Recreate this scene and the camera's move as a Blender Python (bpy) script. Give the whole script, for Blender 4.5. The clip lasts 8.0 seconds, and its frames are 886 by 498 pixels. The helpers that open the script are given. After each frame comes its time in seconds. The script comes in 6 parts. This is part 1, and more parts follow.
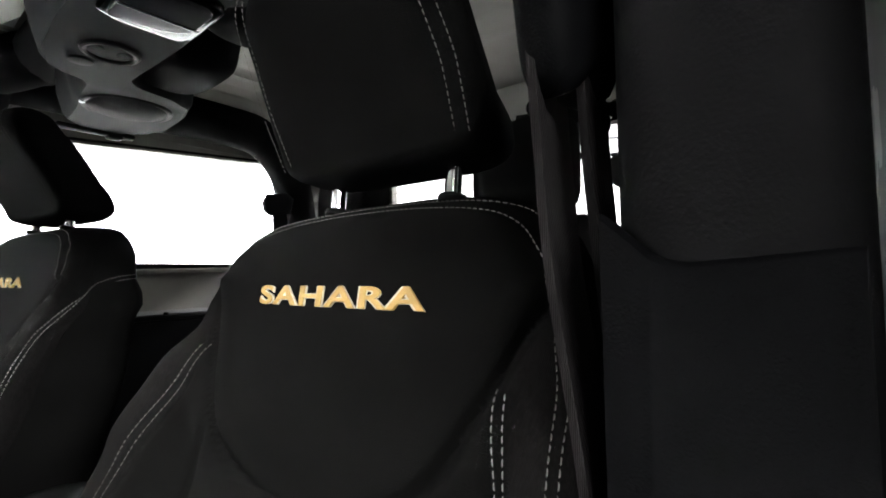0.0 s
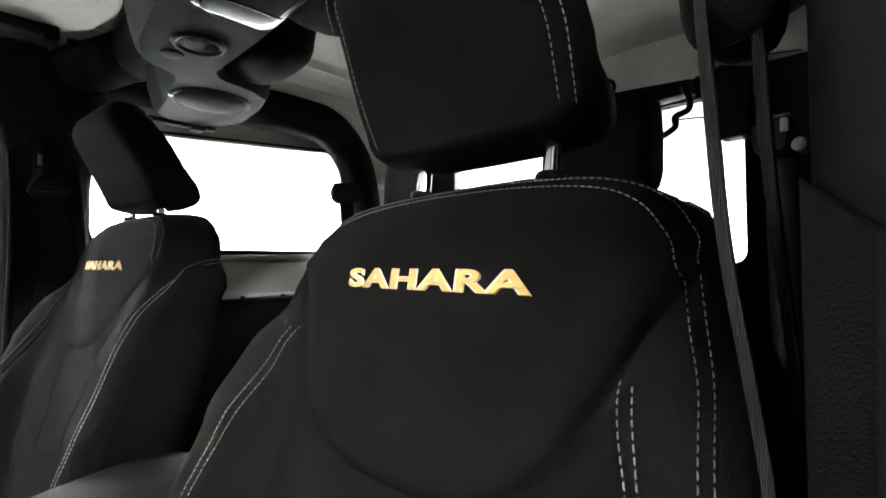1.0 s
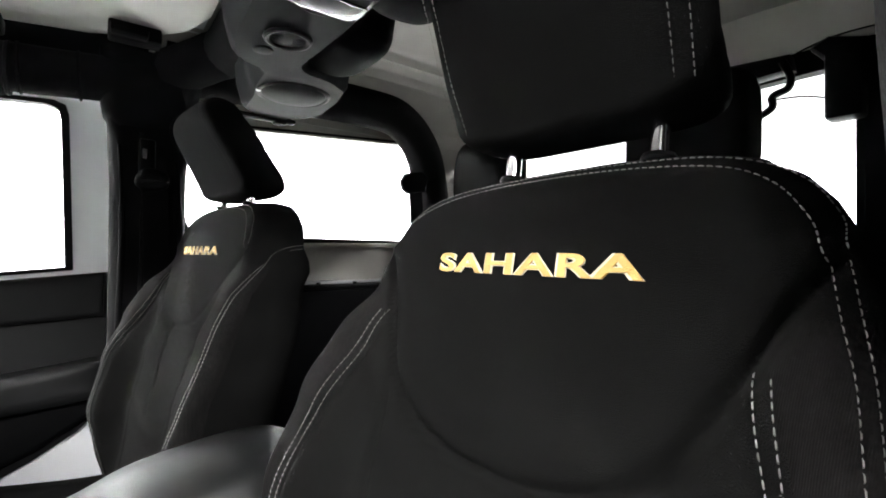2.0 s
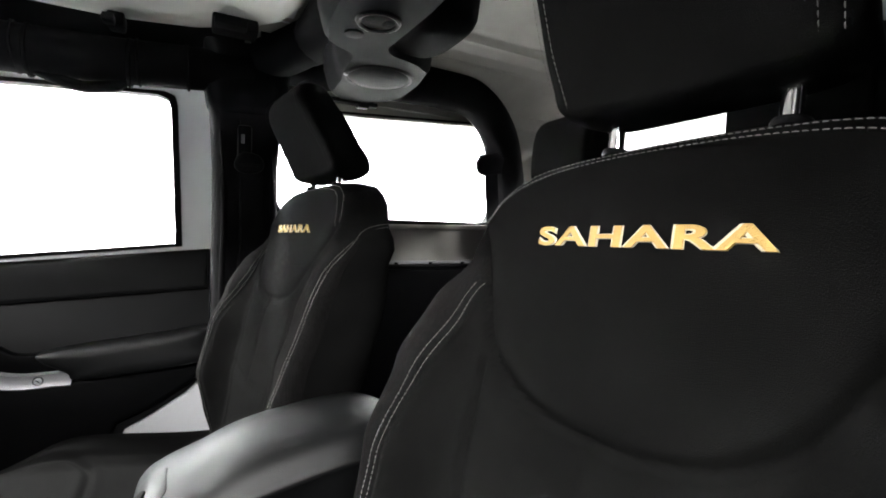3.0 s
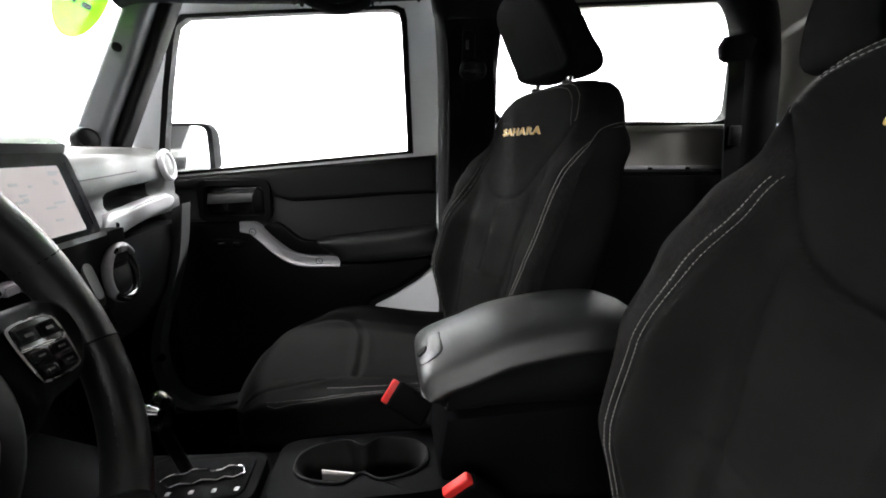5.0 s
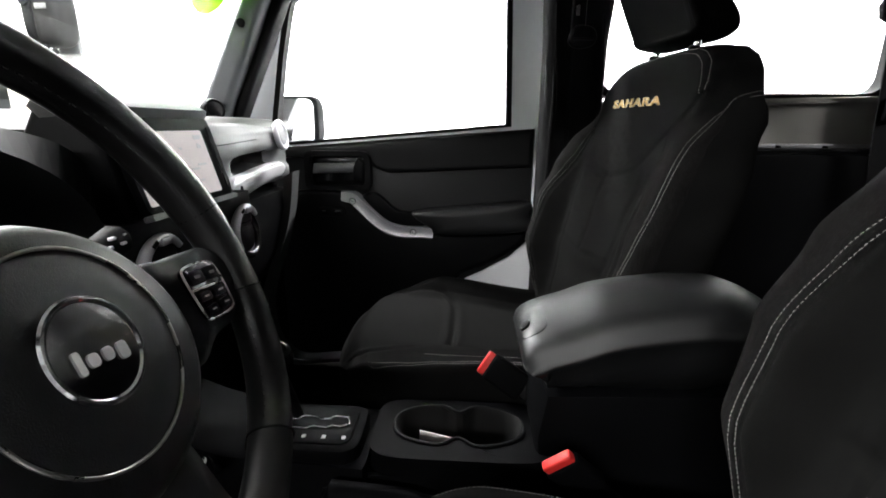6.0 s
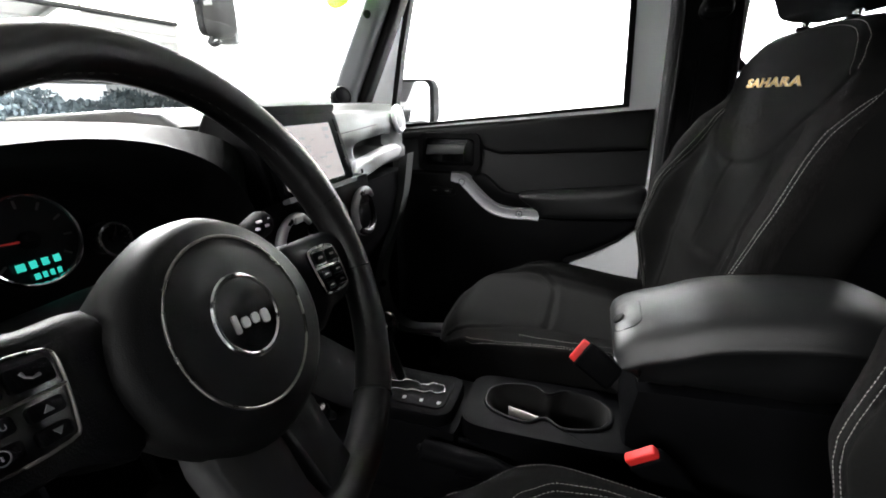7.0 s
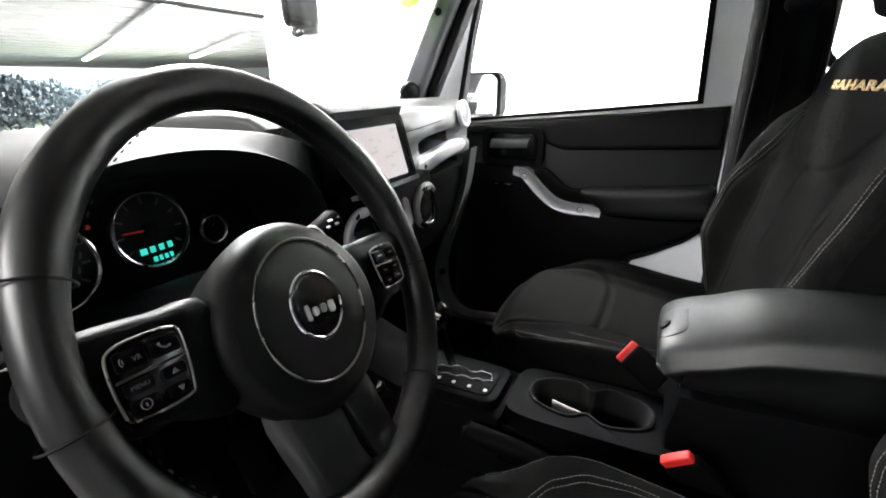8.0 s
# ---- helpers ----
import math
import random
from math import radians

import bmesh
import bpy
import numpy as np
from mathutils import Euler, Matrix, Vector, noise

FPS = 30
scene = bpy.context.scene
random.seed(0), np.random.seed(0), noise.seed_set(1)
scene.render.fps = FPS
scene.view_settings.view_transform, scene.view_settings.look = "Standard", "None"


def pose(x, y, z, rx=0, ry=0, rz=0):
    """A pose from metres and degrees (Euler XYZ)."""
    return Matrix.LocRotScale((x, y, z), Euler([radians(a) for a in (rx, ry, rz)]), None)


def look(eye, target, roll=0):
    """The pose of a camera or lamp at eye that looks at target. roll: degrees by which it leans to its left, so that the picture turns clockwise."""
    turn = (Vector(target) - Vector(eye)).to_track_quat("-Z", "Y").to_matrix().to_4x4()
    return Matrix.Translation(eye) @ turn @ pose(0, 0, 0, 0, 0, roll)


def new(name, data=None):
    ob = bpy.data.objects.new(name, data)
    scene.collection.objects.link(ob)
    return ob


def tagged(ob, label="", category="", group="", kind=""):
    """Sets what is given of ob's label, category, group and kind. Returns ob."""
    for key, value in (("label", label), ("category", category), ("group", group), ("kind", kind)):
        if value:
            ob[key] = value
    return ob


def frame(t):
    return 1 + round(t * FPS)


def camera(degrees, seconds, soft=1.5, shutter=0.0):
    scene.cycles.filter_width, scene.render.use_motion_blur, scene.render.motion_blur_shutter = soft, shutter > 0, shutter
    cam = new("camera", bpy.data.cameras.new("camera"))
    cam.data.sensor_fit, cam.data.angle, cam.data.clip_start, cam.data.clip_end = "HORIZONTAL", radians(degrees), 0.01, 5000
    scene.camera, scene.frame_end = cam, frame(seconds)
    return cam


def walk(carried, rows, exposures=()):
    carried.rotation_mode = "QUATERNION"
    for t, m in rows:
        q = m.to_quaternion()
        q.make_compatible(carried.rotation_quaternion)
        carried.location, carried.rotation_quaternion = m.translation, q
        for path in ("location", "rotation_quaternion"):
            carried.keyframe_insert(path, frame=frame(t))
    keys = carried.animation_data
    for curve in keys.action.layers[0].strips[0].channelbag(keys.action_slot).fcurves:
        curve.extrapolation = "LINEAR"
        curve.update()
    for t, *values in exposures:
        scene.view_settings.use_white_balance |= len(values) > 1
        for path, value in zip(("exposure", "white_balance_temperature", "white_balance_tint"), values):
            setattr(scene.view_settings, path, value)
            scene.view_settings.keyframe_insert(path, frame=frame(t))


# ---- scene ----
cam = camera(87.89, 8.0, soft=1.8)
walk(cam, [
    (0.0, pose(0.0954, -0.6308, 0.8081, 92.87, 0.84, -51.15)),
    (0.5, pose(0.0898, -0.6132, 0.8060, 92.15, 0.71, -48.13)),
    (1.0, pose(0.0865, -0.5987, 0.8035, 91.70, 0.29, -44.50)),
    (1.5, pose(0.0810, -0.5873, 0.8017, 91.13, -0.01, -40.64)),
    (3.0, pose(0.0427, -0.5683, 0.7882, 88.69, -1.08, -29.02)),
    (3.5, pose(0.0350, -0.5628, 0.7836, 85.91, -0.92, -23.27)),
    (4.0, pose(0.0111, -0.5612, 0.7780, 82.80, -0.51, -17.07)),
    (4.5, pose(-0.0122, -0.5633, 0.7762, 79.76, 0.07, -11.54)),
    (6.0, pose(-0.0804, -0.5575, 0.7601, 74.90, -0.41, 3.30)),
    (6.5, pose(-0.0759, -0.5671, 0.7664, 73.49, -0.04, 10.00)),
    (7.0, pose(-0.0574, -0.5832, 0.7843, 71.81, 0.73, 17.34)),
    (7.5, pose(-0.0470, -0.5958, 0.7993, 70.70, 0.91, 22.41)),
    (8.0, pose(-0.0293, -0.6109, 0.8143, 70.09, 0.81, 25.82)),
], exposures=[(0.0, 0.19), (0.5, 0.44), (1.5, 0.81), (3.0, 0.51), (3.5, 0.28), (4.5, 0.06), (6.0, -0.08), (6.5, 0.0), (8.0, 0.34)])

# ---- light ----
world = bpy.data.worlds.new("garage_air")
scene.world = world
world.use_nodes = True
world.node_tree.nodes["Background"].inputs[0].default_value = (0.9, 0.95, 1.0, 1)
world.node_tree.nodes["Background"].inputs[1].default_value = 0.25


def area_lamp(name, place, target, sx, sy, watts, colour=(1, 0.99, 0.985)):
    data = bpy.data.lights.new(name, "AREA")
    data.shape, data.size, data.size_y, data.energy, data.color = "RECTANGLE", sx, sy, watts, colour
    ob = new(name, data)
    ob.matrix_world = look(place, target)
    return ob


# unseen fill lamps, added to brighten the far wall, the cabin and the dash
area_lamp("fill_far_wall", (-0.4, 1.70, 2.30), (-0.4, 2.49, 0.5), 5.0, 0.3, 900)
area_lamp("fill_near_side", (-1.1, -3.0, 1.95), (-0.1, 0.4, 0.7), 3.0, 0.3, 150)
area_lamp("fill_front", (-2.05, 1.0, 2.30), (-0.5, 0.5, 0.6), 0.3, 1.8, 480)
# area lamps that strengthen the hall's strip tubes
area_lamp("lamp_hall_row", (-9.0, 6.5, 1.85), (-9.0, 6.5, 0), 9.0, 1.0, 1150)
area_lamp("lamp_hall_end", (-18.0, 10.0, 1.85), (-18.0, 10.0, 0), 10.0, 2.0, 1800)
# another unseen fill, added behind the car
area_lamp("fill_back", (2.9, 0.0, 2.30), (2.9, 0.0, 0), 0.3, 3.4, 380)


# ---- materials ----
def shade(name, colour, rough=0.6, metal=0.0, grain=0.0, size=600.0, dirt=0.15, weave=False, coat=0.0, spec=0.5, patch=9.0):
    """A surface with grain as bump and slow change of tone and gloss."""
    m = bpy.data.materials.new(name)
    m.use_nodes = True
    nt = m.node_tree
    b = nt.nodes["Principled BSDF"]
    b.inputs["Metallic"].default_value = metal
    b.inputs["Coat Weight"].default_value = coat
    b.inputs["Specular IOR Level"].default_value = spec
    tc = nt.nodes.new("ShaderNodeTexCoord")
    big = nt.nodes.new("ShaderNodeTexNoise")
    big.inputs["Scale"].default_value, big.inputs["Detail"].default_value = patch, 5
    nt.links.new(tc.outputs["Object"], big.inputs["Vector"])
    ramp = nt.nodes.new("ShaderNodeMapRange")
    ramp.inputs["From Min"].default_value, ramp.inputs["From Max"].default_value = 0.3, 0.7
    ramp.inputs["To Min"].default_value, ramp.inputs["To Max"].default_value = 1 - dirt, 1 + dirt
    nt.links.new(big.outputs["Fac"], ramp.inputs["Value"])
    mul = nt.nodes.new("ShaderNodeVectorMath")
    mul.operation = "SCALE"
    mul.inputs[0].default_value = colour
    nt.links.new(ramp.outputs["Result"], mul.inputs["Scale"])
    nt.links.new(mul.outputs["Vector"], b.inputs["Base Color"])
    rr = nt.nodes.new("ShaderNodeMapRange")
    rr.inputs["To Min"].default_value, rr.inputs["To Max"].default_value = max(0.02, rough - 0.07), min(1, rough + 0.07)
    nt.links.new(big.outputs["Fac"], rr.inputs["Value"])
    nt.links.new(rr.outputs["Result"], b.inputs["Roughness"])
    if grain > 0:
        if weave:
            t1 = nt.nodes.new("ShaderNodeTexWave")
            t1.inputs["Scale"].default_value, t1.inputs["Distortion"].default_value = size, 1.5
            t1.bands_direction = "Y"
            out = t1.outputs["Fac"]
        else:
            t1 = nt.nodes.new("ShaderNodeTexNoise")
            t1.inputs["Scale"].default_value, t1.inputs["Detail"].default_value = size, 2
            out = t1.outputs["Fac"]
        nt.links.new(tc.outputs["Object"], t1.inputs["Vector"])
        bump = nt.nodes.new("ShaderNodeBump")
        bump.inputs["Strength"].default_value, bump.inputs["Distance"].default_value = grain, 0.001
        if weave:
            # drawn-out fibres that vary the tone along the ribs
            mp, fib, fr, m2 = [nt.nodes.new(k) for k in ("ShaderNodeMapping", "ShaderNodeTexNoise", "ShaderNodeMapRange", "ShaderNodeVectorMath")]
            mp.inputs["Scale"].default_value = (500, 500, 22)
            fib.inputs["Scale"].default_value, fib.inputs["Detail"].default_value = 1.0, 3
            nt.links.new(tc.outputs["Object"], mp.inputs["Vector"])
            nt.links.new(mp.outputs["Vector"], fib.inputs["Vector"])
            fr.inputs["From Min"].default_value, fr.inputs["From Max"].default_value = 0.35, 0.65
            fr.inputs["To Min"].default_value, fr.inputs["To Max"].default_value = 0.68, 1.32
            nt.links.new(fib.outputs["Fac"], fr.inputs["Value"])
            m2.operation = "SCALE"
            nt.links.new(mul.outputs["Vector"], m2.inputs[0])
            nt.links.new(fr.outputs["Result"], m2.inputs["Scale"])
            nt.links.new(m2.outputs["Vector"], b.inputs["Base Color"])
        nt.links.new(out, bump.inputs["Height"])
        nt.links.new(bump.outputs["Normal"], b.inputs["Normal"])
    return m


def glow(name, colour, strength):
    m = bpy.data.materials.new(name)
    m.use_nodes = True
    b = m.node_tree.nodes["Principled BSDF"]
    b.inputs["Base Color"].default_value = (*colour, 1)
    b.inputs["Emission Color"].default_value = (*colour, 1)
    b.inputs["Emission Strength"].default_value = strength
    return m


def pane_glass(name, tint=(0.97, 0.98, 0.98)):
    m = bpy.data.materials.new(name)
    m.use_nodes = True
    nt = m.node_tree
    nt.nodes.remove(nt.nodes["Principled BSDF"])
    clear, gloss, mix, fr, pw, ml = [nt.nodes.new(k) for k in ("ShaderNodeBsdfTransparent", "ShaderNodeBsdfGlossy", "ShaderNodeMixShader", "ShaderNodeLayerWeight", "ShaderNodeMath", "ShaderNodeMath")]
    clear.inputs["Color"].default_value = (*tint, 1)
    gloss.inputs["Roughness"].default_value = 0.02
    pw.operation, ml.operation = "POWER", "MULTIPLY_ADD"
    pw.inputs[1].default_value, ml.inputs[1].default_value, ml.inputs[2].default_value = 4.0, 0.4, 0.03
    nt.links.new(fr.outputs["Facing"], pw.inputs[0])
    nt.links.new(pw.outputs[0], ml.inputs[0])
    nt.links.new(ml.outputs[0], mix.inputs[0])
    nt.links.new(clear.outputs[0], mix.inputs[1])
    nt.links.new(gloss.outputs[0], mix.inputs[2])
    nt.links.new(mix.outputs[0], nt.nodes["Material Output"].inputs["Surface"])
    return m


def film(name, colour):
    """A thin coloured film that lets light through."""
    m = shade(name, colour, 0.5, dirt=0.03)
    nt = m.node_tree
    tr, mix = nt.nodes.new("ShaderNodeBsdfTranslucent"), nt.nodes.new("ShaderNodeMixShader")
    tr.inputs["Color"].default_value = (*colour, 1)
    mix.inputs[0].default_value = 0.42
    nt.links.new(nt.nodes["Principled BSDF"].outputs[0], mix.inputs[1])
    nt.links.new(tr.outputs[0], mix.inputs[2])
    nt.links.new(mix.outputs[0], nt.nodes["Material Output"].inputs["Surface"])
    return m


M = dict(
    cloth=shade("black_seat_cloth", (0.0052, 0.0052, 0.0051), 0.9, grain=0.6, size=1300, dirt=0.28, spec=0.025, patch=14.0),
    rib=shade("black_ribbed_cloth", (0.0058, 0.0055, 0.0055), 0.88, grain=0.16, size=330, weave=True, dirt=0.2, spec=0.035),
    insert=shade("charcoal_panel_cloth", (0.0050, 0.0050, 0.0049), 0.85, grain=0.5, size=1500, dirt=0.25, spec=0.025, patch=14.0),
    thread=shade("pale_grey_thread", (0.21, 0.205, 0.196), 0.8, dirt=0.2),
    gold=shade("gold_thread", (0.62, 0.40, 0.11), 0.55, grain=0.6, size=900, dirt=0.12),
    cream=shade("cream_thread", (0.75, 0.68, 0.50), 0.6, dirt=0.1),
    chrome=shade("bright_chrome", (0.75, 0.75, 0.76), 0.12, metal=1.0, dirt=0.05),
    black=shade("black_grained_plastic", (0.0026, 0.0027, 0.003), 0.46, grain=0.35, size=1100, dirt=0.2, spec=0.07),
    console=shade("black_console_plastic", (0.0024, 0.0025, 0.0028), 0.55, grain=0.3, size=1100, dirt=0.2, spec=0.02),
    soft=shade("black_soft_vinyl", (0.0036, 0.0037, 0.0039), 0.46, grain=0.22, size=1300, dirt=0.25, spec=0.17),
    leather=shade("black_leather", (0.0042, 0.0040, 0.0041), 0.35, grain=0.09, size=1500, dirt=0.25, spec=0.50),
    gloss=shade("gloss_black_plastic", (0.0030, 0.0030, 0.0033), 0.16, dirt=0.1, spec=0.35),
    grey=shade("warm_grey_plastic", (0.105, 0.108, 0.110), 0.55, grain=0.25, size=900, dirt=0.1),
    dash=shade("grey_dash_plastic", (0.065, 0.067, 0.068), 0.42, grain=0.3, size=900, dirt=0.12),
    bar=shade("grey_soundbar_plastic", (0.075, 0.078, 0.084), 0.6, grain=0.3, size=900, dirt=0.12),
    bar_dark=shade("dark_grey_soundbar_plastic", (0.0108, 0.0114, 0.0126), 0.7, grain=0.3, size=900, dirt=0.12, spec=0.05),
    silver=shade("satin_silver_paint", (0.42, 0.42, 0.435), 0.42, metal=0.35, dirt=0.06),
    paint=shade("white_body_paint", (0.84, 0.86, 0.88), 0.25, coat=0.5, dirt=0.03),
    liner=shade("pale_headliner", (0.72, 0.715, 0.67), 0.9, grain=0.3, size=700, dirt=0.06),
    shell=shade("grey_hardtop_shell", (0.35, 0.34, 0.31), 0.75, grain=0.4, size=260, dirt=0.1),
    ledge=shade("beige_grey_panel", (0.36, 0.35, 0.32), 0.7, grain=0.2, size=500, dirt=0.08),
    pad=shade("black_padded_bar_cloth", (0.0058, 0.0058, 0.0062), 0.85, grain=0.2, size=600, dirt=0.25, spec=0.05),
    belt=shade("dark_grey_webbing", (0.0125, 0.0115, 0.0117), 0.6, grain=0.6, size=500, weave=True, dirt=0.15, spec=0.05),
    vinyl=shade("dark_grey_soft_vinyl", (0.040, 0.041, 0.0395), 0.40, grain=0.25, size=900, dirt=0.15, spec=0.4),
    rubber=shade("black_rubber", (0.0040, 0.0040, 0.0040), 0.7, dirt=0.2, spec=0.12),
    carpet=shade("black_carpet", (0.0030, 0.0030, 0.0030), 1.0, grain=0.9, size=500, dirt=0.4, spec=0.02),
    red=shade("red_plastic", (0.52, 0.022, 0.02), 0.5, dirt=0.1, spec=0.25),
    wall=shade("white_painted_block", (0.86, 0.87, 0.86), 0.6, grain=0.25, size=60, dirt=0.03, patch=1.5),
    concrete=shade("grey_concrete", (0.24, 0.24, 0.24), 0.6, grain=0.5, size=60, dirt=0.2, patch=2),
    deck=shade("grey_ceiling_sheet", (0.30, 0.30, 0.30), 0.7, dirt=0.12, patch=1.2),
    dark_block=shade("dark_grey_block", (0.07, 0.07, 0.073), 0.8, grain=0.4, size=60, dirt=0.2, patch=2),
    steel=shade("grey_steel_sheet", (0.5, 0.52, 0.54), 0.5, dirt=0.1),
    lime=film("lime_sticker", (0.40, 0.85, 0.02)),
    bright=shade("polished_metal", (0.9, 0.9, 0.9), 0.28, metal=0.9, dirt=0.05),
    paper=shade("white_paper", (0.75, 0.74, 0.7), 0.8, dirt=0.05),
    marking=shade("pale_printed_marking", (0.55, 0.55, 0.55), 0.5, dirt=0.05),
    dim=shade("dim_printed_marking", (0.065, 0.065, 0.065), 0.5, dirt=0.05),
    faint=shade("faint_key_print", (0.16, 0.16, 0.165), 0.5, dirt=0.1),
    lid=shade("grey_armrest_vinyl", (0.0050, 0.0053, 0.0056), 0.43, grain=0.4, size=800, dirt=0.22, spec=0.46),
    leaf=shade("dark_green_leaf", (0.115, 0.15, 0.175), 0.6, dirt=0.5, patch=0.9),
    doorskin=shade("black_door_board", (0.0060, 0.0063, 0.0067), 0.5, grain=0.3, size=900, dirt=0.22, spec=0.24),
    satin=shade("satin_black_spoke", (0.015, 0.0152, 0.016), 0.34, grain=0.12, size=900, dirt=0.2, spec=0.42),
    dimchrome=shade("dull_chrome", (0.30, 0.295, 0.275), 0.28, metal=1.0, dirt=0.2, patch=40.0),
    dark_thread=shade("dark_grey_thread", (0.022, 0.0215, 0.0205), 0.8, dirt=0.2),
    hood=shade("dark_hood_skin", (0.010, 0.0104, 0.0108), 0.62, grain=0.3, size=1000, dirt=0.2, spec=0.09),
    glass=pane_glass("clear_pane"),
    lens=shade("clear_lamp_lens", (0.05, 0.05, 0.054), 0.24, dirt=0.08, spec=0.3),
    mesh=shade("speaker_mesh", (0.0088, 0.0092, 0.010), 0.7, grain=0.9, size=900, dirt=0.1, spec=0.06),
    teal=glow("teal_display", (0.05, 0.80, 0.66), 0.62),
    needle=glow("red_needle", (0.7, 0.04, 0.03), 0.09),
    screen=glow("navigation_screen", (0.55, 0.50, 0.50), 0.55),
    daylight=glow("bright_daylight", (0.93, 0.96, 1.0), 1.25),
    cream_paint=shade("cream_painted_panel", (0.72, 0.71, 0.64), 0.6, dirt=0.06, patch=2.0),
    hallwhite=shade("grey_white_ceiling_sheet", (0.82, 0.82, 0.80), 0.7, dirt=0.08, patch=0.6),
    grass=shade("green_turf", (0.13, 0.155, 0.12), 0.9, grain=0.6, size=60, dirt=0.4, patch=3.0),
    screen_print=glow("screen_print", (0.46, 0.45, 0.46), 0.52),
    tube=glow("fluorescent_tube", (1, 1, 0.98), 6.0),
    plate=shade("dial_face", (0.0040, 0.0040, 0.0045), 0.3, dirt=0.1, spec=0.15),
    mirror=shade("mirror_glass", (0.9, 0.9, 0.9), 0.03, metal=1.0, dirt=0.02),
)


# ---- builders ----
def base_of(ob):
    v = Vector((0, 0, 0))
    while ob is not None:
        v += ob.location
        ob = ob.parent
    return v


def thing(name, place, label, category, group="", kind=""):
    ob = new(name)
    ob.location = place
    ob.empty_display_size = 0.05
    return tagged(ob, label, category, group, kind)


def part(name, bm, material, parent=None, label="", sharp=38, normals=None):
    """Links a bmesh, built in world places, as one mesh under its thing."""
    if parent is not None:
        bmesh.ops.translate(bm, verts=bm.verts, vec=-base_of(parent))
    if normals is None:
        bmesh.ops.recalc_face_normals(bm, faces=bm.faces)
    me = bpy.data.meshes.new(name)
    bm.to_mesh(me)
    bm.free()
    me.materials.append(M[material])
    me.shade_smooth()
    me.set_sharp_from_angle(angle=radians(sharp))
    if normals is not None:
        me.normals_split_custom_set_from_vertices(normals)
    ob = new(name, me)
    ob.parent = parent
    return tagged(ob, label)


def solid(name, bm, material, label, category="", kind="structure"):
    return tagged(part(name, bm, material), label, category, "", kind)


def box(bm, c, s, bev=0.0, seg=2, turn=(0, 0, 0)):
    made = bmesh.ops.create_cube(bm, size=1, matrix=pose(*c, *turn) @ Matrix.Diagonal((*s, 1)))["verts"]
    if bev > 0:
        edges = list({e for v in made for e in v.link_edges})
        bmesh.ops.bevel(bm, geom=edges, offset=bev, segments=seg, affect="EDGES", profile=0.5)
    return bm


def prism(bm, pts, axis, a, b, bev=0.0, seg=2):
    """A polygon, in the two axes other than the given one, pushed from a to b."""
    def at(p, q):
        return {"x": (q, p[0], p[1]), "y": (p[0], q, p[1]), "z": (p[0], p[1], q)}[axis]
    lo, hi = [bm.verts.new(at(p, a)) for p in pts], [bm.verts.new(at(p, b)) for p in pts]
    n = len(pts)
    faces = [bm.faces.new(lo), bm.faces.new(hi[::-1])]
    faces += [bm.faces.new((lo[i], lo[(i + 1) % n], hi[(i + 1) % n], hi[i])) for i in range(n)]
    bmesh.ops.recalc_face_normals(bm, faces=faces)
    if bev > 0:
        edges = list({e for f in faces[:2] for e in f.edges})
        bmesh.ops.bevel(bm, geom=edges, offset=bev, segments=seg, affect="EDGES", profile=0.5)
    return bm


def loft(bm, rings, closed=True, caps=True, loop=False):
    vs = [[bm.verts.new(p) for p in r] for r in rings]
    n, m = len(vs[0]), len(vs)
    for i in range(m if loop else m - 1):
        a, b = vs[i], vs[(i + 1) % m]
        for k in range(n if closed else n - 1):
            bm.faces.new((a[k], a[(k + 1) % n], b[(k + 1) % n], b[k]))
    if caps and closed and not loop:
        bm.faces.new(vs[0][::-1])
        bm.faces.new(vs[-1])
    return bm


def curve(pts, n=8, loop=False):
    """Catmull-Rom through the points."""
    P = [Vector(p) for p in pts]
    out, m = [], len(P)
    for i in range(m if loop else m - 1):
        if loop:
            a, b, c, d = P[i - 1], P[i], P[(i + 1) % m], P[(i + 2) % m]
        else:
            a, b, c, d = P[max(i - 1, 0)], P[i], P[i + 1], P[min(i + 2, m - 1)]
        for k in range(n):
            t = k / n
            out.append(0.5 * ((2 * b) + (c - a) * t + (2 * a - 5 * b + 4 * c - d) * t * t + (3 * b - a - 3 * c + d) * t ** 3))
    if not loop:
        out.append(P[-1])
    return out


def tube(bm, pts, r, n=12, loop=False, flat=1.0):
    """A round bar along points; r a radius or one for each point; flat squeezes it."""
    P = [Vector(p) for p in pts]
    m = len(P)
    side, rings = None, []
    for i, p in enumerate(P):
        t = (P[(i + 1) % m] - P[i - 1]) if loop else (P[min(i + 1, m - 1)] - P[max(i - 1, 0)])
        t.normalize()
        if side is None:
            side = t.cross(Vector((0, 0, 1)))
            if side.length < 0.2:
                side = t.cross(Vector((0, 1, 0)))
        side = (side - t * side.dot(t)).normalized()
        up = t.cross(side)
        rr = r[i] if isinstance(r, (list, tuple)) else r
        rings.append([p + side * rr * math.cos(2 * math.pi * k / n) + up * rr * flat * math.sin(2 * math.pi * k / n) for k in range(n)])
    return loft(bm, rings, loop=loop)


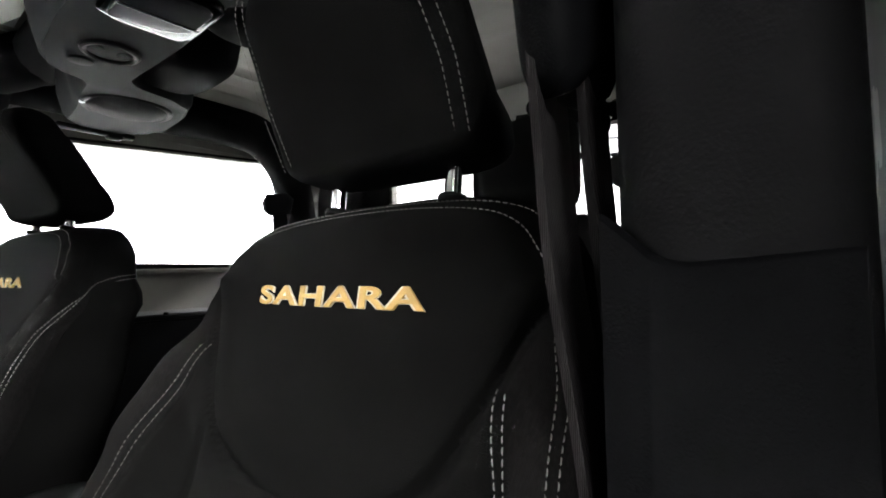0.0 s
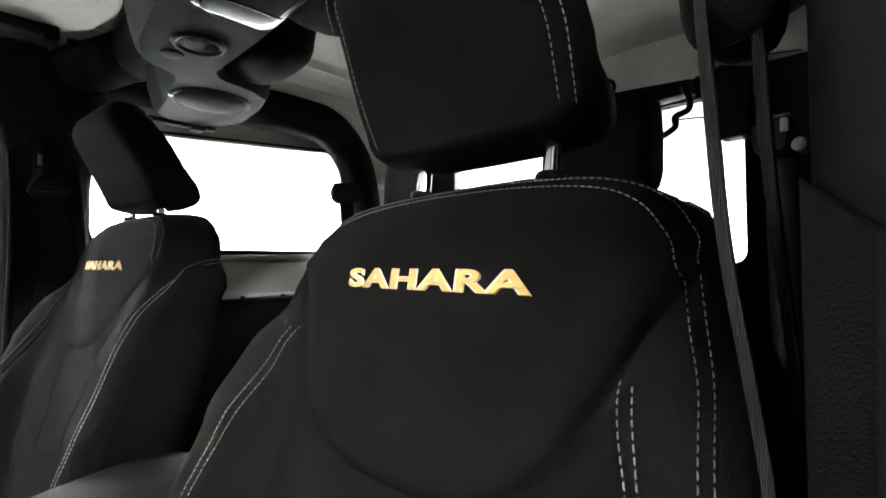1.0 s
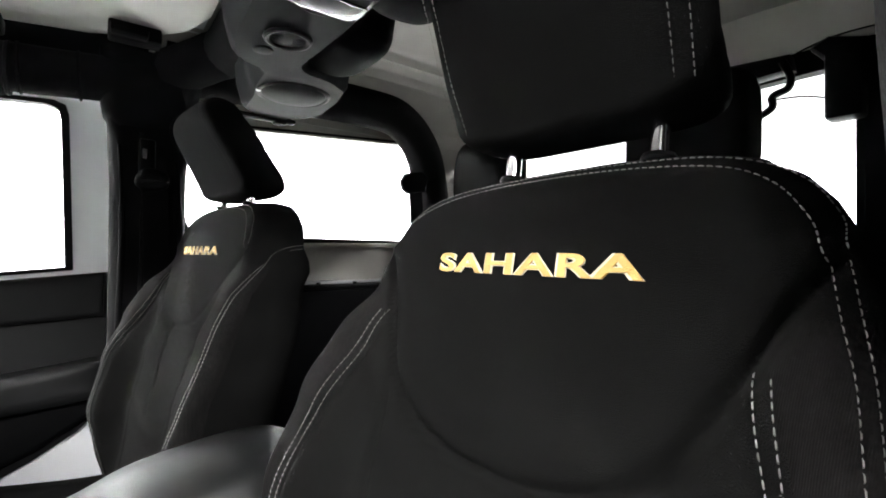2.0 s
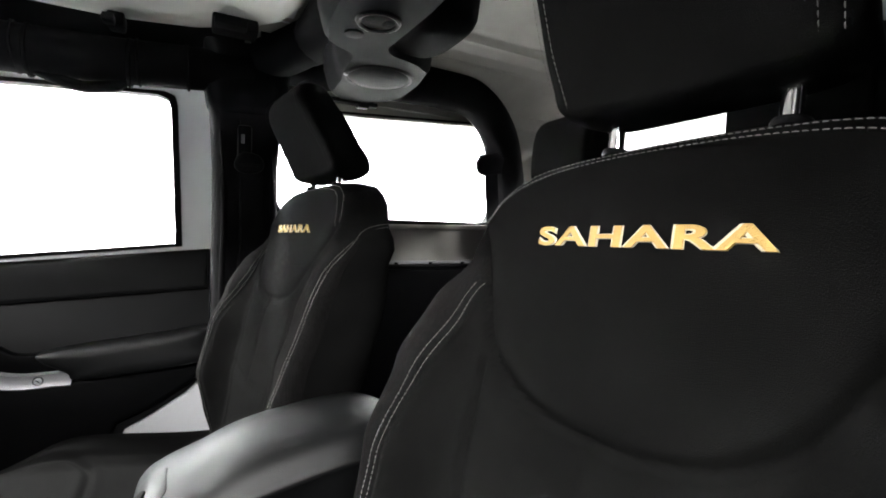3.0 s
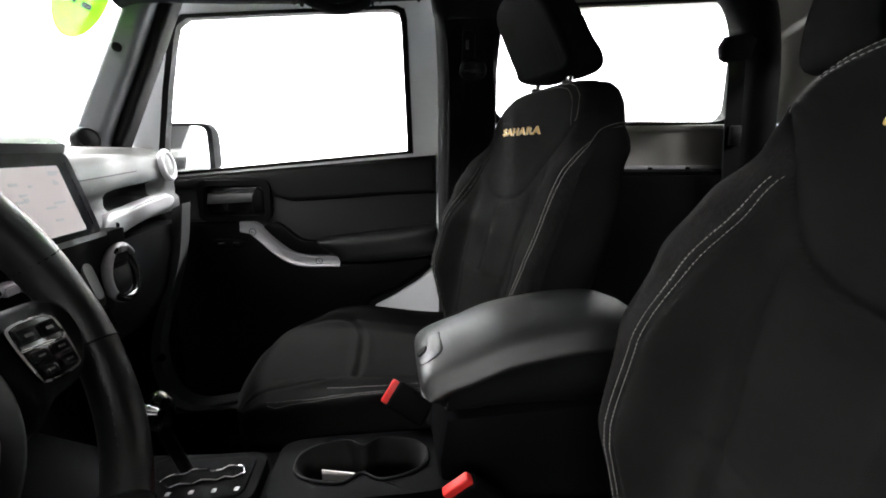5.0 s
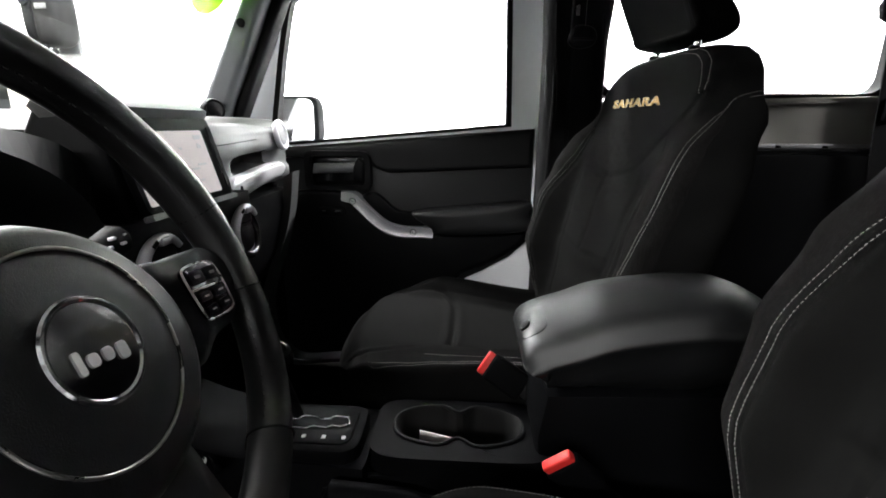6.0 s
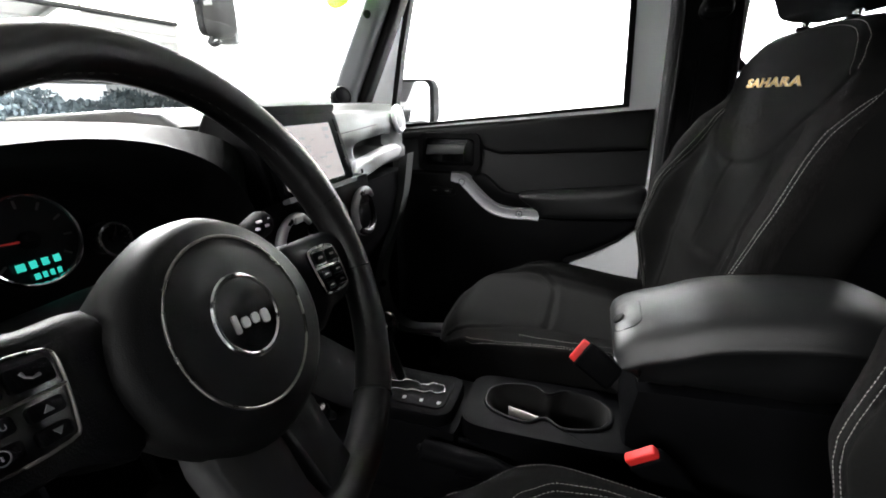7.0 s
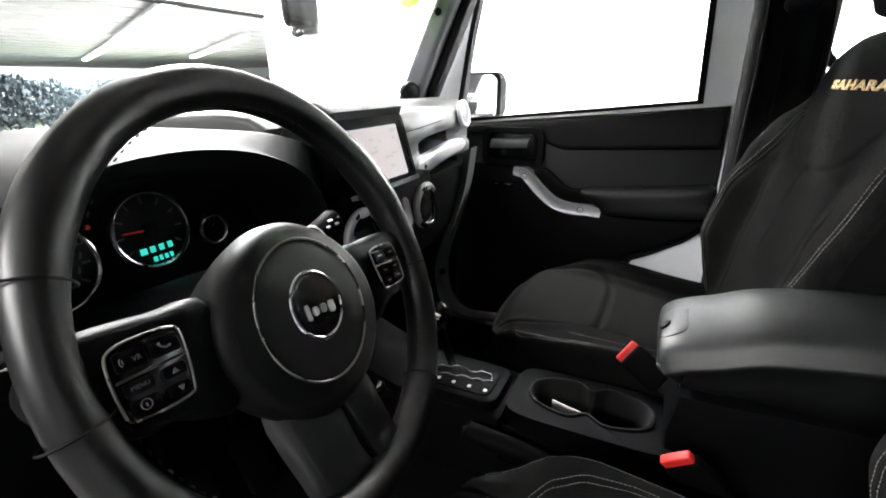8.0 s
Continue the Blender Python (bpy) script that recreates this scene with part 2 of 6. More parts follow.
def cyl(bm, c, axis, r, h, seg=32, bev=0.0, r2=None):
    """A turned disc or cone with its axis through c; h its height."""
    q = Vector(axis).normalized().to_track_quat("Z", "Y").to_matrix().to_4x4()
    made = bmesh.ops.create_cone(bm, cap_ends=True, segments=seg, radius1=r, radius2=r if r2 is None else r2, depth=h, matrix=Matrix.Translation(c) @ q)["verts"]
    if bev > 0:
        edges = list({e for v in made for e in v.link_edges if len(e.link_faces) == 2 and any(len(f.verts) > 4 for f in e.link_faces)})
        bmesh.ops.bevel(bm, geom=edges, offset=bev, segments=2, affect="EDGES", profile=0.5)
    return bm


def ring(bm, c, axis, R, r, seg=48, n=8, sx=1.0):
    """A torus about an axis."""
    q = Vector(axis).normalized().to_track_quat("Z", "Y").to_matrix()
    pts = [Vector(c) + q @ Vector((sx * R * math.cos(2 * math.pi * k / seg), R * math.sin(2 * math.pi * k / seg), 0)) for k in range(seg)]
    return tube(bm, pts, r, n, loop=True)


def pillow(bm, profile, axis, mid, half, power=5.0, steps=14):
    """A closed side outline carried across a width, its ends rounded over."""
    P = [Vector((p[0], p[1])) for p in profile]
    c = sum(P, Vector((0, 0))) / len(P)
    rings = []
    for i in range(steps + 1):
        a = math.sin(math.pi * (i / steps - 0.5)) * 0.998
        s = (1 - abs(a) ** power) ** (1 / power)
        s = max(s, 0.06)
        line = []
        for p in P:
            q = c + (p - c) * s
            w = mid + a * half
            line.append({"y": (q.x, w, q.y), "x": (w, q.x, q.y), "z": (q.x, q.y, w)}[axis])
        rings.append(line)
    return loft(bm, rings)


def stitches(bm, pts, outward, length=0.0036, gap=0.0014, wide=0.00037, lift=0.0006):
    """Short raised dashes of thread along a line of points."""
    P = [Vector(p) for p in pts]
    cum = [0.0]
    for a, b in zip(P, P[1:]):
        cum.append(cum[-1] + (b - a).length)
    def at(s):
        for i in range(len(P) - 1):
            if s <= cum[i + 1]:
                return P[i].lerp(P[i + 1], (s - cum[i]) / max(1e-9, cum[i + 1] - cum[i]))
        return P[-1]
    s = 0.0
    while s + length < cum[-1]:
        a, b = at(s), at(s + length)
        t = (b - a).normalized()
        nrm = outward((a + b) / 2)
        side = t.cross(nrm).normalized()
        rows = []
        for k, (f, w) in enumerate(((0, 0.35), (0.2, 1), (0.8, 1), (1, 0.35))):
            p = a.lerp(b, f) + nrm * lift * (1.0 if 0 < k < 3 else 0.2)
            rows.append([p - side * wide * w, p + nrm * wide * 0.8 * w, p + side * wide * w, p - nrm * wide * w])
        loft(bm, rows)
        s += length + gap
    return bm


def rounded(x0, x1, y0, y1, r, n=5):
    """A rectangle with round corners, as points."""
    out = []
    for cx, cy, a0 in ((x1 - r, y1 - r, 0), (x0 + r, y1 - r, 90), (x0 + r, y0 + r, 180), (x1 - r, y0 + r, 270)):
        for k in range(n + 1):
            a = radians(a0 + 90 * k / n)
            out.append((cx + r * math.cos(a), cy + r * math.sin(a)))
    return out


def plate_with_hole(bm, outer, inner, axis, a, b):
    """A flat frame: outer and inner outlines with the same number of points, from a to b."""
    def at(p, q):
        return {"x": (q, p[0], p[1]), "y": (p[0], q, p[1]), "z": (p[0], p[1], q)}[axis]
    rings = [[at(p, a) for p in outer], [at(p, b) for p in outer], [at(p, b) for p in inner], [at(p, a) for p in inner]]
    return loft(bm, rings, loop=True)


def B():
    return bmesh.new()


# ---- garage round the car ----
GZ = -0.62  # garage floor under the cabin floor
solid("ground", box(B(), (-14, 9, GZ - 0.05), (46, 38, 0.1)), "concrete", "grey concrete garage floor", "floor")
bm = box(B(), (1.0, 2.55, 1.0), (8.1, 0.12, 3.3))
wall_side = solid("wall_north", bm, "wall", "white painted block wall of the garage", "wall")
solid("wall_east", box(B(), (5.1, -1.2, 1.0), (0.12, 7.6, 3.3)), "wall", "white painted garage wall behind the car", "wall")
# unseen closing wall, kept dark to cut light bounced into the cabin
solid("wall_south", box(B(), (-14, -3.4, 1.0), (38.3, 0.12, 3.3)), "dark_block", "unseen dark closing wall that cuts bounced light on the near side", "wall")
solid("backdrop", box(B(), (-33.5, 10, 1.0), (0.12, 31, 3.3)), "daylight", "bright daylight beyond the open end of the hall", "daylight")
# unseen ceiling over the car, its grey chosen to lower the bounce
bm = B()
box(bm, (1.0, -1.2, 2.70), (8.2, 7.8, 0.1))
for k in range(8):
    box(bm, (-2.8 + k * 1.05, -1.2, 2.635), (0.06, 7.6, 0.03))
solid("ceiling", bm, "deck", "unseen ribbed garage ceiling, greyed to cut bounced light", "ceiling")
bm = B()
box(bm, (-18.6, 10.3, 2.05), (31, 31, 0.1))
for k in range(30):
    box(bm, (-4.0 - k * 1.0, 10.3, 1.985), (0.07, 30.6, 0.03))
solid("ceiling_hall", bm, "hallwhite", "pale ribbed ceiling of the long hall ahead", "ceiling")
# sectional door header over the opening ahead
hd = thing("door_header", (-3.05, -1.2, 1.33), "cream sectional garage door header over the opening ahead", "garage door", kind="structure")
for k in range(8):
    part("panel", box(B(), (-3.05, -4.42 + k * 0.94, 2.0), (0.05, 0.925, 1.34), 0.01), "cream_paint", hd)
part("bottom_seal", box(B(), (-3.05, -1.2, 1.322), (0.06, 7.4, 0.022), 0.004), "rubber", hd, "dark rubber bottom seal")
# courses of the block wall, slightly proud
bm = B()
for r in range(16):
    for k in range(20):
        box(bm, (-2.8 + k * 0.4 + (0.2 if r % 2 else 0) + 0.01, 2.487, GZ + 0.1 + r * 0.2), (0.392, 0.012, 0.192))
ob = part("block", bm, "wall", wall_side)
tagged(ob, kind="stuff")
# end post of the block wall
solid("trim", box(B(), (-3.03, 2.47, 1.0), (0.05, 0.16, 3.3), 0.004), "cream_paint", "pale painted steel corner post", "post")
# long hall ahead beyond the wall's end
solid("wall_hall", box(B(), (-18.5, 25.9, 1.0), (31, 0.12, 3.3)), "wall", "white wall of the long hall", "wall")
solid("wall_hall_side", box(B(), (-3.0, 14.3, 1.0), (0.12, 23.4, 3.3)), "wall", "white side wall of the long hall", "wall")


def strip_light(name, a, b):
    a, b = Vector(a), Vector(b)
    ob = thing(name, (a + b) / 2, "lit fluorescent strip light under the ceiling", "strip light", "ceiling strip lights")
    t = (b - a).normalized()
    side = t.cross(Vector((0, 0, 1)))
    bm = B()
    loft(bm, [[p + side * 0.10 + Vector((0, 0, 0.06)), p + side * 0.10, p - side * 0.10, p - side * 0.10 + Vector((0, 0, 0.06))] for p in (a, b)])
    part("housing", bm, "wall", ob)
    for s in (-0.045, 0.045):
        part("tube", tube(B(), [a + side * s - Vector((0, 0, 0.02)), b + side * s - Vector((0, 0, 0.02))], 0.045, 10), "tube", ob, "glowing white tube")


strip_light("strip_light", (-6.2, 4.0, 1.88), (-12.5, 6.9, 1.88))
strip_light("strip_light", (-13.5, 7.4, 1.88), (-21.5, 11.0, 1.88))
strip_light("strip_light", (-9.2, 7.9, 1.88), (-17.0, 12.4, 1.88))
strip_light("strip_light", (-5.0, 0.6, 1.88), (-13.0, 3.9, 1.88))

# device on the wall
dev = thing("wall_device", (-2.66, 2.47, 1.15), "dark grey wall-mounted reel with a pale bracket", "wall reel")
part("body", pillow(B(), [(p.x, p.y) for p in curve([(-2.70, 1.24, 0), (-2.64, 1.205, 0), (-2.56, 1.22, 0), (-2.535, 1.30, 0), (-2.535, 1.47, 0), (-2.56, 1.55, 0), (-2.64, 1.57, 0), (-2.70, 1.53, 0)], 4, loop=True)], "y", 2.37, 0.09, 4, 10), "rubber", dev, "grey rounded reel housing")
part("drum", pillow(B(), [(p.x, p.y) for p in curve([(-2.76, 1.26, 0), (-2.72, 1.23, 0), (-2.69, 1.28, 0), (-2.69, 1.50, 0), (-2.72, 1.56, 0), (-2.76, 1.53, 0)], 4, loop=True)], "y", 2.36, 0.075, 4, 10), "black", dev)
part("hub", cyl(B(), (-2.725, 2.285, 1.45), (0, 1, 0), 0.028, 0.02, 20, 0.004), "bar_dark", dev)
part("nozzle", tube(B(), curve([(-2.66, 2.33, 1.22), (-2.66, 2.29, 1.18), (-2.62, 2.28, 1.16), (-2.58, 2.30, 1.18)], 5), 0.018, 10), "black", dev)
part("label_plate", box(B(), (-2.62, 2.279, 1.42), (0.07, 0.008, 0.03), 0.003), "dash", dev)
part("bracket", box(B(), (-2.64, 2.468, 1.38), (0.14, 0.03, 0.40), 0.006), "dash", dev)

# shrubs and a parked car in the bright opening ahead
shrub = thing("shrub", (-20, 11, GZ), "dark bluish green bushy shrubs far down the hall", "shrub", kind="stuff")
rng = random.Random(4)
bm = B()
for k in range(12000):
    t = rng.random()
    c = Vector((-20.5 + 3 * (t - 0.5) + rng.uniform(-0.7, 0.7), 4.0 + 15 * t, 0))
    tall = 1.62 + 0.22 * math.sin(c.y * 1.7) + 0.14 * math.sin(c.y * 4.1 + 1)
    c.z = GZ + tall * rng.random() ** 0.6
    q = Euler((rng.uniform(0, 6), rng.uniform(0, 6), rng.uniform(0, 6))).to_matrix()
    s = rng.uniform(0.07, 0.16)
    bm.faces.new([bm.verts.new(c + q @ Vector(p) * s) for p in ((-1, 0, 0), (0, -0.45, 0.1), (1, 0, 0), (0, 0.45, 0.1))])
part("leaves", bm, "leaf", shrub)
solid("lawn", box(B(), (-22, 10, GZ + 0.005), (13.4, 30, 0.03)), "grass", "green turf outside the open end of the hall", "grass")

# ---- car body: floor, sills, roof ----
solid("floor", box(B(), (0.15, 0, -0.02), (2.1, 1.36, 0.04)), "carpet", "black carpeted cabin floor", "carpet")
bm = B()
prism(bm, rounded(-0.75, 0.10, 0.665, 0.76, 0.02), "z", -0.30, 0.05, 0.01)
solid("sill_right", bm, "paint", "white painted door sill", "sill")
bm = B()
prism(bm, rounded(-0.75, 0.10, -0.76, -0.665, 0.02), "z", -0.30, 0.05, 0.01)
solid("sill_left", bm, "paint", "white painted door sill", "sill")
# dark kick panels ahead of the doors and sill covers
for s, tag in ((1, "right"), (-1, "left")):
    solid("kick_panel_" + tag, box(B(), (-0.79, 0.675 * s, 0.22), (0.36, 0.03, 1.04), 0.006), "black", "black kick panel beside the footwell", "panel")
    bm = box(B(), (-0.25, 0.70 * s, 0.058), (1.0, 0.11, 0.018), 0.004)
    box(bm, (-0.25, 0.657 * s, 0.034), (1.0, 0.012, 0.064), 0.003)
    solid("sill_cover_" + tag, bm, "carpet", "black sill cover strip", "sill cover")
# outer skin below the rear windows, tail panel and underbody
for s, tag in ((1, "right"), (-1, "left")):
    solid("quarter_panel_" + tag, prism(B(), [(0.405, -0.28), (1.27, -0.28), (1.285, -0.2), (1.285, 0.68), (1.27, 0.70), (0.405, 0.70)], "y", 0.708 * s, 0.775 * s, 0.012, 3), "paint", "white painted rear body side", "body panel")
solid("tail_panel", box(B(), (1.300, 0, 0.21), (0.03, 1.50, 0.98), 0.012, 3), "paint", "white painted tail of the car", "body panel")
solid("underbody", box(B(), (-0.35, 0, -0.46), (3.2, 1.16, 0.31), 0.03), "carpet", "black underbody on the garage floor", "underbody")
# transmission tunnel
prism(B_t := B(), [(-0.17, 0.0), (-0.12, 0.16), (-0.02, 0.2), (0.10, 0.2), (0.20, 0.16), (0.25, 0.0)], "x", -0.85, 0.9, 0.01)
solid("tunnel", B_t, "carpet", "black carpeted transmission tunnel", "tunnel")
# firewall and front bulkhead
prism(B_f := B(), [(-0.95, -0.1), (-0.80, -0.1), (-0.70, 0.02), (-0.78, 0.25), (-0.86, 0.72), (-0.95, 0.72)], "y", -0.68, 0.68)
solid("wall_bulkhead", B_f, "carpet", "black carpeted bulkhead under the dashboard", "bulkhead")
# bonnet and cowl, white
bm = B()
prism(bm, [(-0.94, 0.60), (-0.94, 0.735), (-1.4, 0.725), (-2.05, 0.66), (-2.1, 0.3), (-0.94, 0.3)], "y", -0.55, 0.62, 0.03, 3)
solid("bonnet", bm, "paint", "white painted bonnet beyond the windscreen", "bonnet")


def smooth_step(t):
    t = min(1, max(0, t))
    return t * t * (3 - 2 * t)


def roof_z(y):
    return 1.335 - 0.16 * y * y - 0.5 * max(0, abs(y) - 0.5) ** 2 * 4


# hardtop: ceiling shell behind the front seats, with pressed ribs
bm = B()
rings = []
xs = [0.16 + 1.09 * k / 60 for k in range(61)]
for k in range(113):
    y = -0.70 + 1.40 * k / 112
    line = []
    for x in xs:
        rib = 0.006 * smooth_step((((x - 0.30) % 0.24) - 0.05) / 0.02) * smooth_step((0.19 - ((x - 0.30) % 0.24)) / 0.02) if abs(y) < 0.40 else 0
        rib += 0.013 * math.exp(-((abs(y) - 0.44) / 0.012) ** 4) + 0.010 * math.exp(-((abs(y) - 0.53) / 0.014) ** 4)
        line.append((x, y, roof_z(y) - rib))
    rings.append(line + [(x, y, roof_z(y) + 0.03) for x in xs[::-1]])
loft(bm, rings)
solid("ceiling_hardtop", bm, "shell", "grey textured inside of the hard roof with pressed ribs", "ceiling")
# front roof panels with pale liner
bm = B()
prism(bm, [(-0.60, -0.61), (-0.08, -0.60), (0.06, -0.565), (0.16, -0.505), (0.215, -0.44), (0.238, -0.36), (0.238, 0.36), (0.215, 0.44), (0.16, 0.505), (0.06, 0.565), (-0.08, 0.60), (-0.60, 0.61)], "z", 1.225, 1.27, 0.02, 3)
solid("ceiling_front", bm, "liner", "pale lined front roof panel", "ceiling")
solid("roof_front", box(B(), (-0.2, 0, 1.30), (0.9, 1.42, 0.04)), "paint", "white outer roof panel", "roof")
for s, tag in ((1, "right"), (-1, "left")):
    solid("roof_rail_cover_" + tag, box(B(), (-0.19, 0.685 * s, 1.240), (0.84, 0.07, 0.10), 0.01), "pad", "dark cover strip over the door opening", "trim")
# panel latches and strap on the liner's edge
for lx, ly, w in ((0.125, 0.475, 0.085), (-0.085, 0.575, 0.03)):
    ob = thing("roof_latch", (lx, ly, 1.22), "black roof panel latch", "latch", "roof latches")
    part("latch_body", box(B(), (lx, ly, 1.213), (w, 0.05, 0.03), 0.006), "black", ob)
    part("latch_lever", box(B(), (lx - 0.01, ly - 0.03, 1.205), (w * 0.7, 0.03, 0.016), 0.004), "black", ob)


# side walls behind the doors, with the window opening
def side_wall(s, tag):
    y0, y1 = (0.672, 0.705) if s > 0 else (-0.705, -0.672)
    bm = B()
    if s < 0:
        # no window here: a black panel is added to shut out bright light
        prism(bm, [(0.22, 0.70), (1.25, 0.70), (1.25, 1.27), (0.22, 1.27)], "y", y0, y1)
        solid("wall_" + tag, bm, "pad", "black panel added over the left rear window to block its light", "panel")
    else:
        # four strips round the opening
        prism(bm, [(0.22, 0.70), (1.25, 0.70), (1.25, 0.835), (0.22, 0.82)], "y", y0, y1)
        wt = 1.16
        prism(bm, [(0.22, wt), (1.25, wt), (1.25, 1.27), (0.22, 1.27)], "y", y0, y1)
        prism(bm, [(0.93, 0.836), (1.25, 0.836), (1.25, wt - 0.001), (0.93, wt - 0.001)], "y", y0, y1)
        prism(bm, [(0.22, 1.105), (0.929, 1.153), (0.929, wt - 0.001), (0.22, wt - 0.001)], "y", y0, y1)
        solid("wall_" + tag, bm, "ledge", "beige-grey inner side of the hard roof round the rear window", "panel")
        win = thing("window_" + tag, (0.58, y0, 0.83), "fixed rear side window with a black rubber seal", "window", kind="structure")
        slope = lambda pts: [(x, z - (0.93 - x) * 0.067 * smooth_step((z - 0.9) / 0.2)) for x, z in pts]
        ring_o = slope(rounded(0.225, 0.928, 0.826, wt + 0.004, 0.05))
        ring_i = slope(rounded(0.24, 0.915, 0.84, wt - 0.002, 0.045))
        part("window_frame", plate_with_hole(B(), ring_o, ring_i, "y", y0 - 0.004, y1 + 0.004), "rubber", win)
        g = part("pane", prism(B(), ring_i, "y", y0 + 0.012, y0 + 0.016), "glass", win)
        g.visible_shadow = False
        # inner sill moulding under the window
        part("window_sill", prism(B(), [(0.24, 0.806), (0.92, 0.820), (0.92, 0.834), (0.24, 0.820)], "y", y0 - 0.012 * s, y0, 0.003), "ledge", win)
    # black trim below
    bm = B()
    prism(bm, [(0.22, 0.0), (1.25, 0.0), (1.25, 0.70), (0.22, 0.70)], "y", 0.60 * s, 0.70 * s, 0.012)
    tagged(solid("trim_" + tag, bm, "console", "black quarter trim below the rear window", "trim"))
    ob = thing("ledge_strip", (0.6, 0.64 * s, 0.70), "dark top rail of the quarter trim with press studs", "rail", "quarter rails")
    part("rail", box(B(), (0.72, 0.645 * s, 0.706), (0.98, 0.055, 0.012), 0.003), "black", ob)
    part("edge", box(B(), (0.72, 0.662 * s, 0.716), (0.98, 0.014, 0.010), 0.002), "silver", ob, "bright metal edge")
    for k in range(6):
        part("stud", cyl(B(), (0.45 + 0.11 * k, 0.635 * s, 0.714), (0, 0, 1), 0.006, 0.008, 12, 0.001), "black", ob)


side_wall(1, "right")
side_wall(-1, "left")

# rear wall with the hatch glass
RX = 1.20
bm = B()
box(bm, (RX + 0.03, 0, 1.270), (0.05, 1.40, 0.12), 0.006)
box(bm, (RX + 0.03, 0.60, 0.98), (0.05, 0.19, 0.38))
solid("wall_rear", bm, "ledge", "beige-grey rear header of the hard roof", "panel")
bm = B()
box(bm, (RX + 0.03, -0.545, 1.00), (0.06, 0.36, 0.42), 0.01)
solid("wall_rear_pillar", bm, "black", "black rear corner trim", "trim")
box(bm := B(), (RX + 0.04, 0, 0.40), (0.08, 1.40, 0.80), 0.02)
solid("tailgate", bm, "black", "black tailgate trim", "tailgate")
win = thing("window_rear", (RX, 0.08, 0.79), "rear hatch window with fine heating lines", "window", kind="structure")
part("window_frame", plate_with_hole(B(), rounded(-0.375, 0.52, 0.785, 1.212, 0.03), rounded(-0.362, 0.505, 0.80, 1.165, 0.025), "x", RX, RX + 0.03), "rubber", win)
g = part("pane", prism(B(), rounded(-0.362, 0.505, 0.80, 1.165, 0.025), "x", RX + 0.012, RX + 0.016), "glass", win)
g.visible_shadow = False
bm = B()
for k in range(12):
    box(bm, (RX + 0.010, 0.08, 0.825 + k * 0.028), (0.0012, 0.84, 0.0010))
tagged(part("heating_line", bm, "ledge", win, "thin heating lines"), kind="stuff")
# hatch handle, cable and wiper box
hh = thing("hatch_handle", (RX - 0.03, -0.16, 1.15), "black tubular hatch handle with a thin cable", "handle")
part("bracket", prism(B(), [(-0.03, 1.222), (-0.27, 1.200), (-0.275, 1.168), (-0.20, 1.165), (-0.19, 1.10), (-0.03, 1.085)], "x", RX - 0.045, RX - 0.005, 0.006), "black", hh)
part("handle_bar", tube(B(), curve([(RX - 0.05, -0.262, 1.185), (RX - 0.055, -0.276, 1.150), (RX - 0.055, -0.272, 1.128), (RX - 0.055, -0.246, 1.118), (RX - 0.055, -0.243, 1.094), (RX - 0.055, -0.186, 1.070), (RX - 0.05, -0.10, 1.055)], 6), 0.0075, 10), "black", hh)
part("eyelet", ring(B(), (RX - 0.06, -0.095, 1.222), (1, 0, 0.2), 0.018, 0.005, 24, 8), "black", hh)
part("cable", tube(B(), curve([(RX - 0.04, -0.240, 1.116), (RX - 0.04, -0.300, 1.108), (RX - 0.03, -0.358, 1.085)], 6), 0.002, 6), "black", hh)
part("seam_cable", tube(B(), curve([(RX + 0.004, -0.27, 1.214), (RX + 0.004, -0.33, 1.226), (RX + 0.004, -0.40, 1.224), (RX + 0.004, -0.46, 1.214)], 6), 0.0018, 6), "black", hh)
wb = thing("hinge_box", (RX, -0.35, 1.06), "black plastic hinge cover beside the hatch glass", "hinge cover")
part("cover", box(B(), (RX - 0.02, -0.352, 1.125), (0.05, 0.056, 0.14), 0.008), "black", wb)
part("cap", pillow(B(), [(-0.30, 1.20), (-0.33, 1.215), (-0.385, 1.195), (-0.39, 1.165), (-0.32, 1.175)], "x", RX - 0.02, 0.024, 5, 8), "black", wb)


# ---- padded roll cage ----
cage = thing("roll_cage", (0.16, 0, 0.0), "black padded roll cage over the cabin", "roll cage")
for s in (1, -1):
    # pillar behind the door
    rings = []
    xa, xb = (0.092, 0.232) if s > 0 else (0.245, 0.36)
    ya, yb = (0.585, 0.70) if s > 0 else (0.578, 0.645)
    for z in [0.0, 0.3, 0.6, 0.8, 0.95, 1.05, 1.12, 1.17, 1.22]:
        g = max(0, z - 1.0) * 0.16
        rings.append([(x, y * s, z) for x, y in rounded(xa - g * 0.6, xb + g, ya - g * 0.6, yb, 0.028 if s > 0 else 0.02, 4)])
    part("pillar_pad", loft(B(), rings), "pad", cage)
    # roof rail to the windscreen
    pts = curve([(0.17, 0.605 * s, 1.165), (-0.1, 0.60 * s, 1.142), (-0.35, 0.60 * s, 1.132), (-0.56, 0.59 * s, 1.125), (-0.62, 0.585 * s, 1.11)], 6)
    part("roof_rail", tube(B(), pts, 0.046, 16), "pad", cage)
    # rear hoop
    pts = curve([(0.19, 0.615 * s, 1.215), (0.45, 0.615 * s, 1.218), (0.68, 0.615 * s, 1.222), (0.80, 0.612 * s, 1.205), (0.88, 0.612 * s, 1.13), (0.915, 0.612 * s, 1.02), (0.93, 0.61 * s, 0.85), (0.95, 0.61 * s, 0.5)], 8)
    part("rear_hoop", tube(B(), pts, 0.056, 16), "pad", cage)
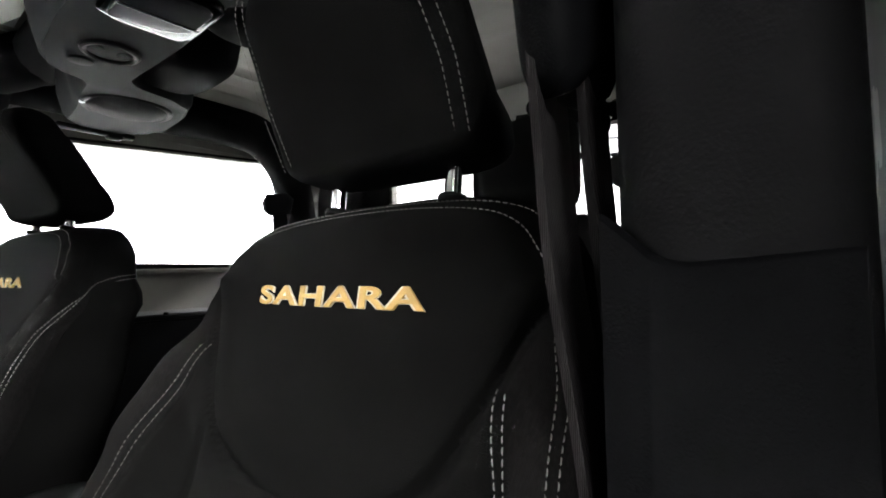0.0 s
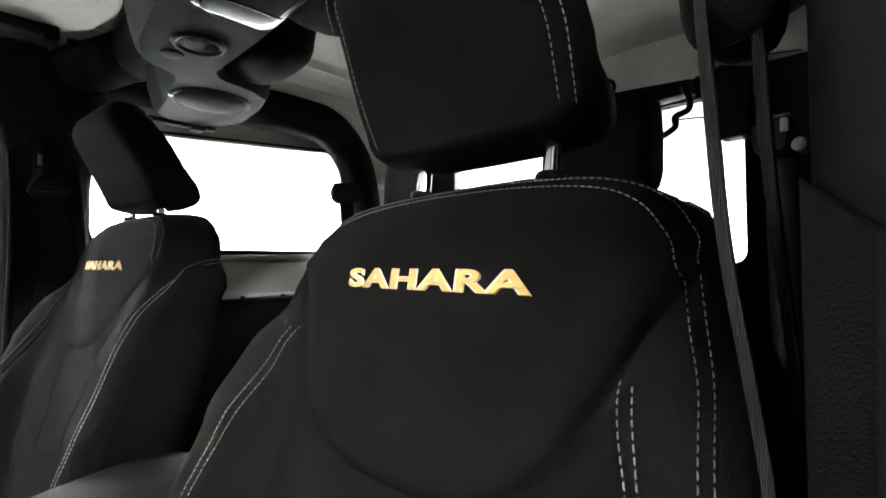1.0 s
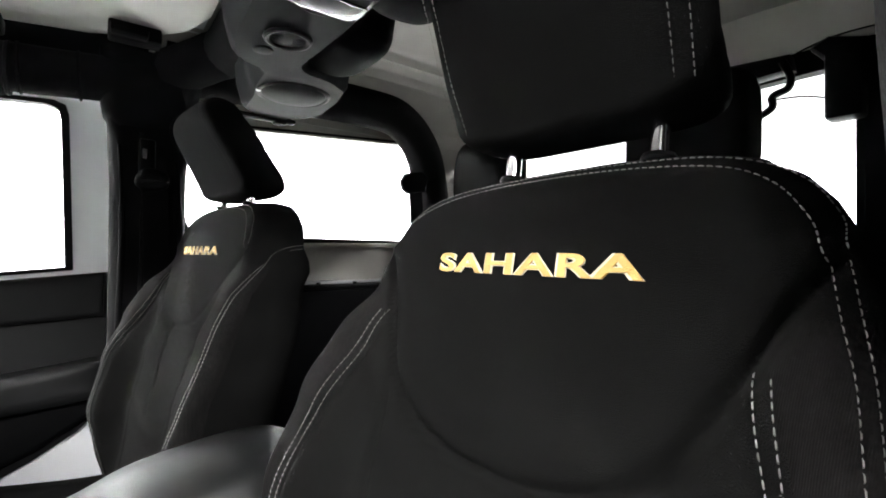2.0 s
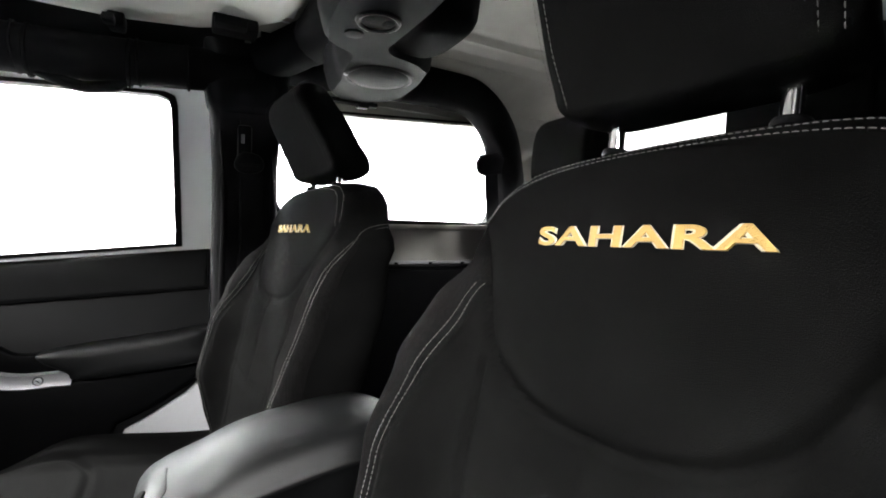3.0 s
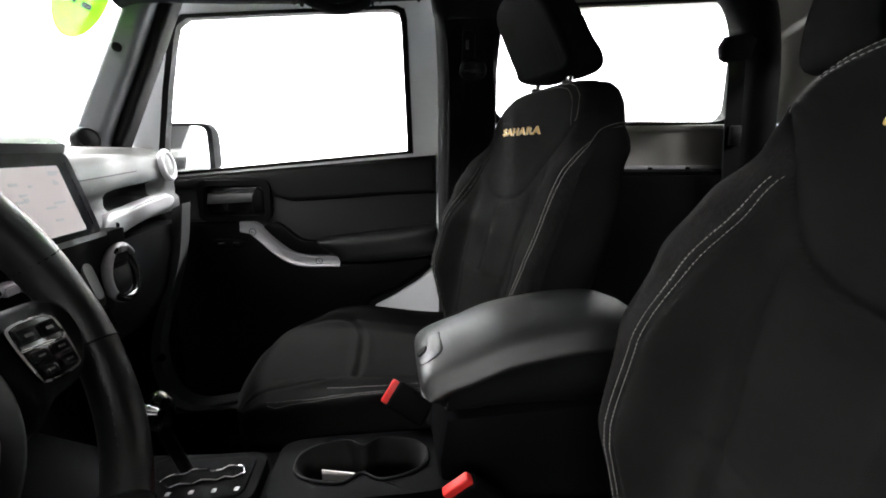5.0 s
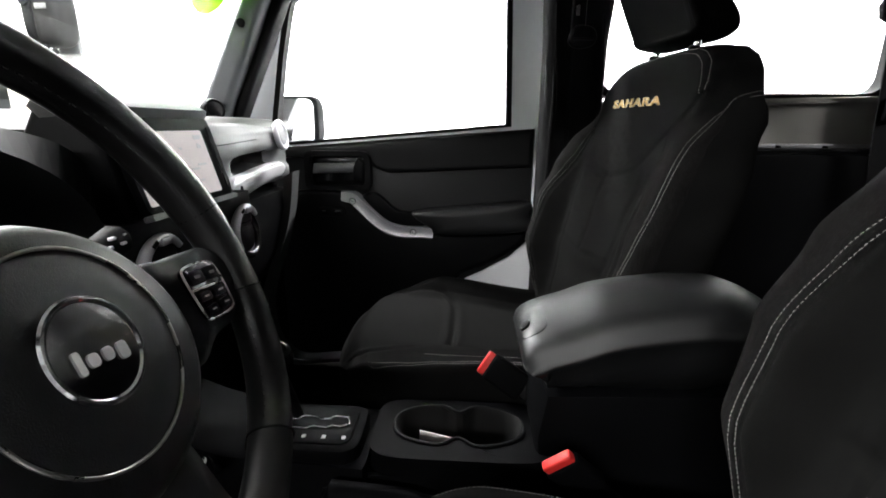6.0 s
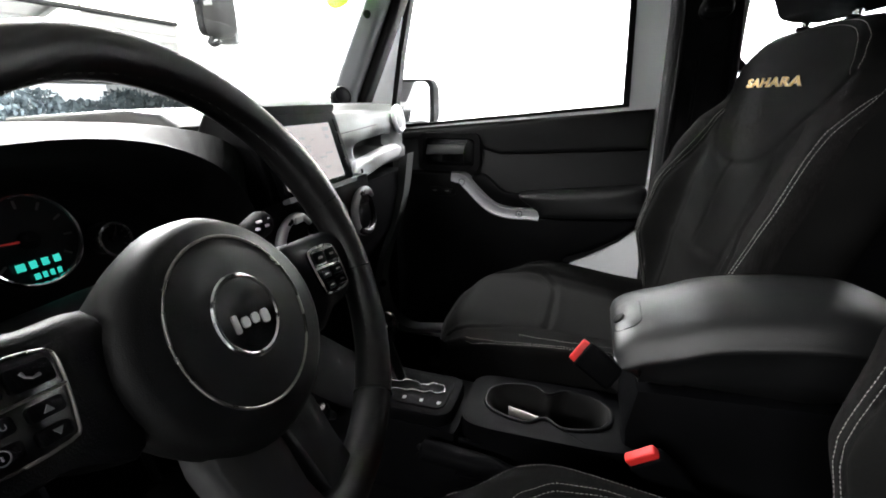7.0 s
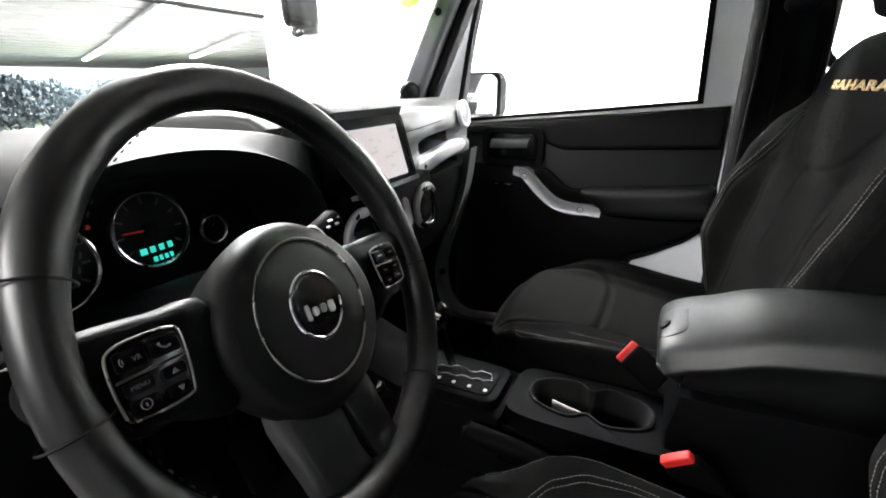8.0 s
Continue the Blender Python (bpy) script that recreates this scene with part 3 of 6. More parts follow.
part("cross_bar", tube(B(), curve([(0.20, -0.60, 1.20), (0.27, -0.52, 1.225), (0.295, -0.42, 1.235), (0.295, 0.42, 1.235), (0.27, 0.52, 1.225), (0.20, 0.60, 1.20)], 6), 0.050, 16), "pad", cage)
part("front_bar", tube(B(), [(-0.62, -0.60, 1.135), (-0.62, 0.60, 1.135)], 0.045, 14), "pad", cage)
# near pillar below its sagging fold: an added skin whose darker black paints the shade
bm = B()
edge_ = curve([(-0.578, 0.826, 0), (-0.587, 0.818, 0), (-0.594, 0.812, 0), (-0.602, 0.810, 0), (-0.612, 0.8105, 0), (-0.630, 0.812, 0), (-0.641, 0.813, 0)], 4)
loft(bm, [[(x, p.x * k + (1 - k) * -0.61, z) for p in edge_ for z in (p.y - (0.002 if x < 0.24 else 0),)] + [(x, -0.641, 0.05), (x, -0.578, 0.05)] for x, k in ((0.247, 1.0), (0.2415, 1.0), (0.2395, 0.985))])
part("shaded_lower_pad", bm, "console", cage, "lower pillar padding below a fold, shade put into a darker black", sharp=50)
# wrapped folds and straps on the passenger corner of the padding
for k, (x, z, w) in enumerate(((0.04, 1.152, 0.03), (-0.245, 1.137, 0.025), (-0.05, 1.146, 0.02))):
    part("strap", ring(B(), (x, 0.60, z), (1, 0, 0.05), 0.0465, 0.003, 28, 6), "pad", cage)
# wrapped cover flap at the pillar's head
bm = B()
pillow(bm, [(0.078, 1.085), (0.100, 1.055), (0.222, 1.062), (0.240, 1.09), (0.24, 1.19), (0.06, 1.20)], "y", 0.625, 0.060, 4, 12)
part("cover_flap", bm, "pad", cage)
for x, dz in ((0.108, 0.0), (0.146, 0.03), (0.214, -0.02)):
    part("fold", tube(B(), curve([(x + 0.004, 0.5845, 0.35), (x, 0.583, 0.62 + dz), (x + 0.005, 0.584, 0.84), (x - 0.002, 0.582, 1.02 + dz)], 6), [0.0035] * 5 + [0.006] * 9 + [0.0035] * 5, 8), "pad", cage)

# grab handle under the passenger's roof rail
gh = thing("grab_handle", (-0.15, 0.60, 1.09), "black soft roof grab handle", "grab handle")
part("grip", tube(B(), curve([(-0.225, 0.60, 1.110), (-0.20, 0.60, 1.094), (-0.145, 0.60, 1.080), (-0.09, 0.60, 1.092), (-0.065, 0.60, 1.115)], 6), [0.010] * 3 + [0.015] * 19 + [0.010] * 3, 12, flat=0.8), "pad", gh)
part("strap", ring(B(), (-0.225, 0.60, 1.135), (1, 0, 0), 0.047, 0.004, 28, 6), "pad", gh)
part("strap", ring(B(), (-0.065, 0.60, 1.142), (1, 0, 0), 0.047, 0.004, 28, 6), "pad", gh)

# ---- windscreen frame ----
ws = thing("window_front", (-0.78, 0, 0.76), "windscreen in a grey-trimmed raked frame", "windscreen", kind="structure")
for s in (1, -1):
    rings = []
    for z, x0, w in ((0.70, -0.805, 0.085), (0.80, -0.757, 0.072), (0.95, -0.680, 0.068), (1.05, -0.628, 0.062), (1.13, -0.587, 0.060), (1.20, -0.55, 0.060)):
        rings.append([(x, y * s, z) for x, y in rounded(x0, x0 + w, 0.605, 0.68, 0.018, 4)])
    part("pillar_trim", loft(B(), rings), "bar", ws, "grey plastic pillar trim")
    rings = []
    for z, x0 in ((0.66, -0.745), (0.80, -0.679), (0.95, -0.606), (1.05, -0.560), (1.13, -0.522), (1.20, -0.489)):
        rings.append([(x, y * s, z) for x, y in rounded(x0 - 0.012, x0 + 0.020, 0.645, 0.70, 0.01, 3)])
    part("pillar_seal", loft(B(), rings), "rubber", ws, "black door seal")
    for z, x in ((0.99, -0.628),):
        part("plug", cyl(B(), (x + 0.0, 0.602 * s, z), (0.3, -s, 0.1), 0.010, 0.01, 16, 0.002), "rubber", ws)
part("header", box(B(), (-0.585, 0, 1.155), (0.09, 1.30, 0.07), 0.015), "dash", ws)
g = part("pane", prism(B(), [(-0.815, 0.72), (-0.811, 0.72), (-0.566, 1.15), (-0.570, 1.15)], "y", -0.61, 0.61), "glass", ws)
g.visible_shadow = False
# round lime sticker inside the glass
st = thing("sticker", (-0.64, 0.50, 1.05), "lime green oval price sticker on the windscreen", "sticker")
bm = B()
ux, uz = Vector((0, 1, 0)), Vector((0.245, 0, 0.43)).normalized()
nn = ux.cross(uz)
c = Vector((-0.636, 0.518, 1.075)) + nn * 0.004
pts = [c + ux * 0.078 * math.cos(a) + uz * 0.092 * math.sin(a) for a in [2 * math.pi * k / 36 for k in range(36)]]
loft(bm, [pts, [p + nn * 0.001 for p in pts]])
part("face", bm, "lime", st)
bm = B()
for du, dv, w, h in ((0.0, 0.02, 0.012, 0.06), (0.018, -0.02, 0.03, 0.012), (-0.02, 0.0, 0.01, 0.05)):
    p0 = c + ux * du + uz * dv - nn * 0.0006 + nn * 0.0026
    loft(bm, [[p0 + ux * a * w / 2 + uz * b * h / 2 + nn * k for a, b in ((-1, -1), (1, -1), (1, 1), (-1, 1))] for k in (-0.0002, 0.0004)])
part("print", bm, "black", st, "dark unreadable print bars")


# ---- front seats ----
# Seat places are given from the middle of the embroidered word: u across (to the car's right), h up, x to the rear.
def lerp_table(v, table):
    if v <= table[0][0]:
        return table[0][1]
    for (a, p), (b, q) in zip(table, table[1:]):
        if v <= b:
            t = (v - a) / (b - a)
            t = t * t * (3 - 2 * t) * 0.5 + t * 0.5
            return p + (q - p) * t
    return table[-1][1]


BACK_HALF = [(-0.50, 0.185), (-0.42, 0.212), (-0.30, 0.244), (-0.20, 0.256), (-0.12, 0.248), (-0.06, 0.228), (-0.02, 0.207), (0.01, 0.194), (0.03, 0.184), (0.05, 0.168), (0.063, 0.145), (0.072, 0.11), (0.076, 0.07)]
TOP = 0.076
BACK_OUT = [(-0.50, 0.195), (-0.42, 0.220), (-0.30, 0.244), (-0.20, 0.248), (-0.12, 0.232), (-0.06, 0.210), (-0.02, 0.196), (0.01, 0.187), (0.03, 0.177), (0.05, 0.161), (0.063, 0.138), (0.072, 0.105), (0.076, 0.07)]


# middle of the backrest and the crests of its side bolsters, as places to the rear at each height
MIDDLE = [(-0.50, -0.118), (-0.30, -0.086), (-0.20, -0.062), (-0.10, -0.033), (0.0, 0.0), (0.10, 0.033)]
CREST = [(-0.50, -0.078), (-0.44, -0.092), (-0.38, -0.106), (-0.31, -0.117), (-0.21, -0.094), (-0.13, -0.062), (-0.06, -0.029), (-0.01, -0.005), (0.03, 0.012)]
INWARD = {"side": 1}  # the side that faces the armrest: 1 for the car's right


def half_at(u, h):
    if u * INWARD["side"] >= 0:
        return lerp_table(h, BACK_HALF)
    return lerp_table(h, BACK_OUT) - (lerp_table(h, SLIM) if INWARD["side"] > 0 else 0.0)


# the near seat's outer shoulder is slimmer
SLIM = [(-0.26, 0.0), (-0.20, 0.002), (-0.12, 0.005), (-0.06, 0.008), (-0.02, 0.011), (0.02, 0.017), (0.05, 0.016), (0.076, 0.010)]
SIDE_DEEP = [(-0.50, 0.11), (-0.36, 0.115), (-0.26, 0.125), (-0.20, 0.130), (-0.12, 0.122), (-0.04, 0.095), (0.0, 0.075), (0.076, 0.06)]


def smooth01(t):
    t = min(1, max(0, t))
    return t * t * (3 - 2 * t)


def seam_u(u):
    """Place across the backrest on the seam plan, which is drawn in on the slimmer shoulder."""
    return u * (1 + 0.069 * smooth01((abs(u) - 0.105) / 0.05)) if INWARD["side"] > 0 > u else u


def seg_dist(p, line):
    best = 9
    for a, b in zip(line, line[1:]):
        d = b - a
        t = min(1, max(0, (p - a).dot(d) / d.length_squared))
        best = min(best, (p - a - d * t).length)
    return best


# seam lines of the backrest as (u, h)
SHIELD = [Vector(p) for p in curve([(s * a, b, 0) for s, a, b in ((1, 0.176, 0.004), (1, 0.154, -0.030), (1, 0.131, -0.064), (1, 0.110, -0.094), (1, 0.080, -0.116), (1, 0.040, -0.127), (1, 0.0, -0.130), (-1, 0.040, -0.127), (-1, 0.080, -0.116), (-1, 0.110, -0.094), (-1, 0.131, -0.064), (-1, 0.154, -0.030), (-1, 0.176, 0.004))], 6)]
SHIELD = [Vector((p.x, p.y)) for p in SHIELD]
TOPSEAM = [Vector((p.x, p.y)) for p in curve([(-0.176, 0.008, 0), (-0.168, 0.028, 0), (-0.150, 0.046, 0), (-0.115, 0.059, 0), (-0.06, 0.066, 0), (0.0, 0.068, 0), (0.06, 0.066, 0), (0.115, 0.059, 0), (0.150, 0.046, 0), (0.168, 0.028, 0), (0.176, 0.008, 0)], 6)]
BOLSTER = {s: [Vector((s * p.x, p.y)) for p in curve([(0.146, -0.044, 0), (0.159, -0.078, 0), (0.177, -0.120, 0), (0.196, -0.19, 0), (0.197, -0.30, 0), (0.175, -0.44, 0)], 6)] for s in (1,)}
BOLSTER[-1] = [Vector((-p.x, p.y)) for p in curve([(0.137, -0.044, 0), (0.145, -0.078, 0), (0.158, -0.120, 0), (0.182, -0.19, 0), (0.190, -0.30, 0), (0.172, -0.44, 0)], 6)]
WAIST = {s: [Vector((s * p.x, p.y)) for p in curve([(0.111, -0.090, 0), (0.122, -0.13, 0), (0.118, -0.19, 0), (0.110, -0.26, 0), (0.10, -0.42, 0)], 5)] for s in (1, -1)}
SPINE = [Vector((0.0, -0.13)), Vector((0.0, -0.27))]
HEM = [Vector((0.13, -0.27)), Vector((0.0, -0.28)), Vector((-0.13, -0.27))]


def back_front(u, h, seams=True, shield=0.0085):
    """How far to the rear the front skin of the backrest lies at u, h."""
    w = half_at(u, h)
    x = lerp_table(h, MIDDLE)
    if h > 0.02:
        x += 9.0 * (h - 0.02) ** 2 + 60.0 * max(0, h - 0.058) ** 2
    a = abs(u)
    x += 0.010 * (a / 0.17) ** 2
    lobe = smooth01((a - 0.13) / 0.065) * smooth01((-0.015 - h) / 0.06)
    x += (lerp_table(h, CREST) - (0.012 if u * INWARD["side"] < 0 else 0) - x) * lobe
    R = 0.028
    if a > w - R:
        k = min(1.0, (a - (w - R)) / R)
        x += R * 1.05 * (1 - math.sqrt(max(0, 1 - k * k)))
    if seams:
        p = Vector((seam_u(u), h))
        d = seg_dist(p, SHIELD)
        if h < 0.03:
            d += 0.03 * (1 - smooth01((0.03 - h) / 0.025))
            x += shield * math.exp(-(d / 0.0040) ** 2) - 0.4 * shield * math.exp(-((d - 0.018) / 0.012) ** 2)
        x += 0.0018 * math.exp(-(seg_dist(p, TOPSEAM) / 0.0035) ** 2)
        if h < -0.02:
            s = 1 if u * INWARD["side"] >= 0 else -1
            p = Vector((u * INWARD["side"], h))
            x += 0.004 * smooth01(d / 0.03) * math.exp(-(seg_dist(p, BOLSTER[s]) / 0.004) ** 2)
            x += (0.0075 if INWARD["side"] > 0 else 0.0025) * smooth01(d / 0.03) * math.exp(-(seg_dist(p, WAIST[s]) / 0.0055) ** 2)
            x += 0.004 * math.exp(-(seg_dist(p, SPINE) / 0.0045) ** 2)
            x += (0.005 if INWARD["side"] > 0 else 0.002) * math.exp(-(seg_dist(p, HEM) / 0.007) ** 2)
    return x


def inside(u, h, poly):
    ok, n = False, len(poly)
    for i in range(n):
        a, b = poly[i], poly[i - 1]
        if (a.y > h) != (b.y > h) and u < (b.x - a.x) * (h - a.y) / (b.y - a.y) + a.x:
            ok = not ok
    return ok


def front_seat(name, org, label, inner, twist=0.0):
    ox, oy, oz = org
    INWARD["side"] = inner
    seat = thing(name, (ox - 0.18, oy, 0.0), label, "car seat", "front seats")

    spin = Matrix.Translation((ox, oy, 0)) @ Matrix.Rotation(radians(twist), 4, "Z") @ Matrix.Translation((-ox, -oy, 0))

    def bpart(nm, bm, mat, parent, lab="", sharp=38, normals=None):
        """A part of the backrest, which may stand slightly turned on its base."""
        bmesh.ops.transform(bm, matrix=spin, verts=bm.verts)
        if normals is not None:
            normals = [spin.to_3x3() @ v for v in normals]
        return part(nm, bm, mat, parent, lab, sharp, normals)

    def up(h):
        """Height of a level of the backrest: the far seat's crown stands a little higher."""
        return oz + h + (0.013 * smooth01((h - 0.014) / 0.05) if inner < 0 else 0.0)

    def P(u, h, lift=0.0):
        return Vector((ox + back_front(u, h, False) - lift, oy + u, up(h)))

    def PS(u, h, lift=0.0):
        return Vector((ox + back_front(u, h, True, 0.0075 if inner > 0 else 0.003) - lift, oy + u, up(h)))

    # backrest skin in panels
    NU, NH = 120, 130
    hs = [-0.50 + (TOP + 0.50) * (1 - (1 - k / NH) ** 1.25) for k in range(NH + 1)]
    rows = []
    for h in hs:
        row = []
        for k in range(NU + 1):
            a = math.sin((k / NU - 0.5) * math.pi * 0.92) / math.sin(0.46 * math.pi)
            u = a * half_at(a, h)
            row.append((u, h, Vector((ox + back_front(u, h, True, 0.0075 if inner > 0 else 0.003), oy + u, up(h)))))
        rows.append(row)
    groups = {"center_panel": (B(), {}), "side_panel": (B(), {}), "waist_panel": (B(), {}), "yoke": (B(), {}), "side_panel_b": (B(), {})}
    poly = SHIELD + TOPSEAM

    def kind_of(u, h):
        if inside(seam_u(u), h, poly):
            return "center_panel"
        if h > -0.02:
            return "yoke"
        edge = lerp_table(-h, [(-p.y, abs(p.x)) for p in BOLSTER[1]])
        return "waist_panel" if abs(u) < edge and h < -0.04 else "side_panel" if u > 0 else "side_panel_b"

    nrms = {g: [] for g in groups}

    def normal(i, k):
        a, b = rows[min(i + 1, NH)][k][2] - rows[max(i - 1, 0)][k][2], rows[i][min(k + 1, NU)][2] - rows[i][max(k - 1, 0)][2]
        return a.cross(b).normalized() * (1 if a.cross(b).x < 0 or abs(a.cross(b).x) < 1e-9 else -1)

    for i in range(NH):
        for k in range(NU):
            q = [rows[i][k], rows[i][k + 1], rows[i + 1][k + 1], rows[i + 1][k]]
            g = kind_of(sum(v[0] for v in q) / 4, sum(v[1] for v in q) / 4)
            bm, seen = groups[g]
            f = []
            for key, v in zip(((i, k), (i, k + 1), (i + 1, k + 1), (i + 1, k)), q):
                if key not in seen:
                    seen[key] = bm.verts.new(v[2])
                    nrms[g].append(normal(*key))
                f.append(seen[key])
            bm.faces.new(f[::-1])
    for nm, mat in (("center_panel", "insert"), ("side_panel", "rib"), ("side_panel_b", "rib"), ("waist_panel", "insert"), ("yoke", "cloth")):
        bpart(nm.replace("_b", ""), groups[nm][0], mat, seat, sharp=180, normals=nrms[nm])
    # rear shell closing the backrest
    rings = []
    for i in range(0, NH + 1, 5):
        h = hs[i]
        l, r = rows[i][0][2], rows[i][-1][2]
        deep = lerp_table(h, SIDE_DEEP) * min(1, max(0.05, (TOP - h) / 0.04)) ** 0.5
        rings.append([Vector((l.x + (deep + 0.012) * math.sin(math.pi * k / 24) ** 0.5, oy - (half_at(-1, h) if k < 12 else -half_at(1, h)) * abs(math.cos(math.pi * k / 24)) ** 0.45, up(h))) for k in range(25)])
    bm = B()
    loft(bm, rings, closed=False)
    bpart("back_shell", bm, "cloth", seat, sharp=80)
    # thread
    front = lambda p: Vector((-1, 0, 0.3)).normalized()
    bm = B()
    for d in (0.003, -0.003):
        line = [PS(p.x * (1 + d / 0.17) * (1 - (0.065 * smooth01((abs(p.x) - 0.11) / 0.055) if inner > 0 > p.x else 0)), p.y + d, 0.0014) for p in TOPSEAM]
        stitches(bm, line, front)
    for s in (1, -1):
        # rows beside the middle panel
        for d in (0.0035, 0.0115):
            line = [PS(inner * (p.x + s * d), p.y, 0.0012) for p in BOLSTER[s]] if inner > 0 or s < 0 else []
            stitches(bm, line, front) if line else None
        out = lambda p, k=s * inner: Vector((-0.6, k * 0.8, 0.1)).normalized()
        for d in (0.0, 0.0055):
            line = []
            if inner < 0 and s > 0:
                # from the rear edge over the shoulder and down the crest that faces the armrest
                for x, h in ((0.100, 0.010), (0.082, 0.008), (0.062, 0.003), (0.044, -0.005)):
                    line.append(Vector((ox + x + d * 0.3, oy - half_at(-1, h) - 0.0010, oz + h - d)))
                for h in (-0.022, -0.034, -0.048, -0.065, -0.085, -0.11, -0.16, -0.21, -0.30, -0.44):
                    e = lerp_table(h, [(-0.28, 0.021), (-0.14, 0.015), (-0.085, 0.0105), (-0.048, 0.0055), (-0.022, 0.0012)])
                    p = PS(-(half_at(-1, h) - e - d * smooth01((-0.01 - h) / 0.06)), h - d * (1 - smooth01((-0.01 - h) / 0.06)), 0.0012)
                    line.append(p - Vector((0, 0.0014 * smooth01((0.012 - e) / 0.008), 0)))
            elif inner > 0 and s < 0:
                for u, h in ((0.1675, 0.006), (0.1735, -0.016), (0.1800, -0.040), (0.1860, -0.065), (0.193, -0.11), (0.199, -0.16), (0.203, -0.21), (0.200, -0.30), (0.178, -0.44)):
                    line.append(PS(s * (u - d), h - d * (0.5 if h > -0.03 else 0), 0.0010))
            if line:
                stitches(bm, curve(line, 6), out)
    tagged(bpart("stitching", bm, "thread", seat, "pale grey double stitching"), kind="stuff")

    # embroidered word
    def word(size_up, lift, nm, mat, lab):
        data = bpy.data.curves.new("word", "FONT")
        data.body, data.size, data.extrude, data.offset = "SAHARA", 1.0, 0.0, size_up
        data.space_character = 1.12
        tmp = bpy.data.objects.new("word", data)
        scene.collection.objects.link(tmp)
        dg = bpy.context.evaluated_depsgraph_get()
        me = bpy.data.meshes.new_from_object(tmp.evaluated_get(dg))
        xs = [v.co.x for v in me.vertices]
        ys = [v.co.y for v in me.vertices]
        x0, x1, y0, y1 = min(xs), max(xs), min(ys), max(ys)
        bm = B()
        bm.from_mesh(me)
        bpy.data.objects.remove(tmp)
        for v in bm.verts:
            a, b = (v.co.x - x0) / (x1 - x0), (v.co.y - y0) / (y1 - y0)
            tall = 0.0150
            u = 0.0875 - a * 0.175
            h = -0.0065 + b * tall
            v.co = P(u, h, lift)
        ext = bmesh.ops.extrude_face_region(bm, geom=list(bm.faces))
        bmesh.ops.translate(bm, verts=[g for g in ext["geom"] if isinstance(g, bmesh.types.BMVert)], vec=(0.0016, 0, -0.0005))
        bpart(nm, bm, mat, seat, lab, sharp=30)

    word(0.045, 0.0011, "lettering_edge", "cream", "cream border of the embroidered word")
    word(0.018, 0.0017, "lettering", "gold", "gold embroidered word")

    HX, HZ = 0.016, 0.010
    # headrest: face block with a wrap-round side seam
    prof = [(0.022, 0.092), (0.045, 0.086), (0.080, 0.086), (0.104, 0.098), (0.107, 0.124), (0.084, 0.178), (0.058, 0.230), (0.035, 0.262), (0.018, 0.286), (-0.012, 0.289), (-0.036, 0.270), (-0.042, 0.240), (-0.026, 0.200), (-0.002, 0.150), (0.014, 0.110)]
    low = lambda b: b if b < 0.10 else 0.10 + (b - 0.10) * 0.82
    prof = [(p.x + ox + HX, p.y + oz + HZ) for p in curve([(a, low(b), 0) for a, b in prof], 4, loop=True)]
    def taper(p):
        """The headrest narrows towards its top and its rear, and spreads at its foot."""
        h, x = p.z - oz - HZ, p.x - ox - HX
        deep = smooth01((x - 0.020 + 0.44 * (h - 0.10)) / 0.085)
        fore = lerp_table(h, [(0.08, 1.02), (0.14, 1.04), (0.19, 0.95), (0.25, 0.83)])
        rear = lerp_table(h, [(0.09, 1.00), (0.12, 0.90), (0.16, 0.76), (0.25, 0.68)])
        return Vector((p.x, oy + (p.y - oy) * (fore + (rear - fore) * deep) - (0.09 if inner > 0 else 0.0) * (h - 0.12), p.z))

    bm = pillow(B(), prof, "y", oy, 0.108, 6.5, 28)
    for v in bm.verts:
        v.co = taper(v.co)
    bpart("headrest", bm, "cloth", seat, "black cloth headrest", sharp=80)
    bm = B()
    hr = [(p.x, low(p.y)) for p in curve([(0.020, 0.100, 0), (-0.002, 0.150, 0), (-0.026, 0.200, 0), (-0.042, 0.240, 0), (-0.036, 0.270, 0), (-0.012, 0.289, 0)], 6)]
    for s in (1, -1):
        for d in (0.0, 0.011):
            line = [taper(Vector((ox + HX + a - 0.0004, oy + s * (0.0985 - d), oz + HZ + b))) for a, b in hr]
            stitches(bm, line, lambda p: Vector((-0.9, 0, 0.3)).normalized(), lift=0.0004)
    tagged(bpart("headrest_stitching", bm, "thread" if inner > 0 else "dark_thread", seat), kind="stuff")
    for u in (0.062, -0.066):
        bpart("post", tube(B(), [(ox + 0.058, oy + u, oz + 0.04), (ox + 0.068, oy + u, oz + 0.12)], 0.0065, 14), "chrome", seat, "chrome headrest post")
        bm = B()
        cyl(bm, (ox + 0.062, oy + u, up(0.07) + 0.001), (0.2, 0, 1), 0.0115, 0.007, 24, 0.003)
        bpart("post_guide", bm, "black", seat)

    # cushion: grid over the plan with raised side lobes
    NX, NY = 130, 130
    x0, x1 = ox - (0.565 if inner > 0 else 0.545), ox - 0.10

    FLANK = [(-0.330, 0.325), (-0.290, 0.352), (-0.272, 0.365), (-0.249, 0.375), (-0.181, 0.379), (-0.124, 0.384), (-0.064, 0.387), (0.10, 0.390)]

    def cush_half(a, b):
        return 0.222 + 0.013 * smooth01(a / 0.5) if inner < 0 and b < 0 else 0.200 + 0.035 * smooth01(a / 0.5)

    def cush(a, b):
        """a from the front edge to the back, b across."""
        trim = inner < 0 and b < 0  # the far seat's flank along the armrest box is straight and level
        half = cush_half(a, b)
        u = b * half
        x = x0 + (x1 - x0) * a
        x += (0.075 if inner > 0 else 0.056 if b < 0 else 0.050) * (abs(b) ** 3) * max(0, 1 - a * 3)
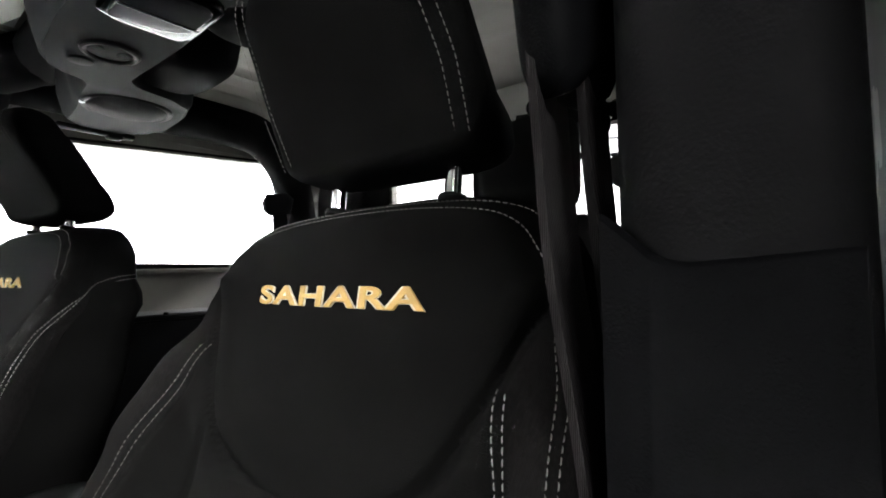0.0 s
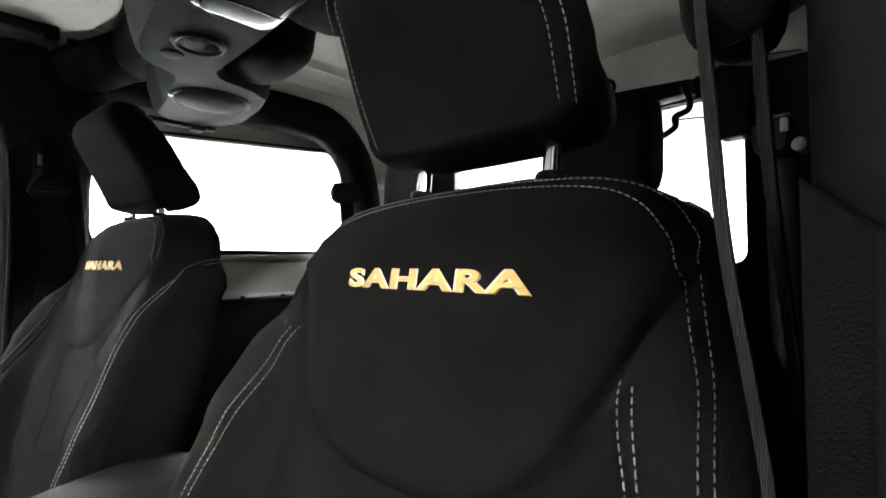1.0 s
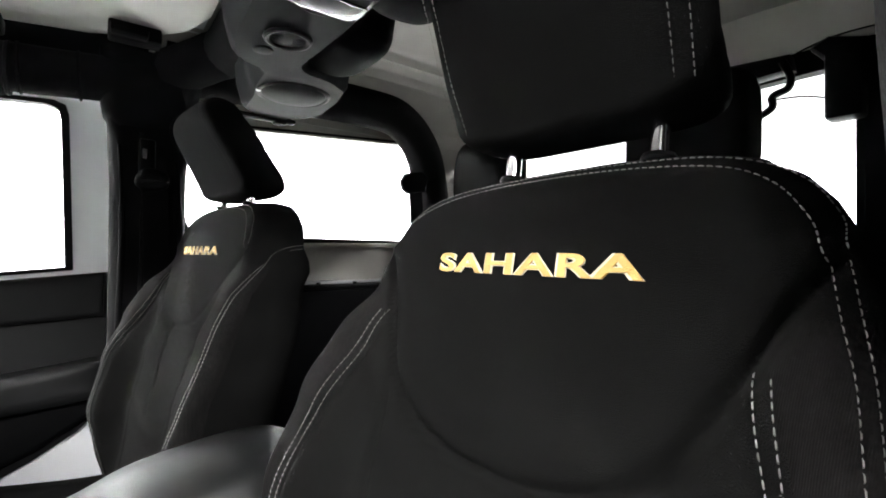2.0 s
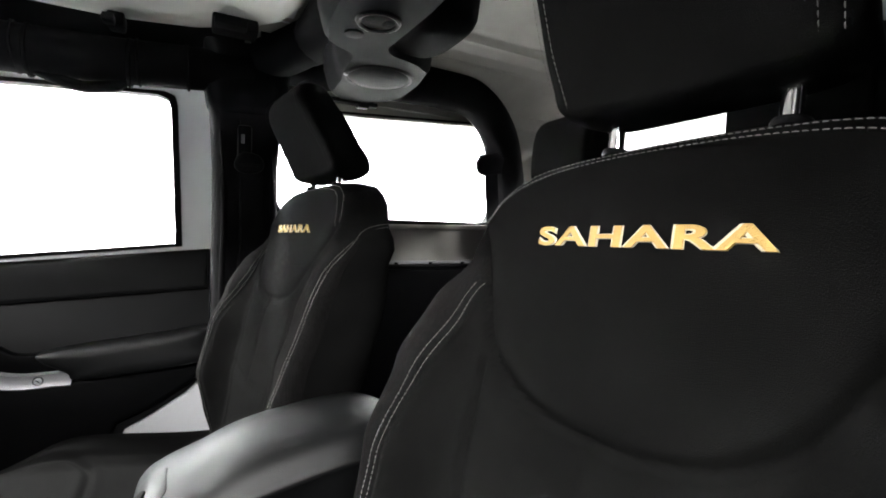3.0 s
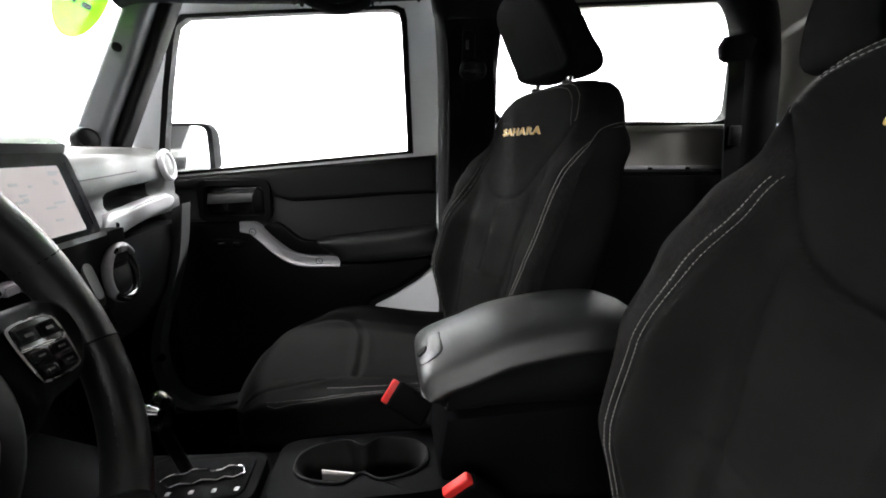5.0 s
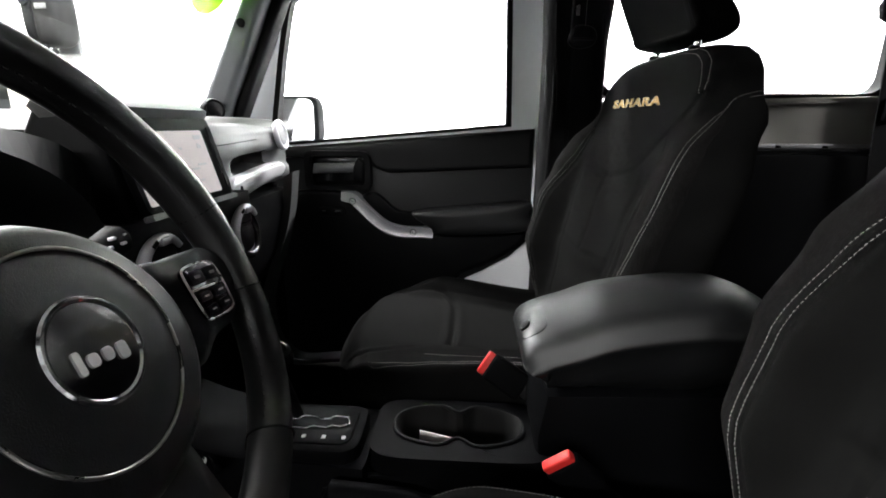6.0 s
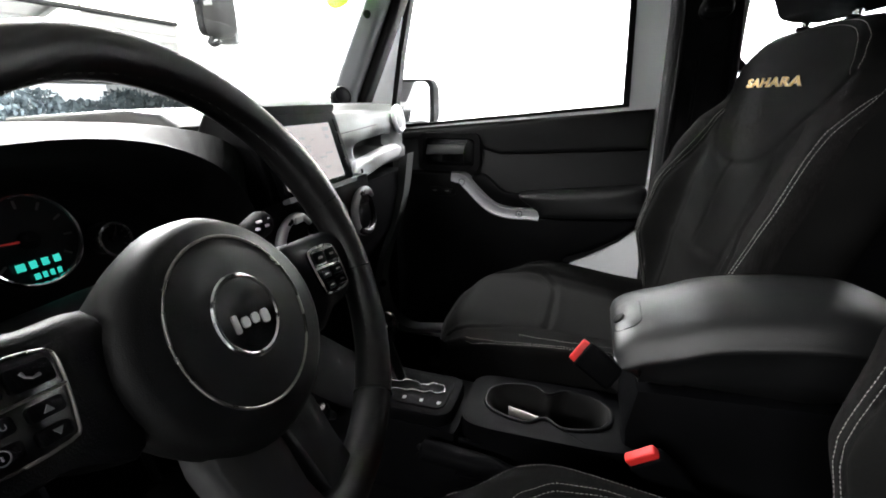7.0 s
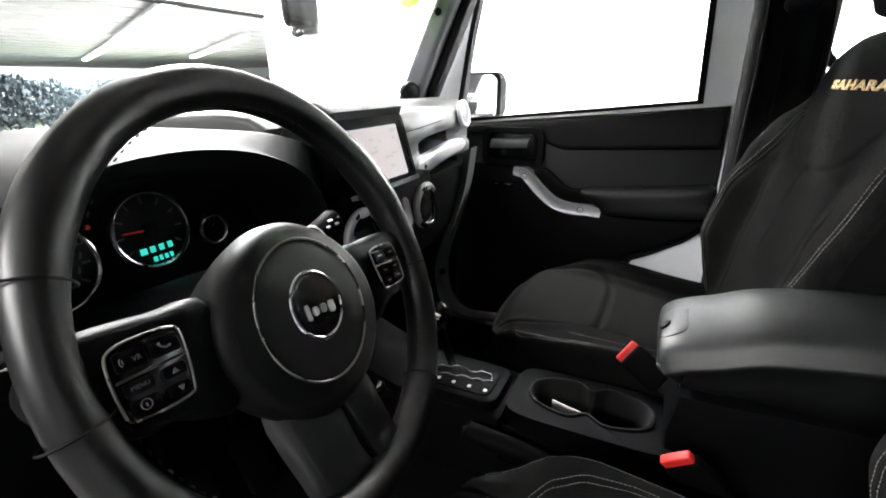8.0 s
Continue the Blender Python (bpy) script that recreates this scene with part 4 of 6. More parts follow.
        z = oz - 0.437 - 0.035 * smooth01((a - 0.3) / 0.7) + (0.040 if inner > 0 or b < 0 else 0.031) * smooth01((abs(u) - 0.115) / 0.075) * smooth01((a - 0.06) / 0.40)
        z -= 0.022 * abs(b) ** 4 * (1 - smooth01(a / 0.45))
        z -= 0.035 * (1 - smooth01(a / 0.13)) ** 2
        if trim:
            z += (lerp_table(x, FLANK) - z) * smooth01((abs(u) - 0.11) / 0.085)
        e = max(0, (abs(b) - 0.95) / 0.05) if trim else max(0, (abs(b) - 0.86) / 0.14)
        z -= 0.055 * (1 - math.sqrt(max(0, 1 - e * e)))
        # U-shaped seam of the thigh panel and the side seams
        d = seg_dist(Vector((a * (x1 - x0), u)), CU)
        z += 0.004 * smooth01(1 - d / 0.03) - 0.009 * math.exp(-(d / 0.0075) ** 2)
        d2 = abs(abs(u) - 0.15) if a > 0.04 and not trim else 1
        z -= 0.003 * math.exp(-(d2 / 0.007) ** 2)
        return Vector((x, oy + u, z))

    thigh = [(0.02, 0.15), (0.15, 0.138), (0.205, 0.10)] if inner > 0 else [(0.02, 0.166), (0.16, 0.156), (0.200, 0.136), (0.220, 0.095)]
    CU = [Vector((p.x, p.y)) for p in curve([(p, q, 0) for p, q in thigh] + [(0.223, 0.0, 0)] + [(p, -q, 0) for p, q in thigh[::-1]], 5)]
    rows = [[cush(i / NX, -1 + 2 * k / NY) for k in range(NY + 1)] for i in range(NX + 1)]
    bm = B()
    loft(bm, rows, closed=False)
    part("cushion", bm, "insert", seat, "charcoal seat cushion", sharp=80)
    bm = B()
    # double row that swings out from the thigh panel, and rows along the inner edge
    swing = [(0.28, 0.135), (0.31, 0.152), (0.36, 0.170), (0.44, 0.184), (0.55, 0.193), (0.94, 0.201)]
    brim = [(0.10, 0.176), (0.16, 0.189), (0.25, 0.197), (0.40, 0.209), (0.94, 0.219)]
    if inner < 0:
        swing = [(0.40, 0.190), (0.47, 0.197), (0.60, 0.203), (0.94, 0.206)]
        brim = [(0.125, 0.2125), (0.17, 0.2155), (0.40, 0.2195), (0.94, 0.2215)]
    for way, d in ((swing, 0.0), (swing, 0.008), (brim, 0.0)) if inner > 0 else ((swing, 0.0), (brim, 0.0), (brim, -0.0045)):
        pts = []
        for k in range(61):
            a = way[0][0] + (way[-1][0] - way[0][0]) * k / 60
            pts.append(cush(a, inner * (lerp_table(a, way) - d) / cush_half(a, inner)) + Vector((0, -0.0010 if d < 0 else 0, 0.0012)))
        stitches(bm, pts, lambda p: Vector((0, 0, 1)), lift=0.0006 if inner > 0 else 0.0003)
    tagged(part("cushion_stitching", bm, "thread", seat), kind="stuff")
    # skirt of the cushion
    rim = [rows[i][0] for i in range(NX, -1, -1)] + [rows[0][k] for k in range(1, NY)] + [rows[i][NY] for i in range(NX + 1)]
    bm = B()
    mid = [Vector((p.x, p.y, max(0.2, p.z - 0.06))) for p in rim]
    lo2 = [Vector((p.x + (0.03 if p.x < x0 + 0.1 else 0), oy + (p.y - oy) * 0.96, 0.16)) for p in rim]
    loft(bm, [rim, mid, lo2], closed=False)
    part("cushion_side", bm, "cloth", seat, sharp=60)
    bm = B()
    box(bm, ((x0 + x1) / 2 + 0.02, oy, 0.09), (0.36, 0.40, 0.16), 0.02)
    part("base", bm, "black", seat)
    for s in (1, -1):
        part("rail", box(B(), ((x0 + x1) / 2, oy + s * 0.18, 0.012), (0.46, 0.04, 0.024), 0.004), "black", seat)
        # recliner cover where the backrest meets the cushion
        part("recliner_cover", pillow(B(), [(ox - 0.19, oz - 0.55), (ox - 0.10, oz - 0.55), (ox - 0.09, oz - 0.50), (ox - 0.13, oz - 0.46), (ox - 0.19, oz - 0.48)], "y", oy + s * 0.225, 0.016, 4, 8), "black", seat)
    return seat


SEAT = (0.301, -0.36, 0.791)
driver = front_seat("front_seat", SEAT, "black cloth front seat with gold embroidered word beside the steering wheel", 1, twist=2.4)
other = front_seat("front_seat", (SEAT[0] - 0.084, SEAT[1] + 0.70, SEAT[2] + 0.010), "black cloth front seat with gold embroidered word beside the far door", -1, twist=8)


# ---- seat belts ----
def buckle(place, along, out, label):
    """A buckle whose red face looks along out, its longer side along the other."""
    p, n = Vector(place), Vector(out).normalized()
    u = Vector(along)
    u = (u - n * u.dot(n)).normalized()
    v = n.cross(u)
    q = Matrix((u, v, n)).transposed().to_4x4()
    ob = thing("belt_buckle", p - n * 0.09, label, "belt buckle", "belt buckles")

    def blk(c, s, bev):
        bm = B()
        box(bm, (0, 0, 0), s, bev, 3)
        bmesh.ops.transform(bm, matrix=Matrix.Translation(p) @ q @ Matrix.Translation(c), verts=bm.verts)
        return bm
    part("shell", blk((0, 0, -0.041), (0.045, 0.019, 0.066), 0.006), "console", ob)
    part("release_button", blk((0, 0, -0.006), (0.039, 0.0125, 0.016), 0.003), "red", ob, "bright red release button")
    part("stalk", blk((0, 0, -0.13), (0.030, 0.012, 0.13), 0.004), "black", ob)
    return ob


buckle((-0.050, 0.106, 0.397), (0.5, 0.25, 0.83), (-0.75, 0.2, 0.45), "black belt buckle with a red button beside the far seat")
buckle((0.027, -0.100, 0.386), (0.55, -0.15, 0.62), (-0.62, -0.25, 0.66), "black belt buckle with a red button beside the near seat")


def belt_strip(bm, pts, wide, thick=0.0016, across=(0, 1, 0)):
    rings = []
    P = [Vector(p) for p in pts]
    for i, p in enumerate(P):
        t = (P[min(i + 1, len(P) - 1)] - P[max(i - 1, 0)]).normalized()
        a = Vector(across)
        a = (a - t * a.dot(t)).normalized()
        n = t.cross(a)
        rings.append([p + a * wide / 2 + n * thick, p - a * wide / 2 + n * thick, p - a * wide / 2 - n * thick, p + a * wide / 2 - n * thick])
    return loft(bm, rings)


bt = thing("seat_belt", (0.16, 0.57, 0.2), "black seat belt hanging on the padded pillar", "seat belt", "seat belts")
part("webbing", belt_strip(B(), curve([(0.165, 0.580, 1.00), (0.17, 0.575, 0.93), (0.175, 0.577, 0.7), (0.18, 0.575, 0.3)], 6), 0.047, across=(1, 0, 0)), "pad", bt)
part("guide_loop", pillow(B(), [(p.x, p.y) for p in curve([(0.132, 0.945, 0), (0.150, 0.928, 0), (0.185, 0.932, 0), (0.197, 0.950, 0), (0.185, 0.972, 0), (0.148, 0.975, 0)], 3, loop=True)], "y", 0.572, 0.011, 3, 8), "black", bt)
part("guide_slot", box(B(), (0.165, 0.5605, 0.946), (0.045, 0.003, 0.006), 0.001), "rubber", bt)
part("anchor", box(B(), (0.155, 0.578, 1.00), (0.03, 0.02, 0.075), 0.006), "black", bt)
part("anchor_slot", box(B(), (0.150, 0.566, 1.005), (0.007, 0.004, 0.020), 0.001), "dash", bt, "grey metal tongue")
bt = thing("seat_belt", (0.25, -0.56, 0.2), "dark grey seat belt beside the near seat", "seat belt", "seat belts")
part("webbing", belt_strip(B(), curve([(0.270, -0.547, 0.94), (0.270, -0.548, 0.895), (0.270, -0.5505, 0.85), (0.270, -0.554, 0.805), (0.271, -0.567, 0.70), (0.27, -0.585, 0.45), (0.26, -0.60, 0.25)], 7), 0.058, across=(0.977, 0.212, 0)), "belt", bt)
part("webbing", belt_strip(B(), curve([(0.277, -0.561, 0.94), (0.279, -0.5635, 0.87), (0.281, -0.566, 0.82), (0.287, -0.575, 0.70), (0.30, -0.587, 0.45)], 7), 0.039, across=(0.991, 0.13, 0)), "belt", bt)
part("guide_loop", pillow(B(), [(p.x, p.y) for p in curve([(0.238, 0.955, 0), (0.240, 0.890, 0), (0.252, 0.872, 0), (0.266, 0.882, 0), (0.280, 0.876, 0), (0.298, 0.886, 0), (0.304, 0.920, 0), (0.300, 0.960, 0)], 3, loop=True)], "y", -0.558, 0.014, 3, 10), "console", bt)
ap = part("anchor_plate", pillow(B(), [(p.x, p.y) for p in curve([(-0.563, 0.853, 0), (-0.556, 0.851, 0), (-0.549, 0.854, 0), (-0.5475, 0.862, 0), (-0.550, 0.868, 0), (-0.563, 0.868, 0)], 3, loop=True)], "x", 0.347, 0.012, 4, 8), "rubber", bt, "black anchor plate")
# highlight on the black plate's top, painted as a thin grey strip
part("plate_highlight", box(B(), (0.345, -0.5565, 0.8685), (0.018, 0.013, 0.0012), 0.0004), "dash", ap, "grey strip painting the highlight along the plate's top")
part("plate_clip", box(B(), (0.3345, -0.5612, 0.8635), (0.002, 0.0032, 0.0065), 0.0008), "dash", ap, "grey clip")
part("anchor_bolt", cyl(B(), (0.342, -0.5665, 0.8545), (-1, 0.1, 0), 0.0032, 0.012, 18, 0.0012), "dash", bt, "grey anchor bolt")
part("anchor_post", tube(B(), [(0.352, -0.557, 0.855), (0.354, -0.559, 0.70), (0.358, -0.565, 0.45)], 0.007, 10), "rubber", bt)
# rear belts on the hoop
bt = thing("seat_belt", (0.90, 0.575, 0.5), "black rear seat belt with a guide on the hoop", "seat belt", "seat belts")
part("webbing", belt_strip(B(), curve([(0.825, 0.562, 1.01), (0.828, 0.556, 0.95), (0.845, 0.56, 0.75), (0.87, 0.56, 0.5)], 6), 0.045, across=(1, 0, 0)), "pad", bt)
part("guide_loop", pillow(B(), [(0.782, 0.985), (0.80, 0.975), (0.86, 0.985), (0.87, 1.03), (0.845, 1.045), (0.79, 1.035), (0.776, 1.01)], "y", 0.560, 0.018, 3, 8), "pad", bt)
part("tongue", box(B(), (0.842, 0.552, 0.80), (0.03, 0.012, 0.05), 0.004), "black", bt)

# ---- rear bench ----
rb = thing("rear_bench", (0.70, 0, 0.0), "black cloth rear bench seat with two headrests", "rear seat")
prof = curve([(0.72, 0.36, 0), (0.76, 0.42, 0), (0.83, 0.70, 0), (0.858, 0.88, 0), (0.885, 0.912, 0), (0.935, 0.90, 0), (0.95, 0.82, 0), (0.88, 0.40, 0), (0.80, 0.33, 0)], 3, loop=True)
part("backrest", pillow(B(), [(p.x, p.y) for p in prof], "y", 0.0, 0.394, 9, 20), "cloth", rb, sharp=80)
prof = curve([(0.38, 0.25, 0), (0.37, 0.32, 0), (0.42, 0.355, 0), (0.6, 0.35, 0), (0.76, 0.33, 0), (0.77, 0.25, 0)], 3, loop=True)
part("cushion", pillow(B(), [(p.x, p.y) for p in prof], "y", 0.0, 0.50, 9, 16), "cloth", rb, sharp=80)
part("base", box(B(), (0.6, 0, 0.125), (0.36, 0.92, 0.25), 0.02), "black", rb)
for y in (0.283, -0.213):
    prof = curve([(0.83, 0.918, 0), (0.815, 0.97, 0), (0.83, 1.075, 0), (0.87, 1.096, 0), (0.91, 1.08, 0), (0.915, 0.97, 0), (0.90, 0.918, 0)], 3, loop=True)
    part("headrest", pillow(B(), [(p.x, p.y) for p in prof], "y", y, 0.097, 6, 16), "cloth", rb, sharp=80)
    for s in (-0.05, 0.05):
        part("post", tube(B(), [(0.875, y + s, 0.86), (0.87, y + s, 0.93)], 0.006, 10), "chrome", rb)


# ---- passenger door ----
door = thing("door_1", (-0.65, 0.76, 0.0), "closed white passenger door with black inner trim", "car door", kind="structure")
bm = B()
prism(bm, [(-0.70, -0.25), (0.105, -0.25), (0.108, 0.752), (-0.66, 0.692), (-0.70, 0.69)], "y", 0.752, 0.80, 0.006)
part("door_skin", bm, "paint", door, "white painted door metal")
outer = [(-0.715, 0.69), (-0.69, 0.80), (-0.662, 0.92), (-0.628, 1.06), (-0.60, 1.135), (-0.54, 1.16), (-0.20, 1.178), (0.06, 1.19), (0.098, 1.17), (0.104, 1.10), (0.106, 0.92), (0.107, 0.752), (-0.20, 0.728), (-0.50, 0.705)]
inner = [(-0.640, 0.70), (-0.622, 0.80), (-0.600, 0.92), (-0.573, 1.04), (-0.562, 1.075), (-0.535, 1.094), (-0.20, 1.118), (-0.012, 1.130), (0.010, 1.122), (0.016, 1.10), (0.022, 0.92), (0.027, 0.758), (-0.20, 0.738), (-0.50, 0.712)]
part("window_frame", plate_with_hole(B(), outer, inner, "y", 0.745, 0.79), "paint", door, "white painted window frame")
def shrink(pts, k, c=(-0.29, 0.91)):
    return [(c[0] + (x - c[0]) * k, c[1] + (z - c[1]) * k) for x, z in pts]
part("window_seal", plate_with_hole(B(), shrink(inner, 1.012), shrink(inner, 0.965), "y", 0.741, 0.772), "rubber", door, "black rubber glass seal")
g = part("pane", prism(B(), shrink(inner, 0.972), "y", 0.760, 0.764), "glass", door)
g.visible_shadow = False

# trim board with its stepped pad, armrest and pocket
low = [(-0.66, 0.03), (-0.14, 0.03), (-0.11, 0.27), (-0.085, 0.325), (-0.035, 0.350), (0.04, 0.395), (0.092, 0.445), (0.092, 0.750), (-0.20, 0.727), (-0.60, 0.694), (-0.66, 0.69)]
part("trim_board", prism(B(), low, "y", 0.728, 0.752, 0.006), "doorskin", door, "black soft door board")
top = [(-0.345, 0.645), (-0.30, 0.632), (0.086, 0.652), (0.089, 0.752), (-0.20, 0.729), (-0.60, 0.697), (-0.64, 0.69), (-0.64, 0.665), (-0.37, 0.683)]
part("upper_pad", prism(B(), top, "y", 0.714, 0.7285, 0.012, 4), "doorskin", door, sharp=70)
bm = B()
prism(bm, [(-0.64, 0.05), (-0.16, 0.05), (-0.125, 0.28), (-0.10, 0.345), (-0.03, 0.372), (0.05, 0.42), (0.082, 0.45), (0.082, 0.482), (-0.16, 0.462), (-0.26, 0.462), (-0.33, 0.49), (-0.40, 0.56), (-0.45, 0.58), (-0.64, 0.58)], "y", 0.712, 0.7285, 0.013, 4)
part("lower_pad", bm, "black", door, sharp=70)
bm = B()
pillow(bm, [(p.x, p.y) for p in curve([(-0.235, 0.520, 0), (-0.20, 0.533, 0), (0.0, 0.552, 0), (0.084, 0.560, 0), (0.088, 0.52, 0), (0.084, 0.482, 0), (-0.15, 0.466, 0), (-0.185, 0.485, 0)], 4, loop=True)], "y", 0.70, 0.045, 5, 14)
part("armrest", bm, "doorskin", door, "padded black armrest", sharp=70)
part("pull_cup", pillow(B(), [(p.x, p.y) for p in curve([(-0.38, 0.560, 0), (-0.335, 0.505, 0), (-0.28, 0.482, 0), (-0.20, 0.484, 0), (-0.225, 0.520, 0), (-0.28, 0.528, 0), (-0.34, 0.575, 0)], 4, loop=True)], "y", 0.720, 0.012, 4, 10), "black", door)
# silver grip
grip = [(-0.437, 0.566), (-0.405, 0.562), (-0.385, 0.545), (-0.350, 0.510), (-0.310, 0.480), (-0.265, 0.468), (-0.215, 0.467), (-0.180, 0.464)]
cen = curve([(x, z, 0) for x, z in grip], 5)
body = []
for i, p in enumerate(cen):
    t = (cen[min(i + 1, len(cen) - 1)] - cen[max(i - 1, 0)]).normalized()
    n = Vector((-t.y, t.x, 0))
    f = i / (len(cen) - 1)
    w = 0.0158 + 0.001 * math.sin(math.pi * f) - (0.002 if f < 0.03 else 0)
    out = 0.700 - 0.006 * math.sin(math.pi * f)
    body.append([Vector((q.x, y, q.y)) for q, y in ((p + n * w, 0.727), (p + n * w, out + 0.004), (p + n * (w - 0.003), out), (p + n * (w - 0.008), out + 0.0025), (p - n * (w - 0.008), out + 0.0025), (p - n * (w - 0.003), out), (p - n * w, out + 0.004), (p - n * w, 0.727))])
handle = part("pull_handle", loft(B(), body), "silver", door, "satin silver pull handle", sharp=50)
for x, z in ((-0.404, 0.553), (-0.235, 0.468)):
    part("screw_cap", ring(B(), (x, 0.6975, z), (0, 1, 0), 0.0085, 0.0014, 20, 6), "dash", handle)
    part("screw", cyl(B(), (x, 0.6975, z), (0, 1, 0), 0.006, 0.006, 16, 0.001), "steel", handle)
    part("screw_slot", box(B(), (x, 0.6943, z), (0.008, 0.001, 0.0018), 0, 2, (0, 35, 0)), "rubber", handle)
# latch lever in its bezel
part("lever_bezel", plate_with_hole(B(), rounded(-0.535, -0.352, 0.582, 0.690, 0.022), rounded(-0.520, -0.368, 0.596, 0.676, 0.015), "y", 0.700, 0.728), "black", door)
part("lever_well", box(B(), (-0.444, 0.726, 0.636), (0.155, 0.006, 0.082), 0.002), "gloss", door)
part("lever", pillow(B(), [(-0.515, 0.628), (-0.40, 0.632), (-0.385, 0.645), (-0.39, 0.660), (-0.51, 0.655)], "y", 0.708, 0.010, 4, 8), "dash", door, "grey latch lever")
part("lock_knob", pillow(B(), [(-0.40, 0.605), (-0.37, 0.605), (-0.366, 0.66), (-0.385, 0.672), (-0.402, 0.65)], "y", 0.710, 0.012, 4, 8), "black", door)
part("switch_plate", prism(B(), rounded(-0.508, -0.428, 0.508, 0.534, 0.010), "y", 0.703, 0.7285, 0.002), "black", door)
for x in (-0.487, -0.450):
    part("switch_key", box(B(), (x, 0.702, 0.521), (0.022, 0.005, 0.012), 0.0015), "gloss", door)
    part("switch_mark", box(B(), (x, 0.6990, 0.5245), (0.012, 0.001, 0.002)), "faint", door)
# door edge line
part("edge_strip", box(B(), (0.1, 0.744, 0.60), (0.012, 0.016, 0.32), 0.003), "paint", door)

# bright body pillar behind the door
bm = B()
prism(bm, rounded(0.112, 0.24, 0.705, 0.79, 0.012), "z", -0.25, 1.25)
solid("pillar_right", bm, "paint", "white painted door pillar", "pillar")
bm = B()
prism(bm, rounded(0.262, 0.40, -0.79, -0.655, 0.012), "z", -0.25, 1.25)
solid("pillar_left", bm, "paint", "white painted door pillar", "pillar")
part("seal_strip", tube(B(), [(0.106, 0.700, 0.1), (0.106, 0.700, 1.18)], 0.006, 8), "rubber", None)
tagged(bpy.data.objects["seal_strip"], "black rubber door seal", "seal", "", "structure")

# ---- outside mirror ----
mir = thing("door_mirror", (-0.64, 0.86, 0.69), "black-framed outside mirror on the passenger door", "door mirror")
ro = rounded(-0.715, -0.568, 0.690, 0.846, 0.028)
ri = rounded(-0.712, -0.579, 0.695, 0.838, 0.024)
bm = B()
rings = []
for pts, y in ((ri, 0.945), (ro, 0.95), (ro, 0.985), (shrink(ro, 0.8, (-0.64, 0.77)), 1.03)):
    rings.append([(x + (y - 0.95) * 0.1, y, z) for x, z in pts])
loft(bm, rings)
part("mirror_shell", bm, "console", mir)
part("mirror_glass", prism(B(), shrink(ri, 0.985, (-0.645, 0.767)), "y", 0.940, 0.944), "mirror", mir)
part("mirror_arm", box(B(), (-0.66, 0.87, 0.69), (0.05, 0.16, 0.035), 0.012), "black", mir)



# ---- dashboard ----
dash = thing("dashboard", (-0.62, 0.0, 0.35), "black and grey dashboard with silver vents", "dashboard")


def span(bm, prof, y0, y1, bev=0.0, n=1):
    return prism(bm, prof, "y", y0, y1, bev, 3)


# upper pad under the windscreen
part("driver_pad", span(B(), [(-0.92, 0.69), (-0.90, 0.740), (-0.66, 0.748), (-0.60, 0.746), (-0.572, 0.735), (-0.575, 0.70)], -0.66, -0.10, 0.012), "vinyl", dash, "dark grey upper dash pad")
part("top_pad", span(B(), [(-0.92, 0.69), (-0.90, 0.765), (-0.66, 0.775), (-0.60, 0.770), (-0.572, 0.752), (-0.575, 0.70)], -0.10, 0.665, 0.012), "vinyl", dash, "dark grey upper dash pad")
# passenger fascia, bowed away from the centre, with a recess over the grab bar
def fascia_x(y):
    return -0.50 - 0.062 * smooth01((y - 0.10) / 0.50)


def recess(y):
    return 0.003 + 0.055 * smooth01((y - 0.275) / 0.05) * smooth01((0.565 - y) / 0.07)


rings, lining = [], []
for k in range(45):
    y = 0.108 + 0.542 * k / 44
    x, r = fascia_x(y), recess(y)
    lift = 0.010 * smooth01((0.34 - y) / 0.10) - 0.004 * smooth01((y - 0.45) / 0.1)
    rings.append([(x - 0.09, y, 0.760), (x - 0.035, y, 0.760), (x - 0.016, y, 0.755), (x - 0.002, y, 0.742), (x + 0.006, y, 0.722), (x + 0.006, y, 0.708 - lift * 0.4), (x + 0.002, y, 0.701 - lift * 0.5), (x - r, y, 0.694 - lift * 0.6), (x - r, y, 0.672), (x - 0.004, y, 0.664), (x + 0.004, y, 0.655), (x + 0.004, y, 0.632), (x - 0.006, y, 0.622), (x - 0.09, y, 0.60)])
    if r > 0.012:
        lining.append([(x - 0.0005, y, 0.7000 - lift * 0.5), (x - r + 0.001, y, 0.6928 - lift * 0.6), (x - r + 0.001, y, 0.6728), (x - 0.004, y, 0.6652)])
part("fascia", loft(B(), rings), "grey", dash, "pale grey passenger fascia", sharp=50)
part("pocket", loft(B(), lining, closed=False), "rubber", dash, "dark recess behind the grab bar", sharp=80)
rings = []
for k in range(41):
    f = k / 40
    y = 0.238 + 0.375 * f
    x = fascia_x(y) + 0.004
    end = min(1, (f / 0.07)) ** 0.5 * min(1, ((1 - f) / 0.10)) ** 0.5
    end = max(end, 0.12)
    hh_, dd_ = (0.0215 - 0.004 * f) * end, 0.011 * (0.4 + 0.6 * end)
    zc = 0.641 + 0.012 * f
    rings.append([(x + dx * dd_, y, zc + dz * hh_) for dx, dz in ((-1, -1), (0.3, -1), (0.8, -0.82), (1, -0.5), (1, 0.5), (0.8, 0.82), (0.3, 1), (-1, 1))])
gb = part("grab_bar", loft(B(), rings), "silver", dash, "satin silver grab bar", sharp=60)
part("bolt_hole", cyl(B(), (fascia_x(0.272) + 0.0145, 0.272, 0.643), (1, -0.1, 0), 0.0055, 0.003, 16), "rubber", gb)
